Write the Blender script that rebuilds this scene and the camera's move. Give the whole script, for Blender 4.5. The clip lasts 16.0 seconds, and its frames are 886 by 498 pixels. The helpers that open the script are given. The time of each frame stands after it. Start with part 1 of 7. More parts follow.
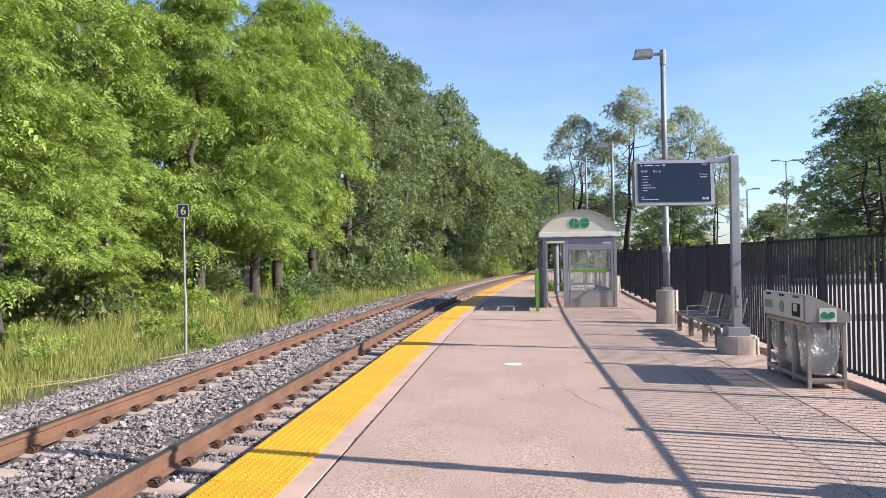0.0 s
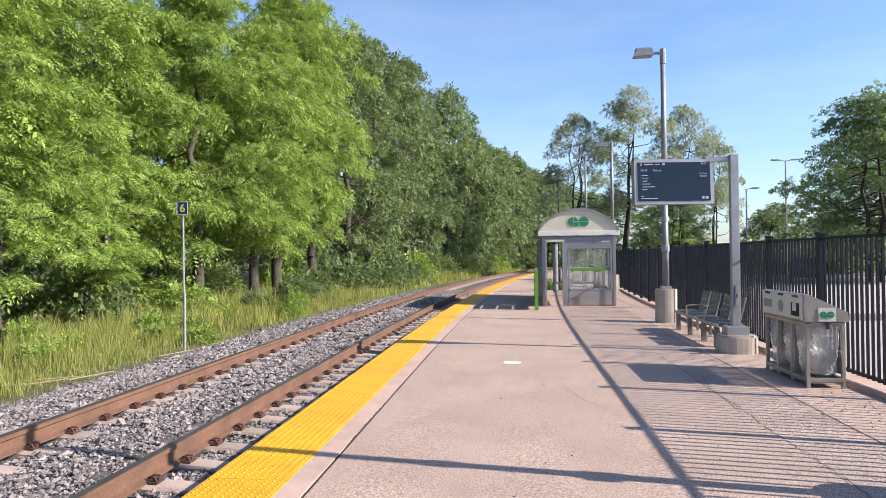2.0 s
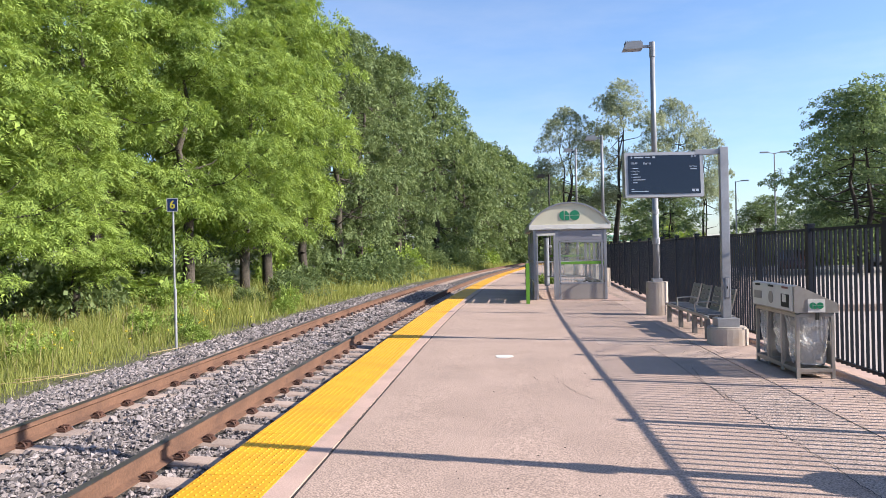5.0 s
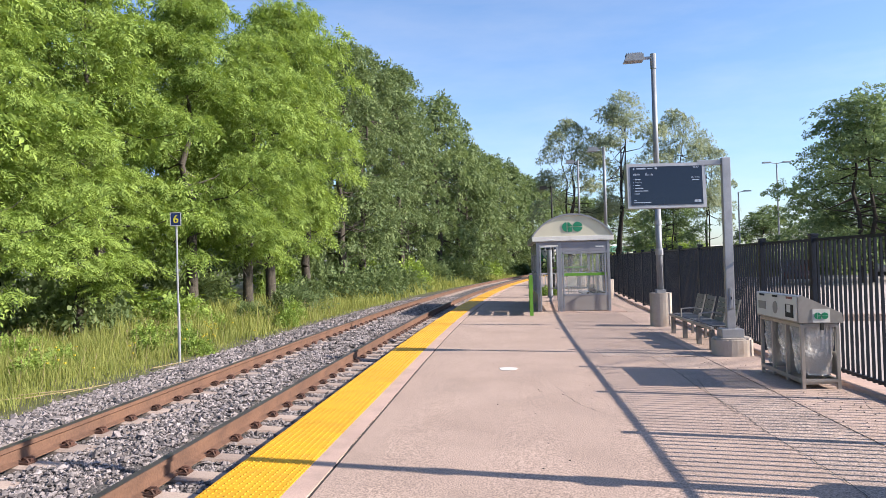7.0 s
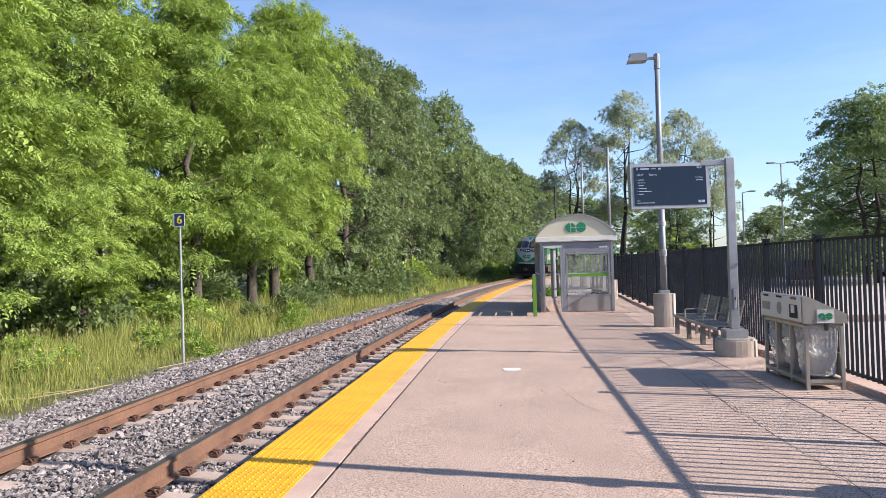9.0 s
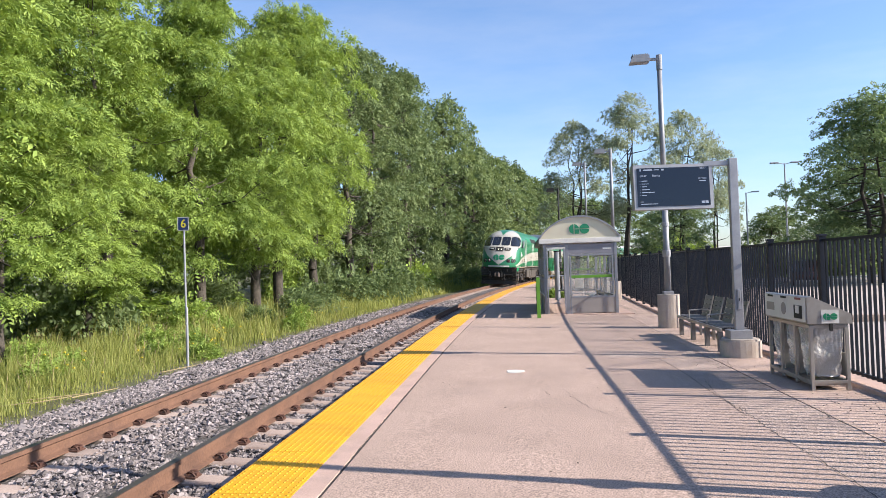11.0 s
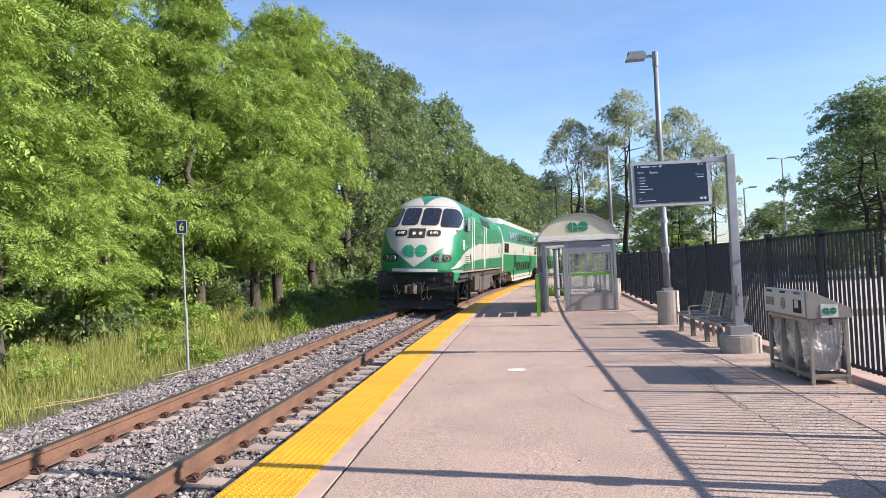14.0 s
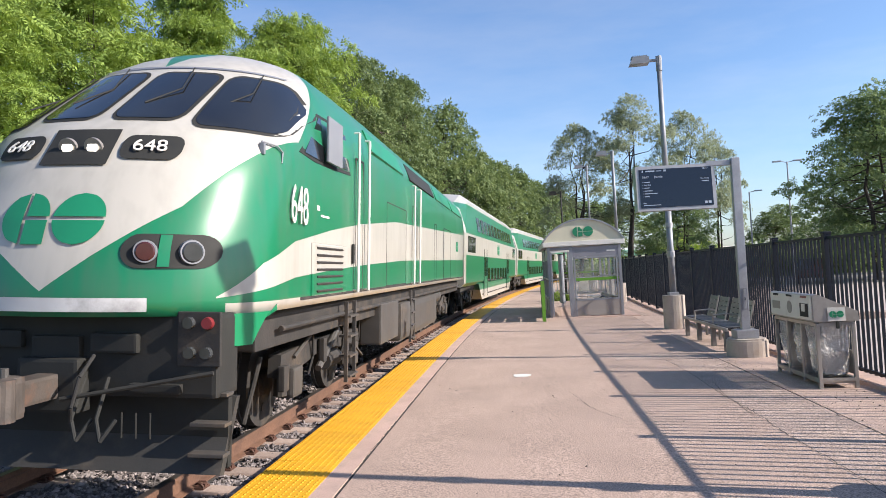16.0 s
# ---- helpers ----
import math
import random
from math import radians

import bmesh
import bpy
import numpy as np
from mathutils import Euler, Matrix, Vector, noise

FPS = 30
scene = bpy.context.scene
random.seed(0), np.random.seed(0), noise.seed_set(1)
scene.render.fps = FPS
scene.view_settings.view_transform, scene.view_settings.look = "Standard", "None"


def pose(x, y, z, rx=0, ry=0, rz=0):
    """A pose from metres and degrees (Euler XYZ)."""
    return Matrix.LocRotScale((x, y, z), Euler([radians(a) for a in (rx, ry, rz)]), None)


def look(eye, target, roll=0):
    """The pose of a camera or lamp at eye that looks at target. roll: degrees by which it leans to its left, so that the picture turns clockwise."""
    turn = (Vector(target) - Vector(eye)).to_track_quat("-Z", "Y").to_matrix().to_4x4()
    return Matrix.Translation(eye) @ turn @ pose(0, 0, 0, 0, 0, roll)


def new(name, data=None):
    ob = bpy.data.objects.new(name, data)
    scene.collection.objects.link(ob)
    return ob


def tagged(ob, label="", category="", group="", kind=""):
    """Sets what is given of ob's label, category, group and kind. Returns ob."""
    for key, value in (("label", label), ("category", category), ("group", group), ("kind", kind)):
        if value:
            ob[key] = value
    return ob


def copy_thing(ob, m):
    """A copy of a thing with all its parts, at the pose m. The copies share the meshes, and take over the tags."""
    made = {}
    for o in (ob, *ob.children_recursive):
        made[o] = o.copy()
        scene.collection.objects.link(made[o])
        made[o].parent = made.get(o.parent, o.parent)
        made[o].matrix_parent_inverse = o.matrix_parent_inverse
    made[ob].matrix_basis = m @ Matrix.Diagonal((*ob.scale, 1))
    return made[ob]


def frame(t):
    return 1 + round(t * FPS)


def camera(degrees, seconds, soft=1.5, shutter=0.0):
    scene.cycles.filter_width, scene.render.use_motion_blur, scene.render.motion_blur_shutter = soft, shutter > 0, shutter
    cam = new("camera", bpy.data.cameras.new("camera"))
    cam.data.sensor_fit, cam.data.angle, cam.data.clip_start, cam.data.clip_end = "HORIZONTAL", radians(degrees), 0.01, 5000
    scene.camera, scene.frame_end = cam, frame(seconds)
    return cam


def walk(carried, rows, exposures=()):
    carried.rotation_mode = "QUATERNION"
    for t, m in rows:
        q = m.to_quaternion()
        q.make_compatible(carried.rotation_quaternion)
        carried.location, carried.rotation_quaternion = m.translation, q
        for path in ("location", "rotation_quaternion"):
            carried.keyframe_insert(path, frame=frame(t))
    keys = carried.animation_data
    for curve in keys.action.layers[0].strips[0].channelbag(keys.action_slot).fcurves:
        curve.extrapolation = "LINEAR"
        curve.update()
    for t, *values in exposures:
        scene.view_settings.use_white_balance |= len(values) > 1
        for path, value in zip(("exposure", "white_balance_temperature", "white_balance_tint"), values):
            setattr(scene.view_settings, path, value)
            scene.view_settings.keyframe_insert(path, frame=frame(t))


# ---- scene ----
cam = camera(62.4, 16.0, soft=0.8)
# seconds, eye, heading to the right of +y, tilt up, lean to the right (degrees)
WAY = [
    (0.0, (0.000, -0.000, 1.637), -5.77, 0.73, 0.81),
    (0.5, (0.000, 0.000, 1.636), -5.78, 0.80, 0.80),
    (1.0, (-0.006, -0.006, 1.639), -5.80, 0.80, 0.70),
    (1.5, (-0.009, -0.003, 1.639), -5.80, 0.73, 0.61),
    (2.0, (-0.005, 0.003, 1.636), -5.70, 0.60, 0.62),
    (2.5, (-0.005, -0.001, 1.633), -5.46, 0.45, 0.72),
    (3.0, (-0.009, -0.001, 1.631), -5.20, 0.25, 0.81),
    (3.5, (-0.012, 0.003, 1.630), -5.03, 0.02, 0.84),
    (4.0, (-0.012, -0.004, 1.631), -4.97, -0.07, 0.90),
    (6.5, (-0.012, 0.005, 1.633), -5.24, 0.94, 1.43),
    (7.0, (-0.010, -0.001, 1.634), -5.23, 1.15, 1.49),
    (7.5, (-0.009, -0.005, 1.634), -5.16, 1.31, 1.58),
    (8.0, (-0.009, 0.004, 1.632), -5.19, 1.33, 1.56),
    (8.5, (-0.010, 0.001, 1.633), -5.33, 1.28, 1.51),
    (9.0, (-0.004, 0.006, 1.631), -5.51, 1.21, 1.50),
    (11.5, (-0.001, -0.001, 1.632), -5.84, 1.51, 1.96),
    (12.0, (0.003, 0.005, 1.626), -5.76, 1.61, 2.23),
    (12.5, (0.002, 0.001, 1.631), -5.70, 1.53, 2.35),
    (13.0, (0.003, -0.002, 1.630), -5.68, 1.45, 2.42),
    (13.5, (-0.001, -0.005, 1.629), -5.67, 1.41, 2.54),
    (14.0, (-0.001, 0.000, 1.630), -5.69, 1.37, 2.62),
    (14.5, (0.002, 0.003, 1.628), -5.76, 1.42, 2.68),
    (15.0, (-0.004, 0.003, 1.630), -5.82, 1.52, 2.72),
    (15.5, (-0.001, -0.002, 1.633), -5.96, 1.70, 2.93),
    (16.0, (-0.000, -0.002, 1.632), -6.06, 1.84, 3.02),
]


def gaze(eye, heading, tilt, lean):
    h, p = radians(heading), radians(tilt)
    way = Vector((math.sin(h) * math.cos(p), math.cos(h) * math.cos(p), math.sin(p)))
    return look(eye, Vector(eye) + 10 * way, -lean)


walk(cam, [(t, gaze(eye, a, b, c)) for t, eye, a, b, c in WAY], exposures=[(0.0, 1.16, 6220, 14), (14.0, 1.14, 6220, 14), (15.0, 1.08, 6220, 14), (16.0, 0.98, 6220, 14)])

# ---- daylight: clear morning, sun over the parking lot ----
SUN_UP = 30.2
SUN_X, SUN_Y = 1.0, -0.16
world = bpy.data.worlds.new("sky")
scene.world = world
world.use_nodes = True
wn = world.node_tree.nodes
sky = wn.new("ShaderNodeTexSky")
sky.sky_type = "NISHITA"
sky.sun_disc = False
sky.sun_elevation = radians(SUN_UP)
sky.sun_rotation = math.atan2(SUN_X, SUN_Y)
sky.air_density, sky.dust_density, sky.ozone_density = 1.0, 0.8, 4.5
wn["Background"].inputs["Strength"].default_value = 0.103
wl = world.node_tree.links
sky_at = wn.new("ShaderNodeTexCoord")
sky_map = wn.new("ShaderNodeMapping")
sky_map.inputs["Scale"].default_value = (1.0, 1.6, 4.5)
wisp = wn.new("ShaderNodeTexNoise")
wisp.inputs["Scale"].default_value = 2.2
wisp.inputs["Detail"].default_value = 7
wisp.inputs["Roughness"].default_value = 0.6
wisp_amount = wn.new("ShaderNodeMapRange")
for key, val in (("From Min", 0.42), ("From Max", 0.78), ("To Max", 0.34)):
    wisp_amount.inputs[key].default_value = val
thin_cloud = wn.new("ShaderNodeHueSaturation")
thin_cloud.inputs["Saturation"].default_value = 0.35
thin_cloud.inputs["Value"].default_value = 1.1
sky_mix = wn.new("ShaderNodeMix")
sky_mix.data_type = "RGBA"
wl.new(sky_at.outputs["Generated"], sky_map.inputs["Vector"])
wl.new(sky_map.outputs[0], wisp.inputs["Vector"])
wl.new(wisp.outputs["Fac"], wisp_amount.inputs["Value"])
wl.new(sky.outputs[0], thin_cloud.inputs["Color"])
wl.new(wisp_amount.outputs[0], sky_mix.inputs["Factor"])
wl.new(sky.outputs[0], sky_mix.inputs["A"])
wl.new(thin_cloud.outputs["Color"], sky_mix.inputs["B"])
wl.new(sky_mix.outputs["Result"], wn["Background"].inputs["Color"])
sun = new("sun", bpy.data.lights.new("sun", "SUN"))
sun.data.energy = 5.0
sun.data.angle = radians(0.5)
sun.data.color = (1.0, 0.89, 0.74)
sun_dir = Vector((SUN_X, SUN_Y, math.hypot(SUN_X, SUN_Y) * math.tan(radians(SUN_UP)))).normalized()
sun.matrix_world = look(sun_dir * 80, (0, 0, 0))


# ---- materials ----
COLOUR_SCALE = 0.72     # light balance put into colour: base colours scaled down to suit the raised exposure


def rgb(c):
    return (c[0], c[1], c[2], 1.0)


def scaled(c):
    return (c[0] * COLOUR_SCALE, c[1] * COLOUR_SCALE, c[2] * COLOUR_SCALE, 1.0)


def mat(name, c1, c2=None, scale=3.0, fine=60.0, rough=0.7, bump=0.15, metal=0.0, spread=0.0, island=False,
        speck=0.0, spec=0.5, stain=None, stain_scale=0.8, stain_amount=0.5, depth=0.01, coat=0.0):
    """Noise between two colours at two scales, optional stains, and bump; spread varies value by object or island."""
    m = bpy.data.materials.new(name)
    m.use_nodes = True
    nt = m.node_tree
    N, L = nt.nodes, nt.links
    b = N["Principled BSDF"]
    b.inputs["Roughness"].default_value = rough
    b.inputs["Metallic"].default_value = metal
    b.inputs["Coat Weight"].default_value = coat
    b.inputs["Specular IOR Level"].default_value = spec
    tc = N.new("ShaderNodeTexCoord")
    n1 = N.new("ShaderNodeTexNoise")
    n1.inputs["Scale"].default_value = scale
    n1.inputs["Detail"].default_value = 6
    n2 = N.new("ShaderNodeTexNoise")
    n2.inputs["Scale"].default_value = fine
    n2.inputs["Detail"].default_value = 3
    for n in (n1, n2):
        L.new(tc.outputs["Object"], n.inputs["Vector"])
    c2 = c2 or tuple(v * 0.8 for v in c1)
    ramp = N.new("ShaderNodeMapRange")
    ramp.inputs["From Min"].default_value = 0.32
    ramp.inputs["From Max"].default_value = 0.68
    L.new(n1.outputs["Fac"], ramp.inputs["Value"])
    mix = N.new("ShaderNodeMix")
    mix.data_type = "RGBA"
    mix.inputs["A"].default_value = scaled(c1)
    mix.inputs["B"].default_value = scaled(c2)
    L.new(ramp.outputs[0], mix.inputs["Factor"])
    col = mix.outputs["Result"]
    if speck:
        r2 = N.new("ShaderNodeMapRange")
        r2.inputs["From Min"].default_value = 0.35
        r2.inputs["From Max"].default_value = 0.65
        r2.inputs["To Min"].default_value = 1 - speck
        r2.inputs["To Max"].default_value = 1 + speck
        L.new(n2.outputs["Fac"], r2.inputs["Value"])
        h = N.new("ShaderNodeHueSaturation")
        L.new(col, h.inputs["Color"])
        L.new(r2.outputs[0], h.inputs["Value"])
        col = h.outputs["Color"]
    if stain:
        n3 = N.new("ShaderNodeTexNoise")
        n3.inputs["Scale"].default_value = stain_scale
        n3.inputs["Detail"].default_value = 8
        n3.inputs["Roughness"].default_value = 0.65
        L.new(tc.outputs["Object"], n3.inputs["Vector"])
        r3 = N.new("ShaderNodeMapRange")
        r3.inputs["From Min"].default_value = 0.52
        r3.inputs["From Max"].default_value = 0.72
        r3.inputs["To Max"].default_value = stain_amount
        L.new(n3.outputs["Fac"], r3.inputs["Value"])
        mx = N.new("ShaderNodeMix")
        mx.data_type = "RGBA"
        mx.inputs["B"].default_value = scaled(stain)
        L.new(r3.outputs[0], mx.inputs["Factor"])
        L.new(col, mx.inputs["A"])
        col = mx.outputs["Result"]
    if spread:
        if island:
            g = N.new("ShaderNodeNewGeometry")
            rnd = g.outputs["Random Per Island"]
        else:
            g = N.new("ShaderNodeObjectInfo")
            rnd = g.outputs["Random"]
        r4 = N.new("ShaderNodeMapRange")
        r4.inputs["To Min"].default_value = 1 - spread
        r4.inputs["To Max"].default_value = 1 + spread
        L.new(rnd, r4.inputs["Value"])
        h = N.new("ShaderNodeHueSaturation")
        L.new(col, h.inputs["Color"])
        L.new(r4.outputs[0], h.inputs["Value"])
        col = h.outputs["Color"]
    L.new(col, b.inputs["Base Color"])
    if bump:
        bp = N.new("ShaderNodeBump")
        bp.inputs["Strength"].default_value = bump
        bp.inputs["Distance"].default_value = depth
        L.new(n2.outputs["Fac"], bp.inputs["Height"])
        L.new(bp.outputs[0], b.inputs["Normal"])
    return m


def leafy(name, dark, light, through_light=0.45, rough=0.65):
    """Leaves: colour varies leaf by leaf, and some light passes through."""
    m = bpy.data.materials.new(name)
    m.use_nodes = True
    nt = m.node_tree
    N, L = nt.nodes, nt.links
    b = N["Principled BSDF"]
    b.inputs["Roughness"].default_value = rough
    b.inputs["Specular IOR Level"].default_value = 0.3
    g = N.new("ShaderNodeNewGeometry")
    o = N.new("ShaderNodeObjectInfo")
    add = N.new("ShaderNodeMath")
    add.operation = "MULTIPLY_ADD"
    add.inputs[1].default_value = 0.7
    L.new(g.outputs["Random Per Island"], add.inputs[0])
    sc = N.new("ShaderNodeMath")
    sc.operation = "MULTIPLY"
    sc.inputs[1].default_value = 0.3
    L.new(o.outputs["Random"], sc.inputs[0])
    L.new(sc.outputs[0], add.inputs[2])
    mix = N.new("ShaderNodeMix")
    mix.data_type = "RGBA"
    mix.inputs["A"].default_value = scaled(dark)
    mix.inputs["B"].default_value = scaled(light)
    L.new(add.outputs[0], mix.inputs["Factor"])
    L.new(mix.outputs["Result"], b.inputs["Base Color"])
    tr = N.new("ShaderNodeBsdfTranslucent")
    hs = N.new("ShaderNodeHueSaturation")
    hs.inputs["Hue"].default_value = 0.485
    hs.inputs["Saturation"].default_value = 1.1
    hs.inputs["Value"].default_value = 1.25
    L.new(mix.outputs["Result"], hs.inputs["Color"])
    L.new(hs.outputs["Color"], tr.inputs["Color"])
    ms = N.new("ShaderNodeMixShader")
    ms.inputs[0].default_value = through_light
    L.new(b.outputs[0], ms.inputs[1])
    L.new(tr.outputs[0], ms.inputs[2])
    L.new(ms.outputs[0], N["Material Output"].inputs["Surface"])
    return m


def glassy(name, tint, rough=0.03, clear=0.75, crumple=0.0):
    """Thin glass: mostly see-through with a glossy coat."""
    m = bpy.data.materials.new(name)
    m.use_nodes = True
    N, L = m.node_tree.nodes, m.node_tree.links
    b = N["Principled BSDF"]
    b.inputs["Base Color"].default_value = scaled(tint)
    b.inputs["Roughness"].default_value = rough
    if crumple:
        n = N.new("ShaderNodeTexNoise")
        n.inputs["Scale"].default_value = 7.0
        n.inputs["Detail"].default_value = 5
        n.inputs["Distortion"].default_value = 1.2
        bp = N.new("ShaderNodeBump")
        bp.inputs["Strength"].default_value = crumple
        bp.inputs["Distance"].default_value = 0.06
        L.new(n.outputs["Fac"], bp.inputs["Height"])
        L.new(bp.outputs[0], b.inputs["Normal"])
    t = N.new("ShaderNodeBsdfTransparent")
    ms = N.new("ShaderNodeMixShader")
    ms.inputs[0].default_value = clear
    L.new(b.outputs[0], ms.inputs[1])
    L.new(t.outputs[0], ms.inputs[2])
    L.new(ms.outputs[0], N["Material Output"].inputs["Surface"])
    return m


def glowing(name, c, power):
    m = bpy.data.materials.new(name)
    m.use_nodes = True
    b = m.node_tree.nodes["Principled BSDF"]
    b.inputs["Base Color"].default_value = rgb(c)
    b.inputs["Emission Color"].default_value = rgb(c)
    b.inputs["Emission Strength"].default_value = power
    return m


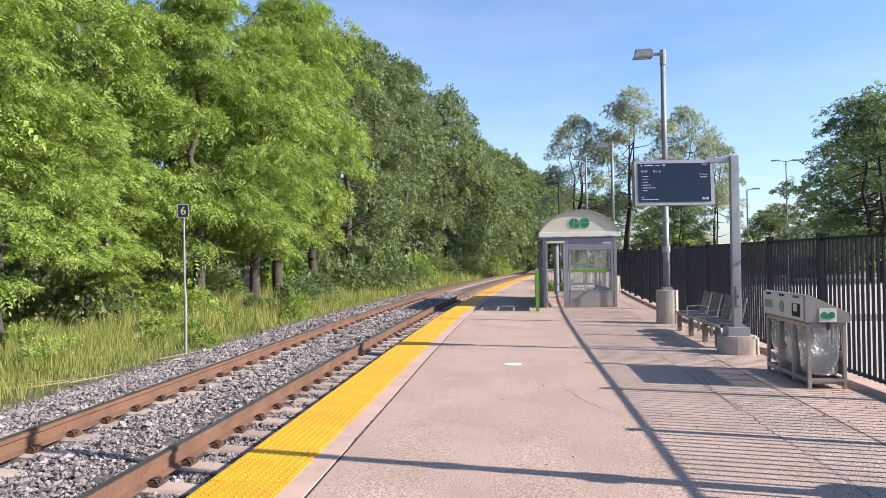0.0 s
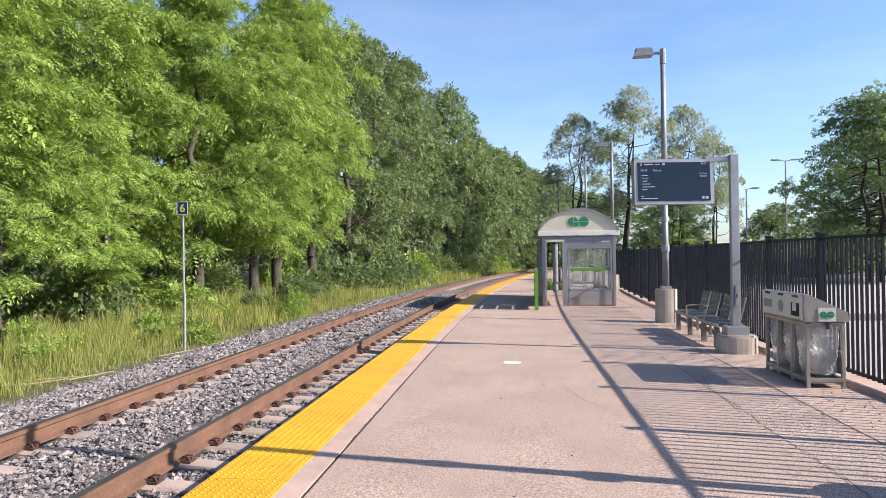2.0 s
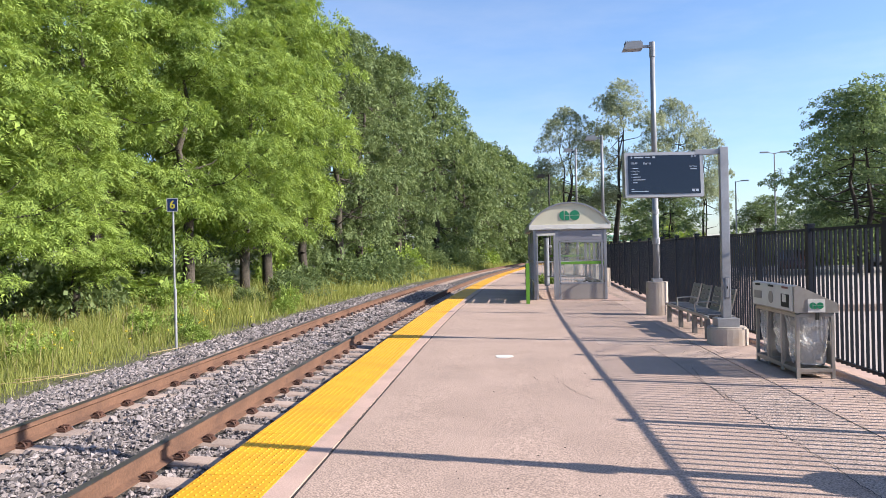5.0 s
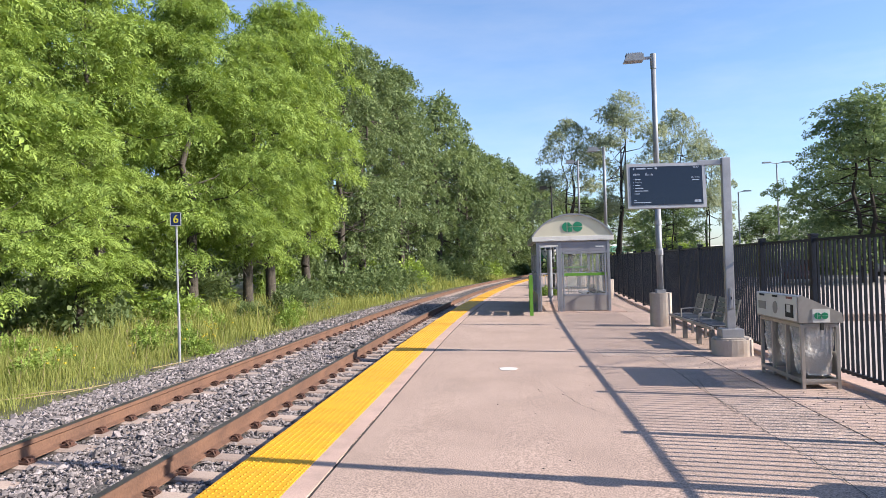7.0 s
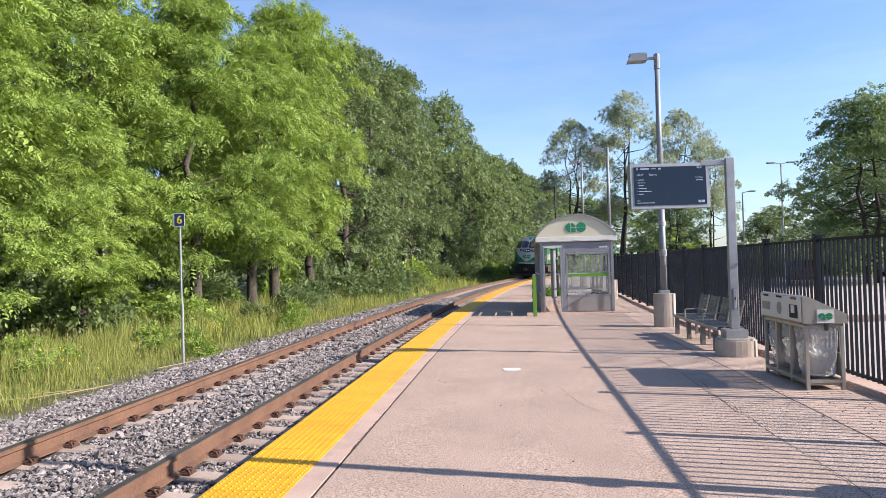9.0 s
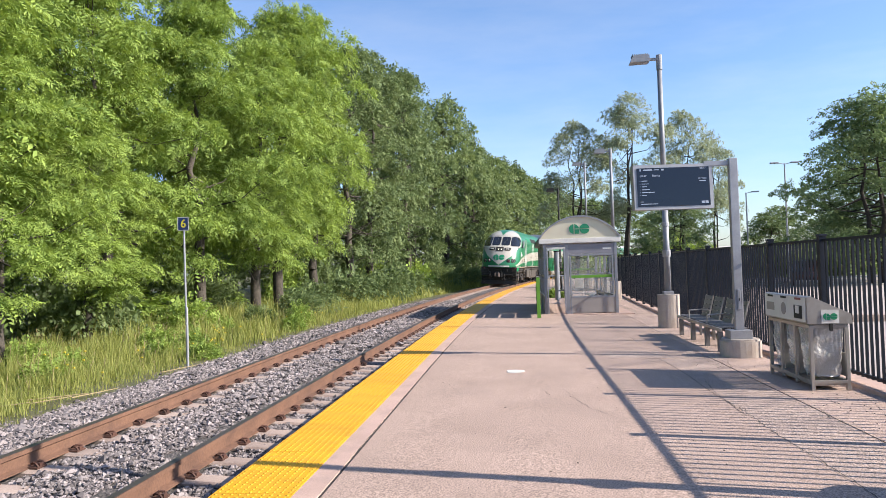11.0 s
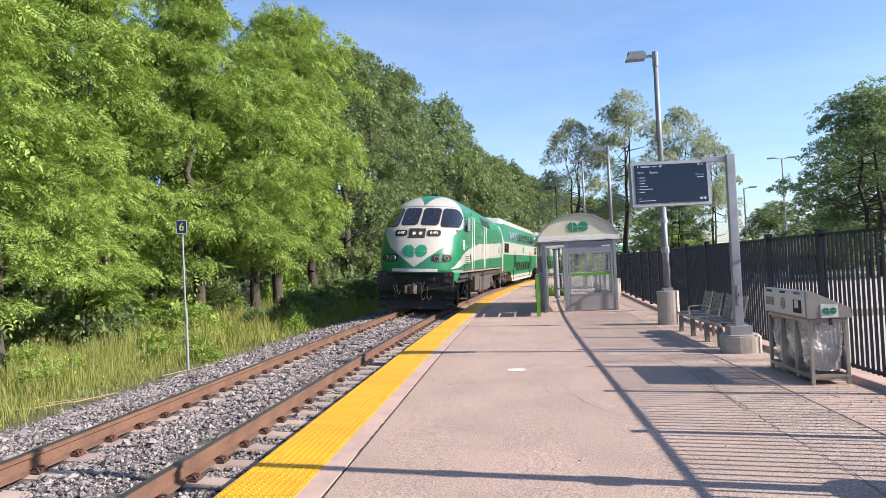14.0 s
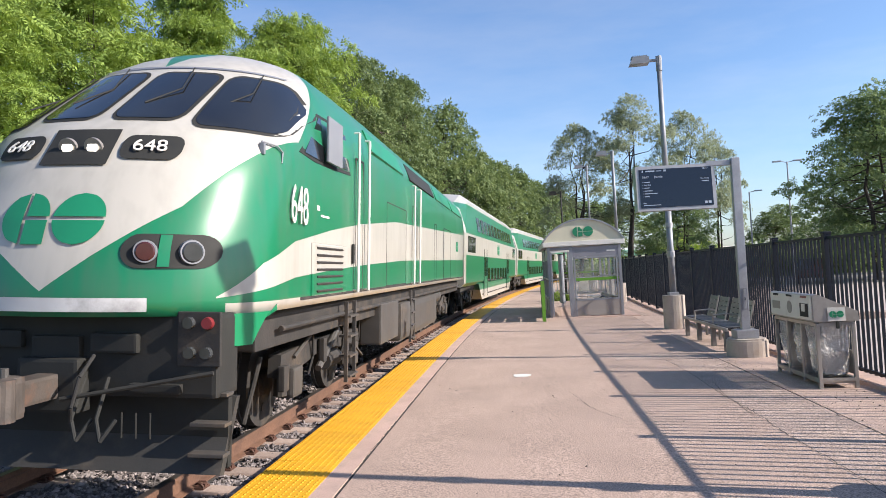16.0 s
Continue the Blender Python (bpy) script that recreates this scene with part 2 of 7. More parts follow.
M = {
    "soil": mat("soil", (0.16, 0.14, 0.07), (0.09, 0.11, 0.035), 1.2, 30, 0.95, 0.5, stain=(0.05, 0.075, 0.02), depth=0.05),
    "concrete_floor": mat("concrete_floor", (0.485, 0.36, 0.295), (0.405, 0.30, 0.245), 0.9, 75, 0.85, 0.8, speck=0.50,
                          stain=(0.33, 0.25, 0.21), stain_scale=0.7, stain_amount=0.6, depth=0.004),
    # lighter copy of concrete_floor, to brighten the strip under the fence's shadow
    "floor_back": mat("floor_back", (0.58, 0.43, 0.355), (0.49, 0.365, 0.30), 1.3, 75, 0.85, 0.8, speck=0.50,
                      stain=(0.36, 0.27, 0.22), stain_scale=1.1, stain_amount=0.6, depth=0.004),
    "asphalt": mat("asphalt", (0.50, 0.385, 0.32), (0.37, 0.285, 0.245), 1.6, 60, 0.9, 0.9, speck=0.6,
                   stain=(0.22, 0.18, 0.16), stain_scale=0.9, stain_amount=0.5, depth=0.006),
    "edge_concrete": mat("edge_concrete", (0.60, 0.425, 0.355), (0.50, 0.355, 0.295), 1.6, 90, 0.85, 0.25, speck=0.12,
                         stain=(0.28, 0.23, 0.2), stain_scale=2.0, stain_amount=0.5, depth=0.004),
    "dark_joint": mat("dark_joint", (0.05, 0.045, 0.04), (0.03, 0.03, 0.03), 4, 60, 0.95),
    "tactile": mat("tactile", (0.86, 0.45, 0.012), (0.77, 0.39, 0.012), 2.5, 70, 0.55, 0.12, speck=0.12, spread=0.08,
                   stain=(0.46, 0.22, 0.03), stain_scale=2.2, stain_amount=0.6, depth=0.003),
    "stone": mat("stone", (0.29, 0.255, 0.25), (0.19, 0.17, 0.17), 9, 90, 0.9, 0.3, spread=0.6, island=True),
    # bed coloured darker than the stones, as the shade in their gaps
    "ballast": mat("ballast", (0.15, 0.135, 0.13), (0.07, 0.065, 0.065), 22, 45, 0.95, 0.9, speck=0.3, depth=0.04),
    "tie": mat("tie", (0.48, 0.38, 0.32), (0.37, 0.29, 0.25), 4, 60, 0.9, 0.3, speck=0.12, spread=0.16,
               stain=(0.20, 0.13, 0.10), stain_scale=3, stain_amount=0.6),
    "rust": mat("rust", (0.205, 0.108, 0.066), (0.135, 0.072, 0.047), 2.5, 40, 0.75, 0.25, speck=0.15,
                stain=(0.075, 0.04, 0.03), stain_scale=3.0, stain_amount=0.6),
    "railhead": mat("railhead", (0.26, 0.235, 0.22), (0.18, 0.16, 0.15), 1.5, 50, 0.5, 0.05, metal=0.9),
    "clip": mat("clip", (0.10, 0.04, 0.025), (0.06, 0.03, 0.02), 12, 60, 0.8, 0.2, spread=0.3),
    "fence": mat("fence", (0.006, 0.011, 0.022), (0.010, 0.016, 0.030), 3, 50, 0.5, 0.05, spec=0.25),
    "galv": mat("galv", (0.47, 0.48, 0.51), (0.38, 0.39, 0.42), 5, 40, 0.5, 0.08, metal=0.55, speck=0.05),
    # galv darkened: the shaded side that the poles show is put into the colour
    "pole_grey": mat("pole_grey", (0.33, 0.35, 0.38), (0.26, 0.28, 0.31), 4, 40, 0.5, 0.06, metal=0.3, speck=0.06),
    "steel": mat("steel", (0.58, 0.55, 0.51), (0.47, 0.44, 0.41), 4, 60, 0.42, 0.06, metal=0.7,
                 stain=(0.22, 0.18, 0.15), stain_scale=3, stain_amount=0.35),
    "pedestal": mat("pedestal", (0.56, 0.49, 0.43), (0.46, 0.40, 0.35), 2.5, 70, 0.85, 0.25, speck=0.1,
                    stain=(0.33, 0.22, 0.15), stain_scale=2.2, stain_amount=0.6),
    "white": mat("white", (0.88, 0.86, 0.81), (0.80, 0.78, 0.73), 2, 40, 0.5, 0.04, stain=(0.42, 0.40, 0.36), stain_scale=2.5, stain_amount=0.35),
    "scuffed": mat("scuffed", (0.74, 0.75, 0.75), (0.62, 0.63, 0.64), 3, 40, 0.5, 0.08, stain=(0.16, 0.15, 0.15), stain_scale=1.8, stain_amount=0.75),
    "cream": mat("cream", (0.78, 0.74, 0.57), (0.72, 0.68, 0.52), 1.5, 40, 0.45, 0.03, stain=(0.48, 0.45, 0.35), stain_amount=0.3),
    "brand_green": mat("brand_green", (0.015, 0.27, 0.13), (0.013, 0.24, 0.115), 2, 30, 0.4, 0.02),
    "train_green": mat("train_green", (0.008, 0.26, 0.105), (0.007, 0.23, 0.095), 2, 30, 0.35, 0.02, stain=(0.10, 0.13, 0.09), stain_scale=2, stain_amount=0.3),
    "dark_red": mat("dark_red", (0.085, 0.022, 0.022), (0.05, 0.015, 0.015), 4, 40, 0.15, 0.0, coat=0.5),
    "lime": mat("lime", (0.16, 0.40, 0.03), (0.13, 0.34, 0.03), 2, 30, 0.4, 0.02),
    "frame_grey": mat("frame_grey", (0.36, 0.37, 0.40), (0.31, 0.32, 0.35), 2, 40, 0.45, 0.04, metal=0.35),
    "panel_grey": mat("panel_grey", (0.29, 0.29, 0.33), (0.25, 0.25, 0.29), 1.5, 40, 0.5, 0.03),
    "kick_grey": mat("kick_grey", (0.40, 0.37, 0.34), (0.34, 0.31, 0.29), 1.5, 40, 0.55, 0.04),
    "glass": glassy("glass", (0.55, 0.58, 0.57), 0.04, 0.84),
    "plastic_bag": glassy("plastic_bag", (0.85, 0.83, 0.80), 0.13, 0.48, 0.9),
    "black": mat("black", (0.030, 0.032, 0.032), (0.042, 0.042, 0.039), 3, 40, 0.65, 0.08, spec=0.2),
    "coupler": mat("coupler", (0.11, 0.092, 0.08), (0.06, 0.052, 0.047), 5, 40, 0.6, 0.3, stain=(0.22, 0.10, 0.055), stain_scale=4, stain_amount=0.6),
    "plough": mat("plough", (0.032, 0.033, 0.032), (0.045, 0.042, 0.038), 2, 40, 0.7, 0.15, stain=(0.17, 0.135, 0.10), stain_scale=1.1, stain_amount=0.7),
    "grime": mat("grime", (0.052, 0.047, 0.043), (0.026, 0.025, 0.024), 2.5, 30, 0.75, 0.25, stain=(0.19, 0.135, 0.085), stain_scale=2.0, stain_amount=0.5),
    "tank": mat("tank", (0.10, 0.095, 0.088), (0.05, 0.047, 0.045), 1.5, 30, 0.55, 0.1, stain=(0.24, 0.185, 0.13), stain_scale=1.5, stain_amount=0.5),
    "screen": mat("screen", (0.008, 0.013, 0.03), (0.010, 0.016, 0.034), 0.7, 20, 0.15, 0.0),
    "screen_text": glowing("screen_text", (0.26, 0.30, 0.37), 0.06),
    "sign_blue": mat("sign_blue", (0.012, 0.035, 0.16), (0.010, 0.03, 0.14), 4, 40, 0.4, 0.03),
    "sign_yellow": mat("sign_yellow", (0.95, 0.82, 0.05), None, 4, 40, 0.4, 0.0),
    "bench": mat("bench", (0.27, 0.265, 0.27), (0.20, 0.195, 0.20), 3, 40, 0.45, 0.06, metal=0.3),
    "bench_leg": mat("bench_leg", (0.30, 0.28, 0.27), (0.23, 0.22, 0.21), 3, 40, 0.5, 0.06, metal=0.3),
    "red": mat("red", (0.26, 0.03, 0.035), (0.20, 0.025, 0.03), 4, 40, 0.4, 0.0),
    "cab_glass": mat("cab_glass", (0.02, 0.023, 0.027), (0.012, 0.013, 0.016), 1.2, 20, 0.07, 0.0, coat=0.5),
    "coach_glass": mat("coach_glass", (0.02, 0.023, 0.025), (0.012, 0.013, 0.015), 0.8, 20, 0.08, 0.0, coat=0.5),
    "headlamp": glowing("headlamp", (1.0, 0.93, 0.78), 0.9),
    "lamp_glass": mat("lamp_glass", (0.07, 0.075, 0.08), (0.045, 0.05, 0.05), 8, 40, 0.12, 0.0, coat=0.6),
    "bark": mat("bark", (0.105, 0.09, 0.072), (0.055, 0.047, 0.038), 7, 25, 0.95, 0.8, depth=0.04),
    "bark_dark": mat("bark_dark", (0.06, 0.05, 0.042), (0.035, 0.03, 0.026), 7, 25, 0.95, 0.8, depth=0.04),
    "leaf": leafy("leaf", (0.15, 0.25, 0.055), (0.43, 0.58, 0.125), 0.34),
    # distance haze put into the colour: greyer and bluer than leaf
    "leaf_mid": leafy("leaf_mid", (0.11, 0.17, 0.068), (0.275, 0.36, 0.142), 0.36),
    # the same haze, and the shade of the backlit trees, put into the green
    "leaf_dark": leafy("leaf_dark", (0.10, 0.165, 0.075), (0.26, 0.36, 0.145), 0.40),
    "leaf_willow": leafy("leaf_willow", (0.25, 0.30, 0.17), (0.48, 0.54, 0.36), 0.45),
    "grass": leafy("grass", (0.18, 0.25, 0.05), (0.50, 0.51, 0.16), 0.45, 0.6),
    "straw": mat("straw", (0.42, 0.34, 0.18), (0.33, 0.26, 0.13), 6, 30, 0.9, 0.1),
    "flower": mat("flower", (0.75, 0.6, 0.03), None, 6, 30, 0.6, 0.0),
    "parking": mat("parking", (0.60, 0.53, 0.49), (0.50, 0.44, 0.41), 0.25, 60, 0.9, 0.2, speck=0.12),
    "siding": mat("siding", (0.62, 0.62, 0.62), (0.55, 0.55, 0.56), 1, 20, 0.7, 0.1),
    "shingle": mat("shingle", (0.13, 0.12, 0.12), (0.09, 0.085, 0.085), 3, 30, 0.9, 0.3),
    "car_paint": mat("car_paint", (0.35, 0.35, 0.37), (0.33, 0.33, 0.35), 3, 40, 0.25, 0.0, spread=0.6, coat=0.6),
    "rubber": mat("rubber", (0.02, 0.02, 0.02), (0.03, 0.03, 0.03), 6, 40, 0.85, 0.1),
}


# ---- mesh helpers ----
def part(name, bm, material, parent=None, label="", smooth=False):
    """Links a bmesh as one mesh object under parent."""
    me = bpy.data.meshes.new(name)
    bm.to_mesh(me)
    bm.free()
    if smooth:
        for p in me.polygons:
            p.use_smooth = True
    for m in (material if isinstance(material, (list, tuple)) else [material]):
        me.materials.append(m)
    ob = new(name, me)
    ob.parent = parent
    if label:
        ob["label"] = label
    return ob


def shared(name, me, parent, m):
    """One more object on a mesh that exists."""
    ob = new(name, me)
    ob.parent = parent
    ob.matrix_basis = m
    return ob


def arrays(name, verts, faces, material, parent=None, smooth=False):
    """A mesh object from numpy arrays: verts (n,3), faces (m,k)."""
    me = bpy.data.meshes.new(name)
    nv, nf, k = len(verts), len(faces), faces.shape[1]
    me.vertices.add(nv)
    me.vertices.foreach_set("co", np.asarray(verts, np.float32).ravel())
    me.loops.add(nf * k)
    me.loops.foreach_set("vertex_index", np.asarray(faces, np.int32).ravel())
    me.polygons.add(nf)
    me.polygons.foreach_set("loop_start", np.arange(0, nf * k, k, dtype=np.int32))
    me.polygons.foreach_set("use_smooth", np.full(nf, bool(smooth)))
    me.update(calc_edges=True)
    me.materials.append(material)
    ob = new(name, me)
    ob.parent = parent
    return ob


def thing(name, m, label, category, group="", kind=""):
    ob = new(name)
    ob.empty_display_size = 0.1
    ob.matrix_basis = m
    return tagged(ob, label, category, group, kind)


def box(bm, c, size, bevel=0.0, m=None):
    r = bmesh.ops.create_cube(bm, size=1.0)
    vs = r["verts"]
    bmesh.ops.scale(bm, vec=size, verts=vs)
    if bevel:
        es = list({e for v in vs for e in v.link_edges})
        b = bmesh.ops.bevel(bm, geom=es, offset=bevel, segments=2, affect="EDGES", profile=0.7)
        vs = list({v for f in b["faces"] for v in f.verts} | {v for v in vs if v.is_valid})
    if m is not None:
        bmesh.ops.transform(bm, matrix=m, verts=vs)
    bmesh.ops.translate(bm, vec=c, verts=vs)
    return bm


def boxm(c, size, bevel=0.0, m=None):
    return box(bmesh.new(), c, size, bevel, m)


def tube(bm, a, b, r1, r2=None, n=10, caps=True):
    a, b = Vector(a), Vector(b)
    d = b - a
    r = bmesh.ops.create_cone(bm, cap_ends=caps, segments=n, radius1=r1, radius2=r1 if r2 is None else r2, depth=d.length)
    m = Matrix.Translation((a + b) / 2) @ d.to_track_quat("Z", "Y").to_matrix().to_4x4()
    bmesh.ops.transform(bm, matrix=m, verts=r["verts"])
    return bm


def tubem(a, b, r1, r2=None, n=10):
    return tube(bmesh.new(), a, b, r1, r2, n)


def prism(points, axis, lo, hi, bm=None):
    """A polygon in the two other axes, drawn out along axis from lo to hi."""
    bm = bm or bmesh.new()
    put = {"x": lambda p, t: (t, p[0], p[1]), "y": lambda p, t: (p[0], t, p[1]), "z": lambda p, t: (p[0], p[1], t)}[axis]
    A = [bm.verts.new(put(p, lo)) for p in points]
    B = [bm.verts.new(put(p, hi)) for p in points]
    n = len(points)
    fs = [bm.faces.new(A), bm.faces.new(B[::-1])]
    fs += [bm.faces.new((A[i], B[i], B[(i + 1) % n], A[(i + 1) % n])) for i in range(n)]
    bmesh.ops.recalc_face_normals(bm, faces=fs)
    return bm


def writing(name, text, size, m, material, parent, label="", depth=0.002, align="CENTER"):
    """Lettering in the built-in font, turned into a mesh."""
    cu = bpy.data.curves.new(name, "FONT")
    cu.body = text
    cu.size = size
    cu.extrude = depth
    cu.align_x = align
    cu.align_y = "CENTER"
    tmp = bpy.data.objects.new(name, cu)
    scene.collection.objects.link(tmp)
    me = bpy.data.meshes.new_from_object(tmp.evaluated_get(bpy.context.evaluated_depsgraph_get()))
    bpy.data.objects.remove(tmp)
    me.materials.clear()
    me.materials.append(material)
    ob = new(name, me)
    ob.parent = parent
    ob.matrix_basis = m
    if label:
        ob["label"] = label
    return ob


# ---- the plan: a straight, then a curve to the right ----
BEND, RADIUS, TRACK_X, CANT = 12.0, 420.0, -3.84, radians(3.5)
RAIL_Z = -0.01
EDGE = 1.53          # platform edge, from the track's middle
FALL = 0.0122        # the platform falls away from the track


def along(s, lat=0.0):
    """The place at s metres along the track, lat metres to its right, and the turn there."""
    if s <= BEND:
        return TRACK_X + lat, s, 0.0
    a = (s - BEND) / RADIUS
    return TRACK_X + RADIUS - (RADIUS - lat) * math.cos(a), BEND + (RADIUS - lat) * math.sin(a), a


def platform_z(lat):
    return -FALL * (lat - EDGE)


def floor_z(x):
    return platform_z(x - TRACK_X)


def sweep(name, section, s0, s1, material, step=2.0, parent=None, smooth=False):
    """A closed section of (lat, z) drawn along the track."""
    n = max(1, int(math.ceil((s1 - s0) / step)))
    k = len(section)
    V, F = [], []
    for i in range(n + 1):
        s = s0 + (s1 - s0) * i / n
        for lat, z in section:
            x, y, _ = along(s, lat)
            V.append((x, y, z))
    for i in range(n):
        for j in range(k):
            a, b = i * k + j, i * k + (j + 1) % k
            F.append((a, b, b + k, a + k))
    F += [tuple(range(k))[::-1], tuple(n * k + j for j in range(k))]
    bm = bmesh.new()
    vs = [bm.verts.new(v) for v in V]
    fs = [bm.faces.new([vs[i] for i in f]) for f in F]
    bmesh.ops.recalc_face_normals(bm, faces=fs)
    return part(name, bm, material, parent, smooth=smooth)


def tilt_z(lat):
    """Height of the canted track's plane through the rail tops."""
    return RAIL_Z + (0.7525 - lat) * math.sin(CANT)


# ---- ground, parking lot, platform, track ----
def ground_sheet():
    bm = bmesh.new()
    bmesh.ops.create_grid(bm, x_segments=40, y_segments=40, size=900)
    bmesh.ops.translate(bm, vec=(0, 400, -0.62), verts=bm.verts)
    ob = part("ground", bm, M["soil"])
    tagged(ob, "flat ground of soil and low weeds", "ground", kind="structure")
    ob = sweep("verge", [(-60, -0.66), (-60, -0.5), (-14, -0.5), (-8, -0.46), (-4.4, -0.46), (-3.1, -0.40), (-3.1, -0.66)], -12, 140, M["soil"], 4)
    tagged(ob, "grassy verge of soil beside the track", "verge", kind="structure")
    bm = prism([(4.62, -20), (90, -20), (90, 62), (8.0, 62), (4.9, 30)], "z", -0.6, -0.13)
    tagged(part("parking_lot", bm, M["parking"]), "pale paved parking lot behind the fence", "parking lot", kind="structure")


def platform():
    z = platform_z
    a, b, c, d, e = EDGE + 0.61, EDGE + 0.80, 6.24, 7.07, 8.75
    ob = sweep("platform_edge", [(EDGE, -0.62), (EDGE, z(EDGE) - 0.012), (a, z(a) - 0.012), (a, z(a)), (b, z(b)), (b, -0.62)], -8, 118, M["edge_concrete"])
    tagged(ob, "pale concrete edge strip of the platform", "platform edge", kind="structure")
    ob = sweep("pavement", [(b + 0.028, -0.62), (b + 0.028, z(b) - 0.004), (c, z(c) - 0.004), (c, -0.62)], -8, 118, M["concrete_floor"])
    tagged(ob, "worn pinkish grey concrete platform floor", "platform", kind="structure")
    ob = sweep("pavement_patch", [(c + 0.009, -0.62), (c + 0.009, z(c) - 0.010), (d, z(d) - 0.010), (d, -0.62)], -8, 13.2, M["asphalt"])
    tagged(ob, "darker asphalt strip along the platform", "platform", kind="structure")
    ob = sweep("pavement_patch", [(c + 0.004, -0.62), (c + 0.004, z(c) - 0.006), (d, z(d) - 0.006), (d, -0.62)], 13.206, 118, M["concrete_floor"])
    tagged(ob, "worn concrete platform floor", "platform", kind="structure")
    ob = sweep("pavement_back", [(d + 0.007, -0.62), (d + 0.007, z(d) - 0.006), (e, z(e) - 0.006), (e, -0.62)], -8, 118, M["floor_back"])
    tagged(ob, "worn concrete platform floor beside the fence", "platform", kind="structure")
    rough = random.Random(21)
    for x0, x1, y0, y1 in ((1.55, 3.15, 12.95, 14.05), (2.2, 4.0, 24.0, 30.5)):
        pts = [(x0 + (x1 - x0) * i / 8, y0 + rough.uniform(-0.03, 0.03)) for i in range(9)] + [(x1 - (x1 - x0) * i / 8, y1 + rough.uniform(-0.03, 0.03)) for i in range(9)]
        bm = prism(pts, "z", -0.01, 0.0025)
        for v in bm.verts:
            v.co.z += floor_z(v.co.x) - 0.004
        tagged(part("repair_patch", bm, M["asphalt"]), "thin darker repair patch in the platform floor", "patch", kind="structure")
    # a dark strip in the gap between edge and floor, another below the yellow tiles
    ob = sweep("platform_joint", [(b - 0.003, -0.6), (b - 0.003, -0.022), (b + 0.034, -0.022), (b + 0.034, -0.6)], -8, 118, M["dark_joint"])
    tagged(ob, "dark joint in the platform floor", "joint", kind="structure")
    ob = sweep("platform_side_strip", [(EDGE - 0.03, -0.6), (EDGE - 0.03, -0.045), (EDGE - 0.002, -0.045), (EDGE - 0.002, -0.6)], -8, 118, M["dark_joint"])
    tagged(ob, "dark strip down the side of the platform edge", "fascia", kind="structure")
    rnd = random.Random(5)

    def crack(pts, w):
        bm = bmesh.new()
        P = []
        for (x0, y0), (x1, y1) in zip(pts, pts[1:]):
            n = max(2, int(math.hypot(x1 - x0, y1 - y0) / 0.06))
            P += [(x0 + (x1 - x0) * i / n + rnd.gauss(0, 0.008), y0 + (y1 - y0) * i / n + rnd.gauss(0, 0.010)) for i in range(n)]
        vs = []
        for i, (x, y) in enumerate(P):
            q = P[min(i + 1, len(P) - 1)]
            p = P[max(i - 1, 0)]
            d = Vector((q[0] - p[0], q[1] - p[1]))
            d = d.normalized() if d.length else Vector((1, 0))
            ww = w * (0.4 + 0.6 * rnd.random()) * min(1, i / 4 + 0.2, (len(P) - 1 - i) / 4 + 0.2)
            vs.append([bm.verts.new((x - d.y * k * ww, y + d.x * k * ww, floor_z(x) - 0.0005)) for k in (-1, 1)])
        for u, v in zip(vs, vs[1:]):
            bm.faces.new((u[0], u[1], v[1], v[0]))
        tagged(part("floor_crack", bm, M["dark_joint"]), "thin dark crack in the platform floor", "crack", kind="structure")

    crack([(-1.35, 8.35), (-0.78, 8.27)], 0.006)
    crack([(-1.45, 8.42), (-1.2, 8.36)], 0.003)
    crack([(0.62, 9.3), (0.75, 8.6), (1.02, 8.0)], 0.004)
    crack([(0.45, 11.0), (0.2, 10.1)], 0.002)
    crack([(2.55, 10.6), (2.42, 9.6), (2.36, 8.0)], 0.005)
    crack([(1.5, 18.5), (2.7, 17.9), (3.6, 17.4)], 0.006)
    crack([(1.4, 14.6), (2.4, 14.1), (3.5, 14.0)], 0.006)
    crack([(-1.4, 24.4), (0.9, 24.1)], 0.012)
    crack([(-1.45, 38.0), (1.0, 37.6)], 0.015)
    crack([(2.36, 13.0), (2.41, 11.2), (2.38, 9.4), (2.42, 8.4), (2.40, 7.2), (2.43, 6.0), (2.42, 4.5)], 0.006)
    crack([(3.25, 12.6), (3.22, 10.8), (3.25, 9.0), (3.23, 7.4), (3.24, 5.5)], 0.0035)
    crack([(0.55, 9.9), (0.62, 9.3)], 0.004)
    crack([(-1.5, 6.3), (-1.51, 8.0), (-1.49, 10.5), (-1.5, 13.0)], 0.006)
    crack([(0.2, 8.9), (0.9, 8.6), (1.6, 8.2)], 0.0025)
    crack([(-0.6, 7.4), (0.1, 7.0), (0.6, 6.8)], 0.002)


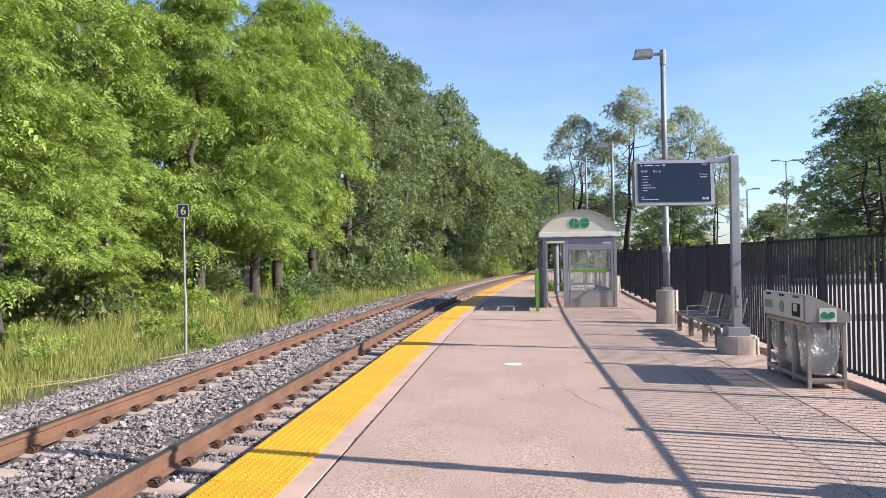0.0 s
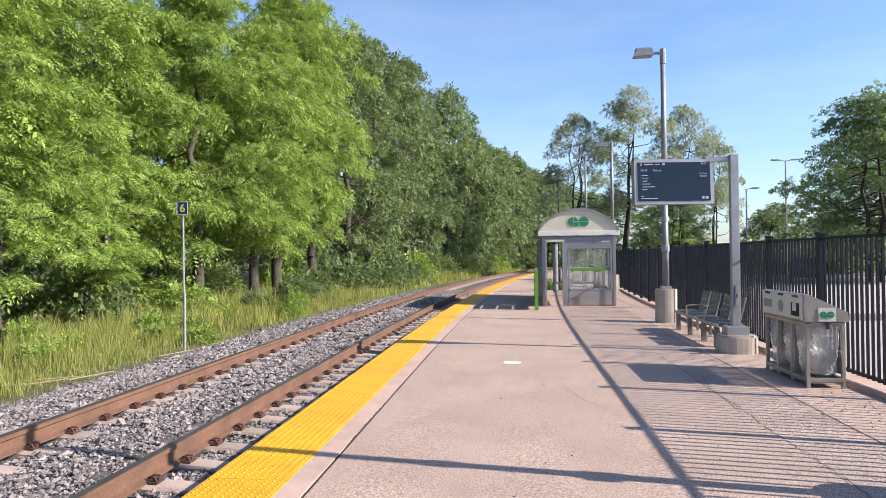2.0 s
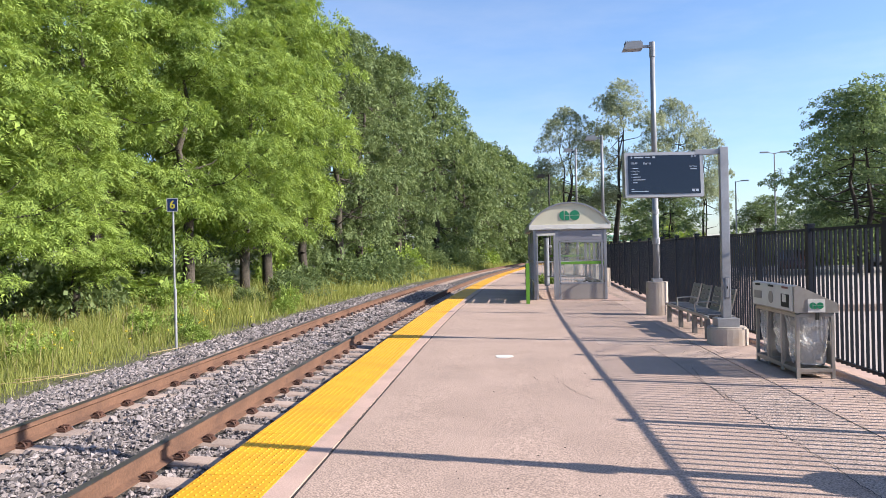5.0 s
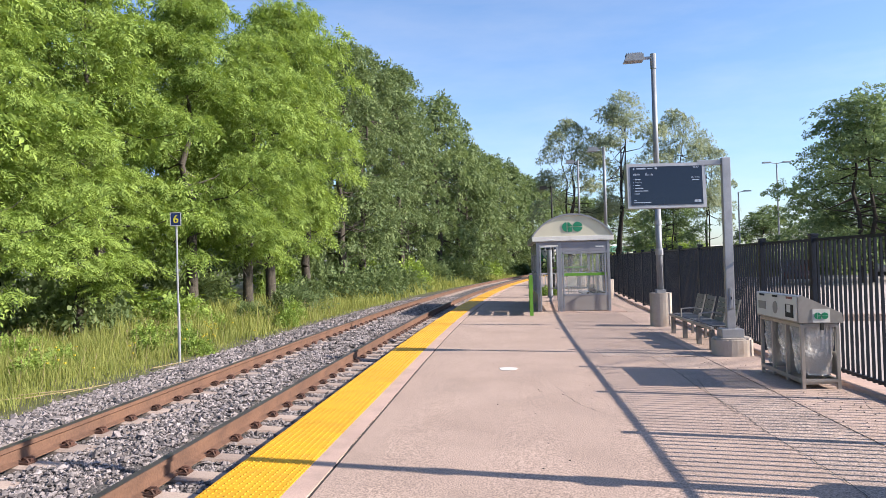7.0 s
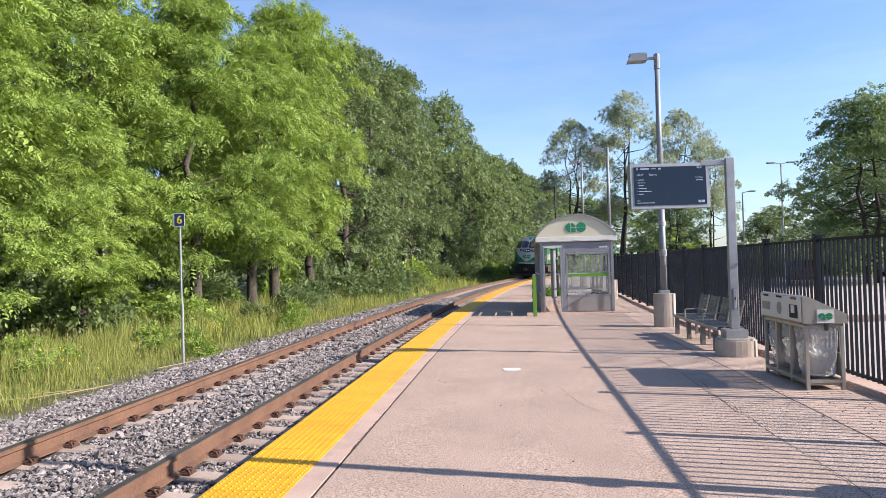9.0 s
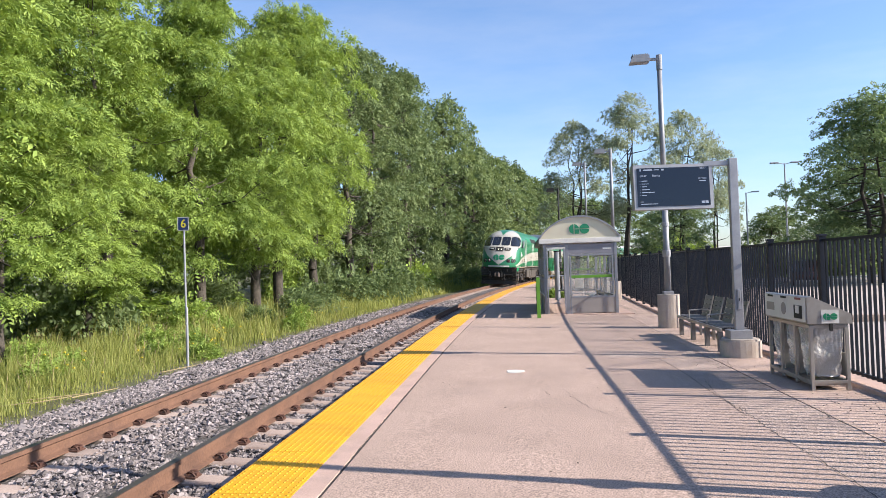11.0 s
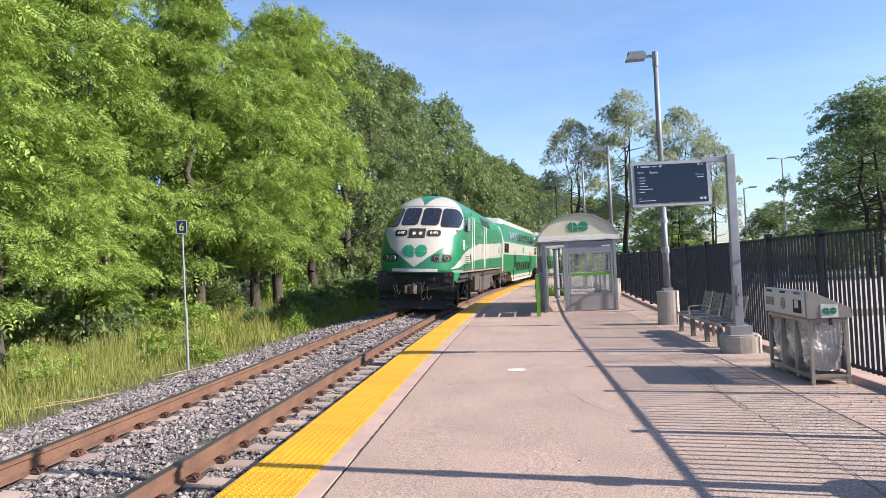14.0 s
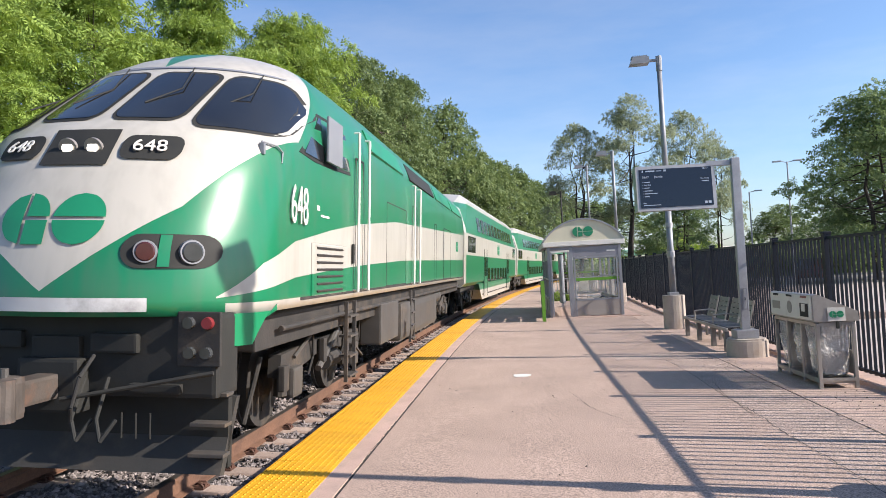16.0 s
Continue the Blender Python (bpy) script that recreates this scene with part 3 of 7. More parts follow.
def tactile_tiles():
    strip = tagged(new("tactile_strip"), "yellow tactile warning strip along the platform edge", "tactile strip", kind="structure")
    rnd = random.Random(9)

    def tile(domes):
        bm = boxm((0.305, 0.305, 0.0), (0.606, 0.606, 0.02))
        n = 10
        for i in range(n if domes else 0):
            for j in range(n):
                r = bmesh.ops.create_cone(bm, cap_ends=True, segments=6, radius1=0.0135, radius2=0.008, depth=0.006)
                bmesh.ops.translate(bm, vec=(0.032 + i * 0.0605, 0.032 + j * 0.0605, 0.0125), verts=r["verts"])
                low = [f for f in {f for v in r["verts"] for f in v.link_faces} if f.normal.z < -0.9]
                bmesh.ops.delete(bm, geom=low, context="FACES_ONLY")
        me = bpy.data.meshes.new("tile")
        bm.to_mesh(me)
        bm.free()
        me.materials.append(M["tactile"])
        return me
    near, far = tile(True), tile(False)
    s, i = 1.0 - 0.6105 * 14, 0
    while s < 110:
        x, y, a = along(s, EDGE)
        m = pose(x, y, platform_z(EDGE) - 0.0045 + rnd.uniform(-0.0015, 0.001), 0, math.degrees(math.atan(FALL)), -math.degrees(a))
        shared("tile", near if 2.5 < s < 26 else far, strip, m)
        s += 0.6105
        i += 1


def track():
    tr = tagged(new("railway_track"), "single railway track with rusty rails on concrete ties", "railway track", kind="structure")
    prof = [(-0.036, 0.0), (-0.036, -0.038), (-0.009, -0.055), (-0.009, -0.145), (-0.070, -0.160), (-0.070, -0.172),
            (0.070, -0.172), (0.070, -0.160), (0.009, -0.145), (0.009, -0.055), (0.036, -0.038), (0.036, 0.0)]
    for side in (-0.7525, 0.7525):
        z0 = tilt_z(side)
        sweep("rail", [(side + u, z0 + v - 0.006 - u * math.sin(CANT)) for u, v in prof], -8, 250, M["rust"], 2.0, tr)
        sweep("rail_head", [(side + u, z0 + v - u * math.sin(CANT)) for u, v in [(-0.030, -0.004), (-0.030, 0), (0.030, 0), (0.030, -0.004)]], -8, 250, M["railhead"], 2.0, tr)
    # ties
    bm = bmesh.new()
    W = 1.26
    sec = [(-0.13, -0.16), (-0.13, -0.02), (-0.105, 0.0), (0.105, 0.0), (0.13, -0.02), (0.13, -0.16)]
    prism(sec, "x", -W, W, bm)
    tie = bpy.data.meshes.new("tie")
    bm.to_mesh(tie)
    bm.free()
    tie.materials.append(M["tie"])
    bm = bmesh.new()
    box(bm, (0, 0, 0.008), (0.10, 0.14, 0.016))
    for k in (-0.045, 0.045):
        pts = [(-0.045, k, 0.012), (-0.02, k, 0.045), (0.02, k * 0.6, 0.05), (0.05, k * 0.25, 0.03)]
        for p, q in zip(pts, pts[1:]):
            tube(bm, p, q, 0.011, n=5)
    box(bm, (-0.03, 0, 0.03), (0.03, 0.05, 0.03))
    clip = bpy.data.meshes.new("clip")
    bm.to_mesh(clip)
    bm.free()
    clip.materials.append(M["clip"])
    rnd = random.Random(2)
    s = 6.39 - 0.6143 * 23
    while s < 112:
        x, y, a = along(s)
        z = tilt_z(0) - 0.180
        turn = pose(x, y, z, 0, math.degrees(CANT), -math.degrees(a) + rnd.uniform(-0.7, 0.7))
        shared("tie", tie, tr, turn)
        if 1.0 < s < 32:
            for side in (-0.7525, 0.7525):
                for k in (-1, 1):
                    shared("clip", clip, tr, turn @ pose(side + k * 0.105, 0, 0.004, 0, 0, 0 if k < 0 else 180))
        s += 0.6143
    ob = sweep("ballast_bed", [(-3.6, -0.62), (-3.5, -0.47), (-2.6, -0.30), (-1.9, -0.155), (-1.2, -0.105), (-0.85, -0.15), (-0.6, -0.155), (-0.35, -0.125), (0.35, -0.155), (0.75, -0.235), (1.52, -0.265), (1.52, -0.62)], -8, 250, M["ballast"], 2.0)
    tagged(ob, "grey crushed stone ballast bed", "ballast", kind="structure")


def ballast_z(lat):
    return np.interp(lat, [-3.9, -3.5, -2.6, -1.9, -1.2, -0.85, -0.6, -0.35, 0.35, 0.75, 1.52], [-0.47, -0.46, -0.30, -0.155, -0.105, -0.15, -0.155, -0.125, -0.155, -0.235, -0.265])


def ballast_stones():
    """Loose crushed stones over the bed, nearest stretch; angular lumps joined into one."""
    rng = np.random.default_rng(4)
    V0 = np.array([[1, 0, 0], [0, 1, 0], [-1, 0, 0], [0, -1, 0], [0.25, 0.2, 0.85], [-0.3, -0.15, 0.8], [0.1, -0.1, -0.9]])
    F0 = np.array([[0, 1, 4], [1, 5, 4], [1, 2, 5], [2, 3, 5], [3, 4, 5], [3, 0, 4], [1, 0, 6], [2, 1, 6], [3, 2, 6], [0, 3, 6]])
    k0 = len(V0)
    V, F, n = [], [], 0
    for s0, s1, per, size in ((1.5, 8.0, 1700, 0.0195), (8.0, 15.0, 1050, 0.0235), (15.0, 38.0, 420, 0.031)):
        count = int((s1 - s0) * 5.2 * per)
        S = rng.uniform(s0, s1, count)
        lat = rng.uniform(-3.75, 1.5, count)
        thin = (lat < -3.1) & (rng.random(count) < (-(lat + 3.1)) / 0.75)
        k = ((S - (6.39 - 0.6143 * 8)) / 0.6143)
        on_tie = (np.abs(k - np.round(k)) * 0.6143 < 0.13) & (np.abs(lat) < 1.25) & (np.abs(lat) > 0.30) & (lat > -1.0) & (rng.random(count) < 0.93)
        on_rail = np.abs(np.abs(lat) - 0.7525) < 0.10
        keep = ~(thin | on_tie | on_rail)
        S, lat = S[keep], lat[keep]
        r = size * rng.lognormal(0, 0.32, len(S))
        X = np.array([along(a, b)[:2] for a, b in zip(S, lat)])
        Z = ballast_z(lat) + r * rng.uniform(-0.15, 0.75, len(S)) + rng.uniform(-0.01, 0.015, len(S))
        P = V0[None] * (1 + rng.uniform(-0.3, 0.35, (len(S), k0, 1))) + rng.uniform(-0.28, 0.28, (len(S), k0, 3))
        P = P * (rng.uniform(0.6, 1.25, (len(S), 1, 3)) * np.array([1.0, 1.0, 0.72])) * r[:, None, None]
        a = rng.uniform(0, 2 * np.pi, len(S))
        ca, sa = np.cos(a)[:, None], np.sin(a)[:, None]
        P = np.stack([P[..., 0] * ca - P[..., 1] * sa, P[..., 0] * sa + P[..., 1] * ca, P[..., 2]], -1)
        P += np.column_stack([X, Z])[:, None, :]
        V.append(P.reshape(-1, 3))
        F.append((F0[None] + (n + k0 * np.arange(len(S)))[:, None, None]).reshape(-1, 3))
        n += k0 * len(S)
    ob = arrays("ballast_stones", np.concatenate(V), np.concatenate(F), M["stone"])
    tagged(ob, "loose angular grey ballast stones round the track", "ballast stones", kind="stuff")


# ---- fence ----
def fence_line(s):
    return along(s, 8.27)


def fence():
    fe = tagged(new("fence"), "tall black metal picket fence along the platform", "fence")
    pk = boxm((0, 0, 0.0), (0.030, 0.030, 1.83))
    picket = bpy.data.meshes.new("picket")
    pk.to_mesh(picket)
    pk.free()
    picket.materials.append(M["fence"])
    bm = boxm((0, 0, 1.0), (0.10, 0.10, 2.06))
    box(bm, (0, 0, 2.05), (0.115, 0.115, 0.035), 0.008)
    post = bpy.data.meshes.new("post")
    bm.to_mesh(post)
    bm.free()
    post.materials.append(M["fence"])
    base = platform_z(8.27)
    step, first = 2.24, 11.20 - 2.24 * 6
    rest = bmesh.new()
    i = 0
    while first + i * step < 96:
        s = first + i * step
        x, y, a = fence_line(s)
        shared("post", post, fe, pose(x, y, base - 0.05, 0, 0, -math.degrees(a)))
        n = 16
        for k in range(1, n):
            ss = s + step * k / n
            x, y, a = fence_line(ss)
            if 3.0 < ss < 38.5:
                shared("picket", picket, fe, pose(x, y, base + 1.02, 0, 0, -math.degrees(a)))
            else:
                box(rest, (x, y, base + 1.02), (0.026, 0.026, 1.83))
        i += 1
    rp = part("far_pickets", rest, M["fence"], fe)
    rp["kind"] = "stuff"
    for z in (0.14, 1.925):
        sweep("rail", [(8.25, base + z - 0.02), (8.25, base + z + 0.02), (8.29, base + z + 0.02), (8.29, base + z - 0.02)], first, 95.5, M["fence"], 2.4, fe)
    ob = sweep("fence_kerb", [(8.10, base - 0.2), (8.10, base + 0.045), (8.46, base + 0.045), (8.46, base - 0.2)], -8, 96, M["edge_concrete"], 2.4)
    tagged(ob, "low concrete kerb below the fence", "kerb", kind="structure")


# ---- lamps ----
def lamp_post(x, y, height=6.65, ground=None, pedestal=True, label="galvanised steel lamp post on a concrete pedestal", head=-1, thick=1.0, paint="pole_grey"):
    g = floor_z(x) if ground is None else ground
    t = thing("lamp_post", pose(x, y, g), label, "lamp post", "platform lamp posts")
    z0 = 0.0
    if pedestal:
        bm = bmesh.new()
        pts = [(0.265 * math.copysign(abs(math.cos(a)) ** 0.8, math.cos(a)), 0.265 * math.copysign(abs(math.sin(a)) ** 0.8, math.sin(a))) for a in np.linspace(0, 2 * math.pi, 33)[:-1]]
        prism(pts, "z", -0.03, 0.83, bm)
        part("pedestal", bm, M["pedestal"], t, "stained concrete pedestal")
        part("base_plate", boxm((0, 0, 0.87), (0.24, 0.24, 0.085), 0.01), M["galv"], t)
        z0 = 0.9
    bm = tubem((0, 0, z0), (0, 0, height * 0.45), 0.080 * thick, 0.074 * thick, 14)
    tube(bm, (0, 0, height * 0.45), (0, 0, height - 0.22), 0.072 * thick, 0.060 * thick, 14)
    part("pole", bm, M[paint], t, smooth=True)
    bm = tubem((0, 0, 1.78), (0, 0, 1.95), 0.10 * thick, n=14)
    box(bm, (0, -0.11 * thick, 1.86), (0.09, 0.05, 0.12), 0.01)
    part("junction_cover", bm, M["galv"], t)
    part("collar", tubem((0, 0, 2.55), (0, 0, 2.66), 0.092 * thick, n=14), M["galv"], t)
    bm = tubem((0, 0, height - 0.32), (0, 0, height + 0.06), 0.075 * thick, n=12)
    box(bm, (head * 0.15, 0, height - 0.04), (0.28, 0.07, 0.06))
    part("bracket", bm, M[paint], t)
    bm = prism([(head * 0.26, -0.09), (head * 0.26, 0.07), (head * 0.36, 0.10), (head * 0.66, 0.08), (head * 0.74, -0.10)], "y", -0.16, 0.16)
    bmesh.ops.translate(bm, vec=(0, 0, height - 0.03), verts=bm.verts)
    hd = part("lamp_head", bm, M[paint], t, "grey finned lamp head")
    for k in range(9):
        part("fin", boxm((head * (0.31 + 0.045 * k), 0, height + 0.06), (0.012, 0.30, 0.045)), M[paint], hd)
    return t


def parking_lamp(x, y, height, double):
    t = thing("street_lamp", pose(x, y, -0.12), "slim grey street lamp in the parking lot", "street lamp", "parking lot lamps")
    part("pole", tubem((0, 0, 0), (0, 0, height), 0.075, 0.05, 10), M["galv"], t)
    for k in ((-1, 1) if double else (1,)):
        part("arm", tubem((0, 0, height - 0.05), (k * 0.5, 0, height + 0.05), 0.03, n=8), M["galv"], t)
        part("lamp_head", boxm((k * 0.75, 0, height + 0.06), (0.6, 0.26, 0.11), 0.03), M["galv"], t)


# ---- departures screen ----
def departures_screen():
    x, y = 3.80, 13.2
    g = floor_z(x)
    t = thing("departures_screen", pose(x, y, g), "dark departures screen in a silver housing on a steel post", "information screen")
    bm = bmesh.new()
    pts = [(0.33 * math.copysign(abs(math.cos(a)) ** 0.75, math.cos(a)), 0.33 * math.copysign(abs(math.sin(a)) ** 0.75, math.sin(a))) for a in np.linspace(0, 2 * math.pi, 33)[:-1]]
    prism(pts, "z", -0.03, 0.30, bm)
    bmesh.ops.bevel(bm, geom=[e for e in bm.edges if all(v.co.z > 0.29 for v in e.verts)], offset=0.03, segments=2, affect="EDGES")
    part("pedestal", bm, M["pedestal"], t, "low rounded concrete pedestal")
    part("base_plate", boxm((-0.02, 0, 0.375), (0.37, 0.34, 0.15), 0.012), M["galv"], t)
    bm = boxm((-0.01, 0, 1.935), (0.145, 0.12, 3.01), 0.012)
    part("post", bm, M["galv"], t)
    bm = boxm((-0.005, -0.063, 0.98), (0.075, 0.02, 0.36), 0.02)
    hatch = part("hatch", bm, M["galv"], t)
    part("lock", boxm((-0.005, -0.079, 0.98), (0.012, 0.012, 0.05)), M["black"], hatch)
    part("arm", boxm((-0.25, 0.03, 3.365), (0.5, 0.09, 0.09), 0.01), M["galv"], t)
    sc = part("housing", prism([(-0.10, -0.40), (-0.06, 0.39), (0.14, 0.39), (0.10, -0.40)], "x", -0.69, 0.69), M["galv"], t, "silver screen housing")
    m = pose(-1.05, 0, 2.985, 0, 0, 5)
    sc.matrix_basis = m
    lean = math.degrees(math.atan2(0.04, 0.79))
    face = pose(0, -0.085, -0.005, -lean, 0, 0)
    gl = part("display", boxm((0, 0, 0), (1.26, 0.012, 0.68), 0.004), M["screen"], sc, "dark blue glossy display")
    gl.matrix_basis = face
    flat = pose(0, -0.008, 0, 90, 0, 0)

    def bar(u, v, w, h):
        part("text_bar", boxm((u + w / 2, -0.0075, v), (w, 0.003, h)), M["screen_text"], gl)
    writing("lettering", "Barrie", 0.058, Matrix.Translation((-0.37, 0, 0.20)) @ flat, M["screen_text"], gl, depth=0.001, align="LEFT")
    writing("lettering", "08:49", 0.052, Matrix.Translation((-0.58, 0, 0.20)) @ flat, M["screen_text"], gl, depth=0.001, align="LEFT")
    writing("lettering", "08:47", 0.046, Matrix.Translation((0.47, 0, 0.31)) @ flat, M["screen_text"], gl, depth=0.001, align="LEFT")
    writing("lettering", "King City", 0.032, Matrix.Translation((-0.555, 0, 0.062)) @ flat, M["screen_text"], gl, depth=0.001, align="LEFT")
    writing("lettering", "On Time", 0.040, Matrix.Translation((0.43, 0, 0.135)) @ flat, M["screen_text"], gl, depth=0.001, align="LEFT")
    bar(-0.58, 0.305, 0.022, 0.034)
    bar(-0.52, 0.305, 0.16, 0.022)
    bar(-0.33, 0.305, 0.09, 0.012)
    bar(-0.20, 0.305, 0.045, 0.03)
    for v, w in ((0.112, 0.10), (0.012, 0.09), (-0.04, 0.14), (-0.09, 0.22), (-0.14, 0.08)):
        bar(-0.555, v, w, 0.013)
    for v in (0.112, 0.062, 0.012, -0.04, -0.09, -0.14):
        bar(-0.585, v, 0.008, 0.008)
    bar(0.45, 0.09, 0.12, 0.014)
    bar(-0.585, -0.255, 0.05, 0.010)
    bar(-0.585, -0.295, 0.30, 0.012)
    for u in (0.50, 0.565):
        part("emblem", boxm((u, -0.0075, -0.285), (0.05, 0.003, 0.042), 0.001), M["screen_text"], gl)


# ---- bench ----
def bench():
    x, y0, y1 = 3.62, 13.75, 17.3
    g = floor_z(3.75)
    t = thing("bench", pose(x, y0, g), "dark grey slatted metal bench with separate backrests", "bench")
    L = y1 - y0
    for k in (-0.0, 0.46):
        part("seat_beam", boxm((k, L / 2, 0.40), (0.05, L, 0.06), 0.012), M["steel"], t)
    for i in range(6):
        part("seat_slat", boxm((0.07 + i * 0.066, L / 2, 0.435), (0.058, L - 0.1, 0.014), 0.004), M["bench"], t)
    for yy in (0.12, 1.05, 2.2, 3.3):
        part("leg", prism([(yy - 0.05, -0.01), (yy - 0.05, 0.36), (yy + 0.05, 0.38), (yy + 0.05, -0.01)], "x", -0.02, 0.06), M["bench_leg"], t)
        part("rear_leg", boxm((0.44, yy, 0.18), (0.05, 0.06, 0.38), 0.01), M["bench_leg"], t)
    for yy in (0.14, 0.86, 1.75, 2.55):
        bk = part("backrest", boxm((0.50, yy + 0.31, 0.66), (0.025, 0.03, 0.48), 0.005, pose(0, 0, 0, 0, 14, 0)), M["steel"], t)
        for k in (-0.29, 0.29):
            part("stile", boxm((0.50, yy + 0.31 + k, 0.66), (0.03, 0.03, 0.50), 0.006, pose(0, 0, 0, 0, 14, 0)), M["steel"], bk)
        for j in range(5):
            part("slat", boxm((0.445 + 0.0235 * j, yy + 0.31, 0.475 + 0.094 * j), (0.014, 0.56, 0.086), 0.005, pose(0, 0, 0, 0, 14, 0)), M["bench"], bk)
    for yy in (1.0, 2.5):
        bm = bmesh.new()
        pts = [(0.02, yy, 0.42), (0.02, yy, 0.60), (0.30, yy, 0.62), (0.46, yy, 0.58)]
        for p, q in zip(pts, pts[1:]):
            tube(bm, p, q, 0.014, n=8)
        part("armrest", bm, M["steel"], t)


# ---- litter and recycling station ----
def emblem(bm_size, plane, material, parent, label=""):
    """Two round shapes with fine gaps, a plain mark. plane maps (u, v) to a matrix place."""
    r = bm_size
    bm = bmesh.new()

    gap = 0.08 * r

    def arc(cx, a0, a1):
        return [(cx + r * math.cos(a), r * math.sin(a)) for a in np.linspace(a0, a1, 18)]
    for pts in (arc(-1.08 * r, math.pi * 0.5 + 0.1, math.pi * 1.5 - 0.1),
                [(-0.98 * r, gap), (-0.10 * r, gap), (-0.15 * r, r * 0.3), (-0.55 * r, r * 0.85), (-0.98 * r, r * 0.99)],
                [(-0.98 * r, -gap), (-0.98 * r, -r * 0.98), (-0.10 * r, -r * 0.98), (-0.10 * r, -gap)],
                arc(1.0 * r, 0.06, math.pi - 0.06), arc(1.0 * r, math.pi + 0.06, 2 * math.pi - 0.06)):
        prism(pts, "y", -0.004, 0.004, bm)
    ob = part("emblem", bm, material, parent, label)
    ob.matrix_basis = plane
    return ob


def recycling_station():
    x0, x1, y0, y1 = 3.63, 4.12, 9.68, 11.22
    g = floor_z(3.7)
    t = thing("recycling_station", pose(x0, y0, g), "stainless steel three-bin recycling station with clear bags", "recycling bin")
    W, L = x1 - x0, y1 - y0
    for u in (0.03, W - 0.03):
        for v in (0.03, L - 0.03):
            part("leg", boxm((u, v, 0.40), (0.045, 0.045, 0.82), 0.006), M["steel"], t)
    for v in (L / 3, 2 * L / 3):
        part("divider", boxm((0.02, v, 0.42), (0.035, 0.05, 0.78), 0.005), M["steel"], t)
        part("partition", boxm((W / 2, v, 0.45), (W - 0.1, 0.008, 0.62)), M["steel"], t)
    for z in (0.10, 0.80):
        part("rail", boxm((0.03, L / 2, z), (0.045, L - 0.1, 0.045), 0.004), M["steel"], t)
        part("rail", boxm((W - 0.03, L / 2, z), (0.045, L - 0.1, 0.045), 0.004), M["steel"], t)
        for v in (0.03, L - 0.03):
            part("rail", boxm((W / 2, v, z), (W - 0.1, 0.045, 0.045), 0.004), M["steel"], t)
    part("floor_tray", boxm((W / 2, L / 2, 0.06), (W - 0.08, L - 0.08, 0.02)), M["steel"], t)
    # added panel, not a seen part; blocks sun to fill the station's shadow
    part("shade_panel", boxm((W - 0.012, L / 2, 0.30), (0.006, L - 0.12, 0.30)), M["steel"], t)
    hood = part("hood", prism([(-0.02, 0.835), (-0.02, 1.17), (0.03, 1.185), (W + 0.02, 0.955), (W + 0.035, 0.83)], "y", -0.012, L + 0.012), M["steel"], t, "sloping steel hood")
    part("front_panel", boxm((-0.026, L / 2, 1.01), (0.010, L - 0.04, 0.31), 0.003), M["white"], hood, "off-white front panel")
    for i, kind in enumerate(("slot", "round", "flap")):
        v = L * (2.5 - i) / 3
        part("label_plate", boxm((-0.034, v, 1.145), (0.006, 0.20, 0.028)), M["red"] if i == 2 else M["black"], hood)
        if kind == "slot":
            part("opening", boxm((-0.034, v, 1.0), (0.006, 0.30, 0.11)), M["kick_grey"], hood)
        elif kind == "round":
            bm = tubem((-0.037, v, 0.99), (-0.03, v, 0.99), 0.085, n=24)
            part("opening", bm, M["kick_grey"], hood)
        else:
            part("opening", boxm((-0.034, v, 0.975), (0.006, 0.27, 0.17)), M["black"], hood)
            part("flap", boxm((-0.039, v + 0.01, 1.005), (0.006, 0.12, 0.10)), M["white"], hood)
    plate = part("end_plate", boxm((W * 0.52, -0.016, 0.925), (0.21, 0.006, 0.17)), M["white"], hood)
    emblem(0.042, Matrix.Translation((W * 0.52, -0.0225, 0.925)), M["brand_green"], plate)
    part("latch", boxm((W * 0.53, -0.02, 0.79), (0.04, 0.02, 0.09), 0.005), M["black"], t)
    rnd = random.Random(3)
    for i in range(3):
        bm = bmesh.new()
        n, rows = 44, 22
        ring = []
        hx, hy = W / 2 - 0.035, L / 6 - 0.035
        low = (0.16, 0.22, 0.14)[i]
        for j in range(rows + 1):
            z = 0.80 - (0.80 - low) * j / rows
            pinch = 1 - 0.22 * (j / rows) ** 2
            loop = []
            for k in range(n):
                a = 2 * math.pi * k / n
                cx = math.copysign(abs(math.cos(a)) ** 0.35, math.cos(a)) * hx * pinch
                cy = math.copysign(abs(math.sin(a)) ** 0.35, math.sin(a)) * hy * pinch
                w = (noise.noise(Vector((cx * 9, cy * 9 + i * 7, z * 6))) * 0.05 + noise.noise(Vector((cx * 25, cy * 25 + i * 7, z * 16))) * 0.025) * min(1, j / 3)
                loop.append(bm.verts.new((W / 2 + cx * (1 + w * 3), L * (i + 0.5) / 3 + cy * (1 + w * 3), z + w)))
            ring.append(loop)
        for p, q in zip(ring, ring[1:]):
            for k in range(n):
                bm.faces.new((p[k], q[k], q[(k + 1) % n], p[(k + 1) % n]))
        bm.faces.new(ring[-1])
        part("bag", bm, M["plastic_bag"], t, "clear crumpled plastic bag", smooth=True)


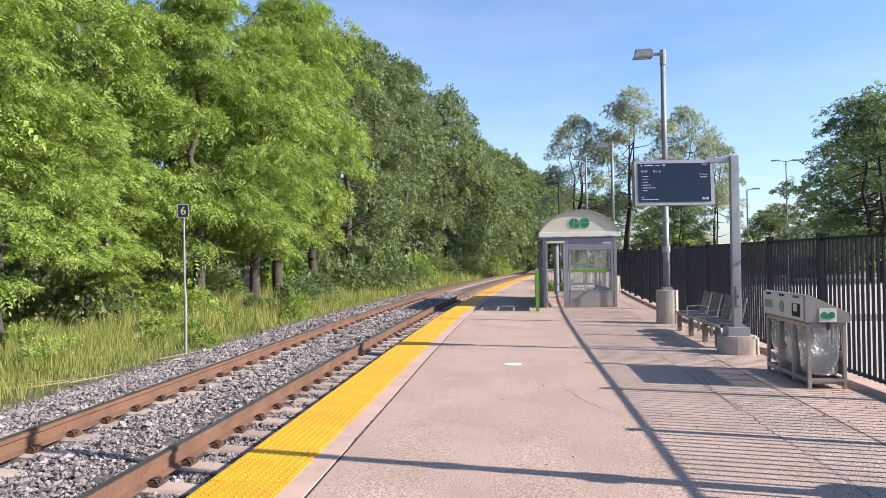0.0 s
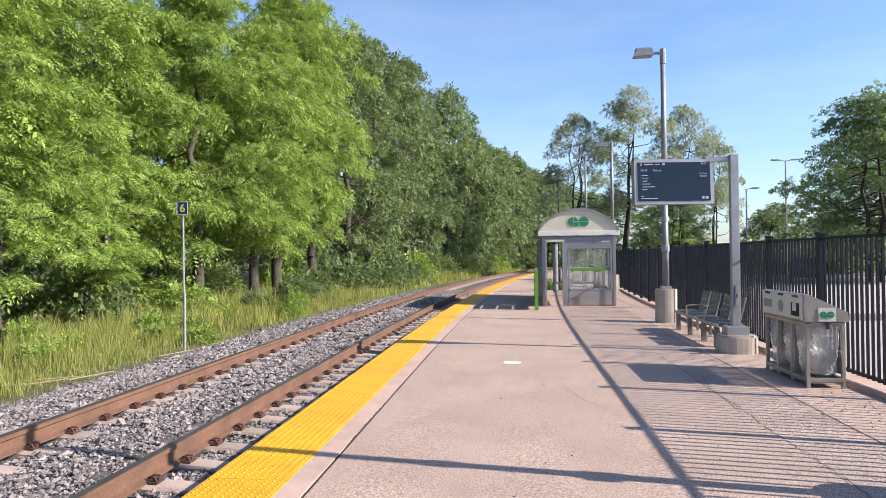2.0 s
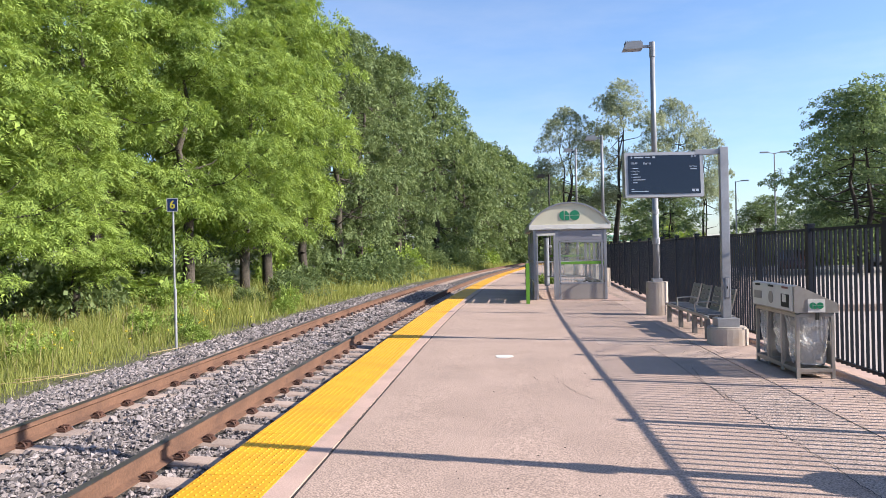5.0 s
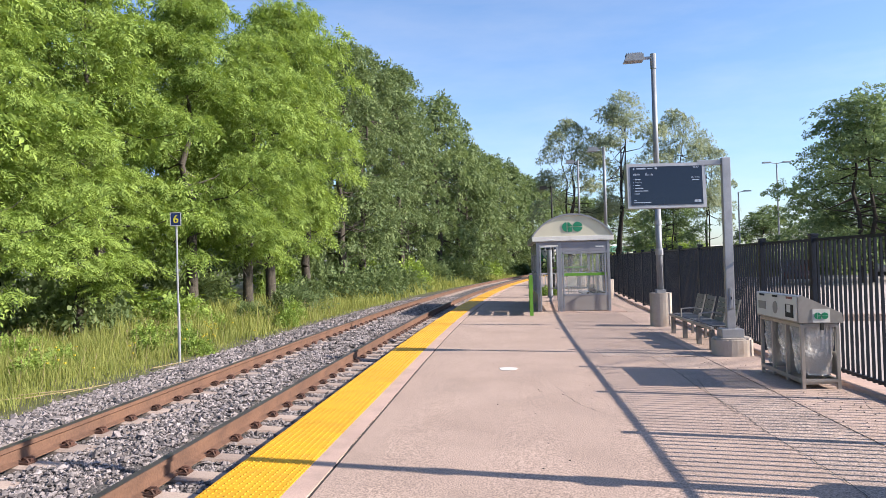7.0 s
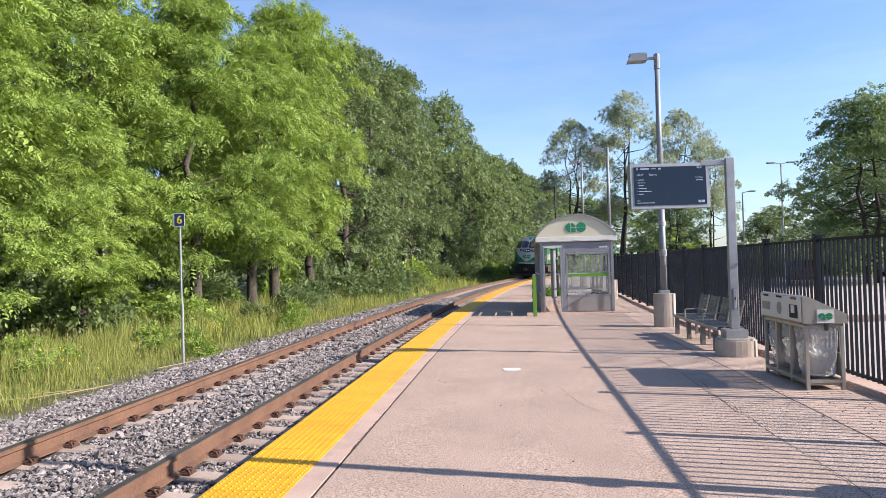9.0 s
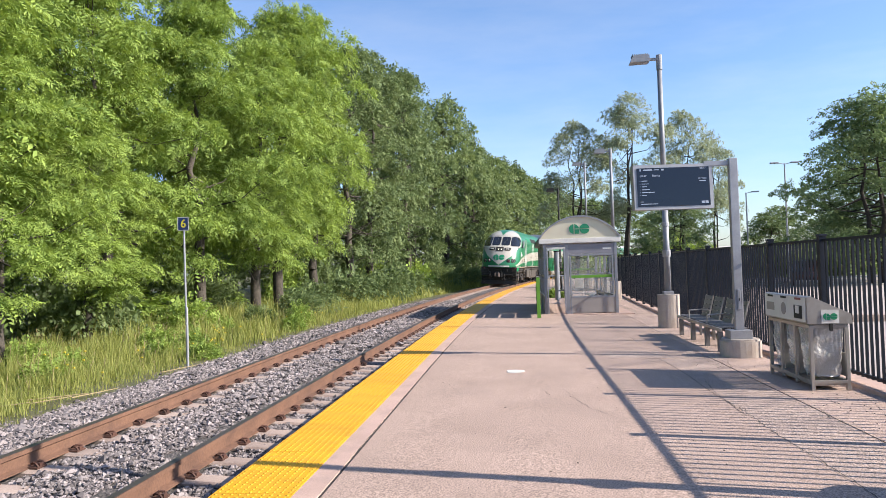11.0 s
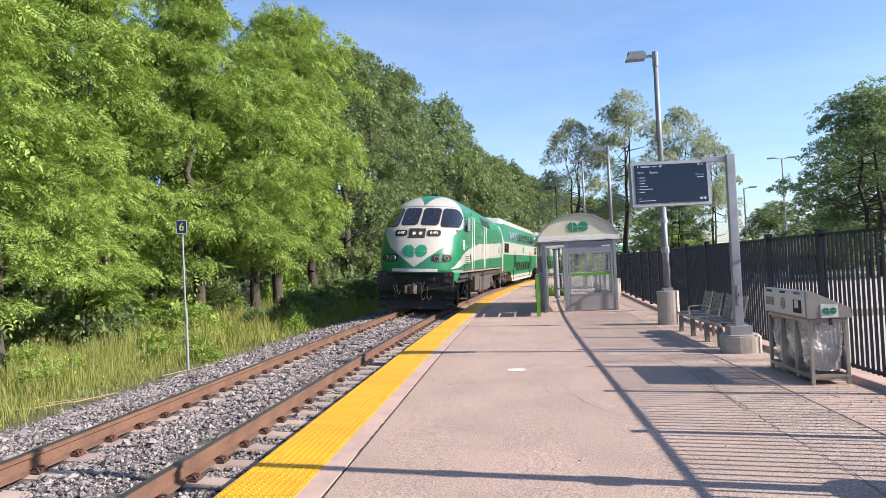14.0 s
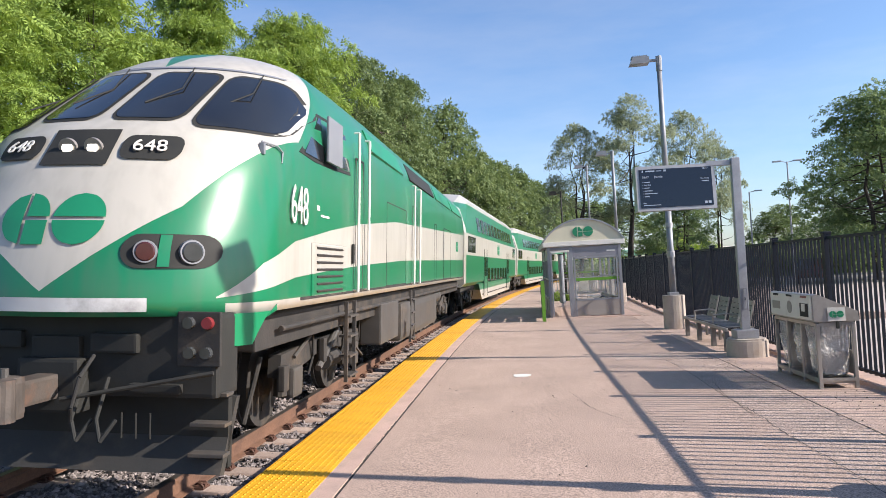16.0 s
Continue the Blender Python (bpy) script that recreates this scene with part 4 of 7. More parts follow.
# ---- platform shelter ----
def shelter():
    y0, x0, x1, D = 24.4, 0.86, 3.24, 6.2
    g = floor_z(2.0)
    t = thing("platform_shelter", pose(x0, y0, g), "glazed platform shelter with a vaulted roof and cream gable", "shelter")
    W = x1 - x0
    top = 2.32

    def frame_piece(c, s, name="frame"):
        return part(name, boxm(c, s, 0.006), M["frame_grey"], t)
    for u in (0.04, W - 0.04):
        for v in (0.04, D / 2, D - 0.04):
            frame_piece((u, v, top / 2), (0.09, 0.09, top), "column")
    xd = 0.76
    frame_piece((xd, 0.03, top / 2), (0.11, 0.07, top), "mullion")
    frame_piece((xd + 0.10, 0.03, 1.0), (0.05, 0.06, 2.0), "mullion")
    part("transom_panel", boxm((xd + (W - xd) / 2, 0.03, 2.13), (W - xd - 0.06, 0.05, 0.33), 0.004), M["panel_grey"], t, "blue-grey transom panel")
    part("door_header", boxm((0.40, 0.03, 2.26), (0.66, 0.05, 0.08), 0.004), M["panel_grey"], t)
    part("door_track", boxm((0.40, 0.0, 2.17), (0.62, 0.05, 0.07), 0.006), M["white"], t, "pale sliding door track")
    part("door_jamb", boxm((0.115, 0.0, 1.10), (0.045, 0.05, 2.14), 0.006), M["galv"], t)
    part("door_jamb", boxm((0.675, 0.0, 1.10), (0.045, 0.05, 2.14), 0.006), M["galv"], t)
    for u in (0.5, 1.2, 2.15):
        part("beam_lamp", boxm((u, -0.065, top + 0.06), (0.16, 0.03, 0.035), 0.008), M["white"], t, "small white lamp on the beam")
    part("notice", boxm((W - 0.32, 0.0, 2.13), (0.26, 0.006, 0.05)), M["white"], t)
    part("kick_panel", boxm((xd + (W - xd) / 2, 0.03, 0.28), (W - xd - 0.06, 0.05, 0.50), 0.004), M["kick_grey"], t, "grey-beige kick panel")
    frame_piece((xd + (W - xd) / 2, 0.03, 0.55), (W - xd - 0.06, 0.06, 0.06), "rail")
    frame_piece((xd + (W - xd) / 2, 0.03, 1.93), (W - xd - 0.06, 0.06, 0.06), "rail")
    frame_piece((W - 0.15, 0.03, 1.25), (0.05, 0.06, 1.35), "mullion")
    gl = part("pane", boxm((xd + (W - xd) / 2, 0.035, 1.24), (W - xd - 0.14, 0.008, 1.32)), M["glass"], t)
    gl.visible_shadow = False
    part("green_band", boxm((xd + (W - xd) / 2, 0.028, 1.22), (W - xd - 0.20, 0.006, 0.09)), M["lime"], t, "bright green band on the glass")
    part("green_band", boxm((xd + (W - xd) / 2, D - 0.04, 1.40), (W - xd - 0.20, 0.006, 0.07)), M["lime"], t, "bright green band on the glass")
    # open door leaf, folded inwards
    part("door_handle", boxm((0.11, 0.10, 1.15), (0.03, 0.04, 0.35), 0.008), M["steel"], t)
    frame_piece((xd - 0.03, 0.3, 1.05), (0.04, 0.05, 2.0), "door_stile")
    # sides and back
    for u, name in ((0.04, "left"), (W - 0.04, "right")):
        for v0, v1 in ((0.10, D / 2 - 0.05), (D / 2 + 0.05, D - 0.10)):
            gl = part("pane", boxm((u, (v0 + v1) / 2, 1.24), (0.008, v1 - v0, 1.36)), M["glass"], t)
            gl.visible_shadow = False
            part("kick_panel", boxm((u, (v0 + v1) / 2, 0.28), (0.04, v1 - v0, 0.5)), M["kick_grey"], t)
            for z in (0.55, 1.25, 1.93):
                frame_piece((u, (v0 + v1) / 2, z), (0.05, v1 - v0, 0.05), "rail")
            part("transom_panel", boxm((u, (v0 + v1) / 2, 2.12), (0.04, v1 - v0, 0.33)), M["panel_grey"], t)
            frame_piece((u, (v0 + v1) / 2, 1.25), (0.05, 0.05, 1.35), "mullion")
    gl = part("pane", boxm((xd + (W - xd) / 2, D - 0.035, 1.24), (W - xd - 0.14, 0.008, 1.32)), M["glass"], t)
    gl.visible_shadow = False
    frame_piece((xd + 0.30, D - 0.03, top / 2), (0.07, 0.07, top), "mullion")
    frame_piece((xd + (W - xd) / 2, D - 0.03, 0.55), (W - xd, 0.06, 0.06), "rail")
    # beam, gable and vaulted roof
    part("beam", boxm((W / 2, 0.02, top + 0.09), (W + 0.28, 0.16, 0.16), 0.012), M["white"], t, "white front beam")
    part("beam", boxm((W / 2, D, top + 0.09), (W + 0.28, 0.16, 0.16), 0.012), M["white"], t, "white rear beam")
    for u in (-0.08, W + 0.08):
        part("eaves_beam", boxm((u, D / 2, top + 0.09), (0.12, D, 0.16), 0.01), M["frame_grey"], t)
    H, Wr = 0.70, W / 2 + 0.10
    R = (Wr * Wr + H * H) / (2 * H)
    amax = math.asin(Wr / R)
    arc = [(W / 2 + R * math.sin(a), top + 0.165 + H - R + R * math.cos(a)) for a in np.linspace(-amax, amax, 25)]
    part("gable", prism(arc, "y", -0.02, 0.03), M["cream"], t, "cream curved gable panel")
    part("gable", prism(arc, "y", D - 0.03, D + 0.02), M["cream"], t, "cream curved gable panel")
    R2 = R + 0.05
    bm = bmesh.new()
    loops = []
    for v in (-0.07, D + 0.07):
        inner = [bm.verts.new((u, v, z)) for u, z in arc]
        outer = [bm.verts.new((W / 2 + (u - W / 2) * R2 / R, v, top + 0.165 + H - R + (z - (top + 0.165 + H - R)) * R2 / R)) for u, z in arc]
        loops.append((inner, outer))
    (i0, o0), (i1, o1) = loops
    for k in range(len(arc) - 1):
        bm.faces.new((o0[k], o0[k + 1], o1[k + 1], o1[k]))
        bm.faces.new((i0[k], i1[k], i1[k + 1], i0[k + 1]))
        bm.faces.new((i0[k], i0[k + 1], o0[k + 1], o0[k]))
        bm.faces.new((i1[k], o1[k], o1[k + 1], i1[k + 1]))
    bmesh.ops.recalc_face_normals(bm, faces=bm.faces[:])
    part("roof", bm, M["frame_grey"], t, "curved grey metal roof")
    emblem(0.163, Matrix.Translation((W / 2 + 0.01, -0.030, top + 0.47)), M["brand_green"], t, "green round emblem")
    part("inner_bench", boxm((W - 0.40, D * 0.55, 0.45), (0.45, 2.4, 0.05), 0.01), M["steel"], t)
    for v in (D * 0.4, D * 0.7):
        part("bench_leg", boxm((W - 0.40, v, 0.21), (0.30, 0.06, 0.42)), M["steel"], t)
    part("heater_box", boxm((1.62, D - 0.25, 0.85), (0.34, 0.14, 0.42), 0.01), M["white"], t, "white heater box")
    bm = bmesh.new()
    pts = [(1.7, 1.9, 0.03), (1.72, 1.9, 0.42), (1.9, 1.9, 0.56), (2.15, 1.9, 0.50), (2.3, 1.9, 0.25), (2.3, 1.9, 0.03)]
    for p, q in zip(pts, pts[1:]):
        tube(bm, p, q, 0.03, n=8)
    part("curved_rail", bm, M["black"], t)
    ob = tagged(part("shelter_pad", boxm((x0 + W / 2, y0 + D / 2, g - 0.10), (W + 0.9, D + 0.9, 0.215), 0.008), M["edge_concrete"]), "pale concrete pad below the shelter", "pad", kind="structure")


def wind_screen():
    x, y = 0.60, 22.7
    t = thing("lean_rail", pose(x, y, floor_z(x)), "bright green end panel with a dark slatted leaning rail", "leaning rail")
    part("end_panel", boxm((0.0, 0.0, 0.62), (0.11, 0.05, 1.25), 0.006), M["lime"], t, "bright green end panel")
    for z, h in ((0.27, 0.26), (0.58, 0.25), (0.89, 0.25), (1.13, 0.12)):
        part("slat", boxm((-0.01, 0.90, z), (0.04, 1.72, h), 0.006), M["black"], t)
    for v in (0.12, 0.9, 1.68):
        part("post", boxm((0.04, v, 0.6), (0.05, 0.05, 1.2), 0.006), M["black"], t)


def marker_sign():
    x, y, z = -7.2, 15.3, -0.42
    t = thing("marker_sign", pose(x, y, z), "small blue sign with a yellow number on a thin pole", "sign")
    part("pole", tubem((0, 0, -0.1), (0, 0, 1.35), 0.030, n=10), M["galv"], t)
    part("upper_pole", tubem((-0.012, 0, 1.2), (-0.02, 0, 3.1), 0.022, n=10), M["galv"], t)
    for z1 in (1.0, 1.6, 2.2):
        part("bolt", tubem((0, -0.05, z1), (0, -0.02, z1), 0.012, n=8), M["galv"], t)
    pl = part("plate", boxm((-0.02, -0.03, 3.17), (0.255, 0.008, 0.30), 0.003), M["sign_blue"], t, "dark blue plate")
    for c, s in (((-0.02, -0.0355, 3.31), (0.245, 0.003, 0.012)), ((-0.02, -0.0355, 3.03), (0.245, 0.003, 0.012)), ((-0.138, -0.0355, 3.17), (0.012, 0.003, 0.28)), ((0.098, -0.0355, 3.17), (0.012, 0.003, 0.28))):
        part("border", boxm(c, s), M["white"], pl)
    wr = writing("number", "6", 0.25, Matrix.Translation((-0.02, -0.0365, 3.165)) @ pose(0, 0, 0, 90, 0, 0), M["sign_yellow"], pl, depth=0.002)
    wr2 = writing("number", "6", 0.25, Matrix.Translation((-0.012, -0.0365, 3.165)) @ pose(0, 0, 0, 90, 0, 0), M["sign_yellow"], pl, depth=0.0015)


def small_things():
    rnd = random.Random(8)
    # thin irregular white spot lying on the floor
    bm = bmesh.new()
    pts = [(0.135 * (1 + 0.18 * math.sin(3 * a + 1)) * math.cos(a), 0.17 * (1 + 0.15 * math.cos(2 * a)) * math.sin(a)) for a in np.linspace(0, 2 * math.pi, 19)[:-1]]
    prism(pts, "z", 0.0, 0.006, bm)
    ob = part("white_spot", bm, M["white"])
    ob.matrix_basis = pose(-0.10, 11.45, floor_z(-0.1) - 0.002)
    tagged(ob, "flat irregular white spot on the platform floor", "paper scrap")
    t = thing("utility_cabinet", pose(3.62, 30.6, floor_z(3.6)), "small white utility cabinet beside the shelter", "cabinet")
    part("body", boxm((0, 0, 0.62), (0.34, 0.3, 1.24), 0.01), M["white"], t)
    part("door", boxm((0, -0.155, 0.64), (0.28, 0.008, 1.1), 0.003), M["white"], t)
    # railing and bicycle rack behind the shelter
    t = thing("guard_railing", pose(0.9, 36.5, floor_z(1.6)), "grey metal guard railing behind the shelter", "railing")
    for z in (0.15, 1.05):
        part("rail", tubem((0, 0, z), (2.9, 0.3, z), 0.03, n=8), M["galv"], t)
    for i in range(19):
        part("baluster", tubem((0.16 * i, 0.0165 * i, 0.0), (0.16 * i, 0.0165 * i, 1.05), 0.016, n=6), M["galv"], t)
    for px, py, h, r in ((1.79, 34.0, 2.2, 0.12),):
        t = thing("bollard_post", pose(px, py, floor_z(px)), "tall dark grey metal post behind the shelter", "post")
        part("shaft", tubem((0, 0, 0), (0, 0, h), r, n=12), M["pole_grey"], t)
        part("cap", tubem((0, 0, h), (0, 0, h + 0.05), r * 1.15, n=12), M["black"], t)
    # pebbles and leaves on the floor
    V, F, n = [], [], 0
    for i in range(260):
        if i < 90:
            x, y = rnd.gauss(3.85, 0.25), rnd.uniform(7.2, 9.6)
        elif i < 130:
            x, y = rnd.gauss(3.2, 0.25), rnd.uniform(11.8, 12.6)
        else:
            x, y = rnd.uniform(-1.3, 4.0), rnd.uniform(5.0, 20.0)
        r = rnd.uniform(0.005, 0.014)
        a = rnd.random() * 6.3
        z = floor_z(x) - 0.006
        for k in range(5):
            V.append((x + r * math.cos(a + k * 1.2566) * rnd.uniform(0.6, 1.4), y + r * math.sin(a + k * 1.2566), z))
        V.append((x, y, z + r * 0.9))
        for k in range(5):
            F.append((n + k, n + (k + 1) % 5, n + 5))
        n += 6
    ob = arrays("floor_grit", np.array(V), np.array(F), M["grime"])
    tagged(ob, "scattered grit and leaf scraps on the platform", "grit", kind="stuff")


# ---- parking lot beyond the fence ----
def parked_car(x, y, turn, label, body=None):
    t = thing("parked_car", pose(x, y, -0.13, 0, 0, turn), label, "car", "parked cars")
    side = [(-2.2, 0.35), (-2.25, 0.75), (-2.05, 0.92), (-1.3, 1.0), (-0.65, 1.45), (0.75, 1.47), (1.55, 1.02), (2.15, 0.95), (2.25, 0.7), (2.2, 0.32)]
    bm = prism(side, "y", -0.86, 0.86)
    for v in bm.verts:
        if v.co.z > 1.2:
            v.co.y *= 0.80
    bmesh.ops.bevel(bm, geom=bm.edges[:], offset=0.06, segments=2, affect="EDGES")
    part("body", bm, body or M["car_paint"], t, smooth=True)
    for k in (-1, 1):
        part("side_window", prism([(-1.15, 1.02), (-0.62, 1.39), (0.70, 1.41), (1.35, 1.03)], "y", k * 0.80 - 0.012, k * 0.80 + 0.012), M["coach_glass"], t)
        for u in (-1.4, 1.4):
            w = part("wheel", tubem((u, k * 0.72, 0.31), (u, k * 0.88, 0.31), 0.31, n=18), M["rubber"], t)
            part("rim", tubem((u, k * 0.87, 0.31), (u, k * 0.89, 0.31), 0.19, n=14), M["galv"], w)
    return t


def parking_things():
    parked_car(29.0, 57.0, 15, "parked silver car in the lot behind the fence")
    parked_car(17.1, 45.5, 70, "parked dark red car behind the fence", M["dark_red"])
    t = thing("parking_kerb", pose(0, 0, 0), "long low dark kerb in the parking lot", "kerb")
    part("kerb_stone", boxm((14, 20, -0.05), (15, 0.3, 0.2), 0.03), M["asphalt"], t)
    for x, y, a in ((24.0, 96.0, 6),):
        t = thing("parked_bus", pose(x, y, -0.13, 0, 0, a), "white and green parked coach beyond the trees", "bus")
        part("body", boxm((0, 0, 1.75), (11.5, 2.5, 2.9), 0.15), M["white"], t)
        part("stripe", boxm((0, 0, 1.1), (11.53, 2.53, 0.7)), M["brand_green"], t)
        for k in range(6):
            part("window", boxm((-4.6 + k * 1.8, -1.26, 2.35), (1.6, 0.02, 0.9)), M["coach_glass"], t)
        for u in (-3.8, 3.6):
            for k in (-1, 1):
                part("wheel", tubem((u, k * 1.0, 0.48), (u, k * 1.27, 0.48), 0.48, n=16), M["rubber"], t)
    t = thing("house", pose(-33, 34, -0.5, 0, 0, 15), "pale sided house behind the trees", "house")
    part("wall", boxm((0, 0, 2.6), (9, 8, 5.2)), M["siding"], t)
    part("roof", prism([(-5, 5.2), (0, 8.2), (5, 5.2)], "y", -4.6, 4.6), M["shingle"], t)
    for u in (-2.5, 0.3, 2.6):
        w = part("window", boxm((u, -4.02, 3.6), (1.1, 0.08, 1.3)), M["coach_glass"], t)
        part("sill", boxm((u, -4.08, 2.92), (1.3, 0.15, 0.07)), M["white"], w)


ground_sheet()
platform()
track()
fence()
lamp_post(3.75, 18.95, 6.85)
lamp_post(3.72, 5.16, 5.2)
lamp_post(4.30, 33.3, 6.7, label="galvanised steel lamp post far along the platform")
lamp_post(4.15, 44.0, 7.6, label="galvanised steel lamp post far along the platform", thick=0.9)
lamp_post(2.6, 45.0, 6.2, label="black slim lamp post beyond the shelter", pedestal=False, thick=0.8, paint="black")
parking_lamp(20.5, 58.0, 8.8, True)
parking_lamp(19.4, 64.0, 7.2, False)
departures_screen()
bench()
recycling_station()
shelter()
wind_screen()
marker_sign()
small_things()
parking_things()
tactile_tiles()
ballast_stones()


# ---- the train ----
def livery(name, kind):
    """Green and white paint laid out by the body's own coordinates (x across, y back from the nose, z up)."""
    m = bpy.data.materials.new(name)
    m.use_nodes = True
    nt = m.node_tree
    N, L = nt.nodes, nt.links
    b = N["Principled BSDF"]
    b.inputs["Roughness"].default_value = 0.32
    b.inputs["Coat Weight"].default_value = 0.25
    b.inputs["Coat Roughness"].default_value = 0.12
    tc = N.new("ShaderNodeTexCoord")
    sp = N.new("ShaderNodeSeparateXYZ")
    L.new(tc.outputs["Object"], sp.inputs[0])

    def op(kind, a, c=None, d=None):
        n = N.new("ShaderNodeMath")
        n.operation = kind
        for i, v in enumerate((a, c, d)):
            if v is None:
                continue
            if isinstance(v, (int, float)):
                n.inputs[i].default_value = v
            else:
                L.new(v, n.inputs[i])
        return n.outputs[0]
    X, Y, Z = op("ABSOLUTE", sp.outputs[0]), sp.outputs[1], sp.outputs[2]

    def line(v, pts):
        """A broken line of (position, height) as a float curve made of ranges."""
        out = None
        for (p, h), (q, k) in zip(pts, pts[1:]):
            r = N.new("ShaderNodeMapRange")
            r.interpolation_type = "LINEAR"
            for key, val in (("From Min", p), ("From Max", q), ("To Min", 0.0), ("To Max", k - h)):
                r.inputs[key].default_value = val
            L.new(v, r.inputs["Value"])
            out = op("ADD", r.outputs[0], pts[0][1]) if out is None else op("ADD", out, r.outputs[0])
        return out
    if kind == "engine":
        heart = op("GREATER_THAN", Z, op("ADD", op("MULTIPLY_ADD", X, 0.74, 1.62), op("MULTIPLY", op("MAXIMUM", op("SUBTRACT", X, 0.95), 0.0), 0.7)))
        front = op("LESS_THAN", Y, op("MAXIMUM", op("MULTIPLY_ADD", Z, 1.30, -2.15), 0.95))
        white = op("MULTIPLY", heart, front)
        tri = op("MULTIPLY", op("GREATER_THAN", Z, 3.90), op("LESS_THAN", X, op("MULTIPLY_ADD", Y, 0.34, -0.66)))
        white = op("MULTIPLY", white, op("SUBTRACT", 1.0, tri))
        hi = line(Y, [(0.5, 1.57), (1.0, 1.86), (1.76, 2.08), (3.1, 2.26), (4.6, 2.42), (7.3, 2.62), (20.7, 2.98)])
        lo = line(Y, [(0.5, 1.56), (1.78, 1.72), (3.1, 1.79), (5.0, 1.86), (8.0, 1.95), (20.7, 2.10)])
        band = op("MULTIPLY", op("LESS_THAN", Z, hi), op("GREATER_THAN", Z, lo))
        band = op("MULTIPLY", band, op("GREATER_THAN", Y, 0.50))
        sill = op("MULTIPLY", op("LESS_THAN", Z, 1.515), op("GREATER_THAN", Y, 0.57))
        white = op("MAXIMUM", white, op("MAXIMUM", band, sill))
    else:
        top = op("GREATER_THAN", Z, 4.30)
        mid = op("MULTIPLY", op("GREATER_THAN", Z, 2.30), op("LESS_THAN", Z, 3.12))
        ends = op("MAXIMUM", op("LESS_THAN", Y, 0.55), op("GREATER_THAN", Y, 25.0))
        low = op("LESS_THAN", Z, 0.86)
        white = op("MAXIMUM", op("MAXIMUM", top, mid), op("MAXIMUM", ends, low))
    noise_n = N.new("ShaderNodeTexNoise")
    noise_n.inputs["Scale"].default_value = 1.6
    noise_n.inputs["Detail"].default_value = 7
    L.new(tc.outputs["Object"], noise_n.inputs["Vector"])
    mp = N.new("ShaderNodeMapping")
    mp.inputs["Scale"].default_value = (6, 6, 0.5)
    L.new(tc.outputs["Object"], mp.inputs["Vector"])
    n2 = N.new("ShaderNodeTexNoise")
    n2.inputs["Scale"].default_value = 1.5
    L.new(mp.outputs[0], n2.inputs["Vector"])
    mix = N.new("ShaderNodeMix")
    mix.data_type = "RGBA"
    mix.inputs["A"].default_value = (0.005, 0.150, 0.064, 1)
    mix.inputs["B"].default_value = (0.40, 0.385, 0.345, 1)
    L.new(white, mix.inputs["Factor"])
    dirt = N.new("ShaderNodeMapRange")
    dirt.inputs["From Min"].default_value = 0.45
    dirt.inputs["From Max"].default_value = 0.95
    dirt.inputs["To Max"].default_value = 0.55
    L.new(op("MULTIPLY_ADD", n2.outputs["Fac"], 0.5, op("MULTIPLY", noise_n.outputs["Fac"], 0.5)), dirt.inputs["Value"])
    mx = N.new("ShaderNodeMix")
    mx.data_type = "RGBA"
    mx.inputs["B"].default_value = (0.12, 0.11, 0.09, 1)
    L.new(dirt.outputs[0], mx.inputs["Factor"])
    L.new(mix.outputs["Result"], mx.inputs["A"])
    L.new(mx.outputs["Result"], b.inputs["Base Color"])
    return m


NOSE_Z = [1.42, 1.62, 1.95, 2.2, 2.66, 3.01, 3.17, 3.82, 3.93, 4.1, 4.3, 4.42, 4.5]
NOSE_Y = [0.0, 0.0, 0.06, 0.145, 0.38, 0.645, 0.85, 1.80, 1.95, 2.25, 2.75, 3.3, 4.0]
ENGINE_TOP = 4.5


def engine_half(z):
    """Half width of the engine at height z."""
    if z < 2.9:
        return 1.50
    u = min(1.0, (z - 2.9) / (ENGINE_TOP + 0.02 - 2.9))
    return 1.50 * max(0.0, 1 - u ** 3.0) ** 0.5


def cab_half(z):
    """The same at the cab, which narrows lower down."""
    if z < 2.8:
        return 1.50
    u = min(1.0, (z - 2.8) / (ENGINE_TOP + 0.02 - 2.8))
    return 1.50 * max(0.0, 1 - u ** 2.8) ** 0.5


def nose_y(x, z):
    """Distance back from the nose tip of the engine's front, at x across and z up."""
    w = max(0.05, cab_half(z))
    u = min(1.0, abs(x) / w)
    return float(np.interp(z, NOSE_Z, NOSE_Y)) + 1.30 * (1 - (1 - u ** 2.2) ** (1 / 2.2))


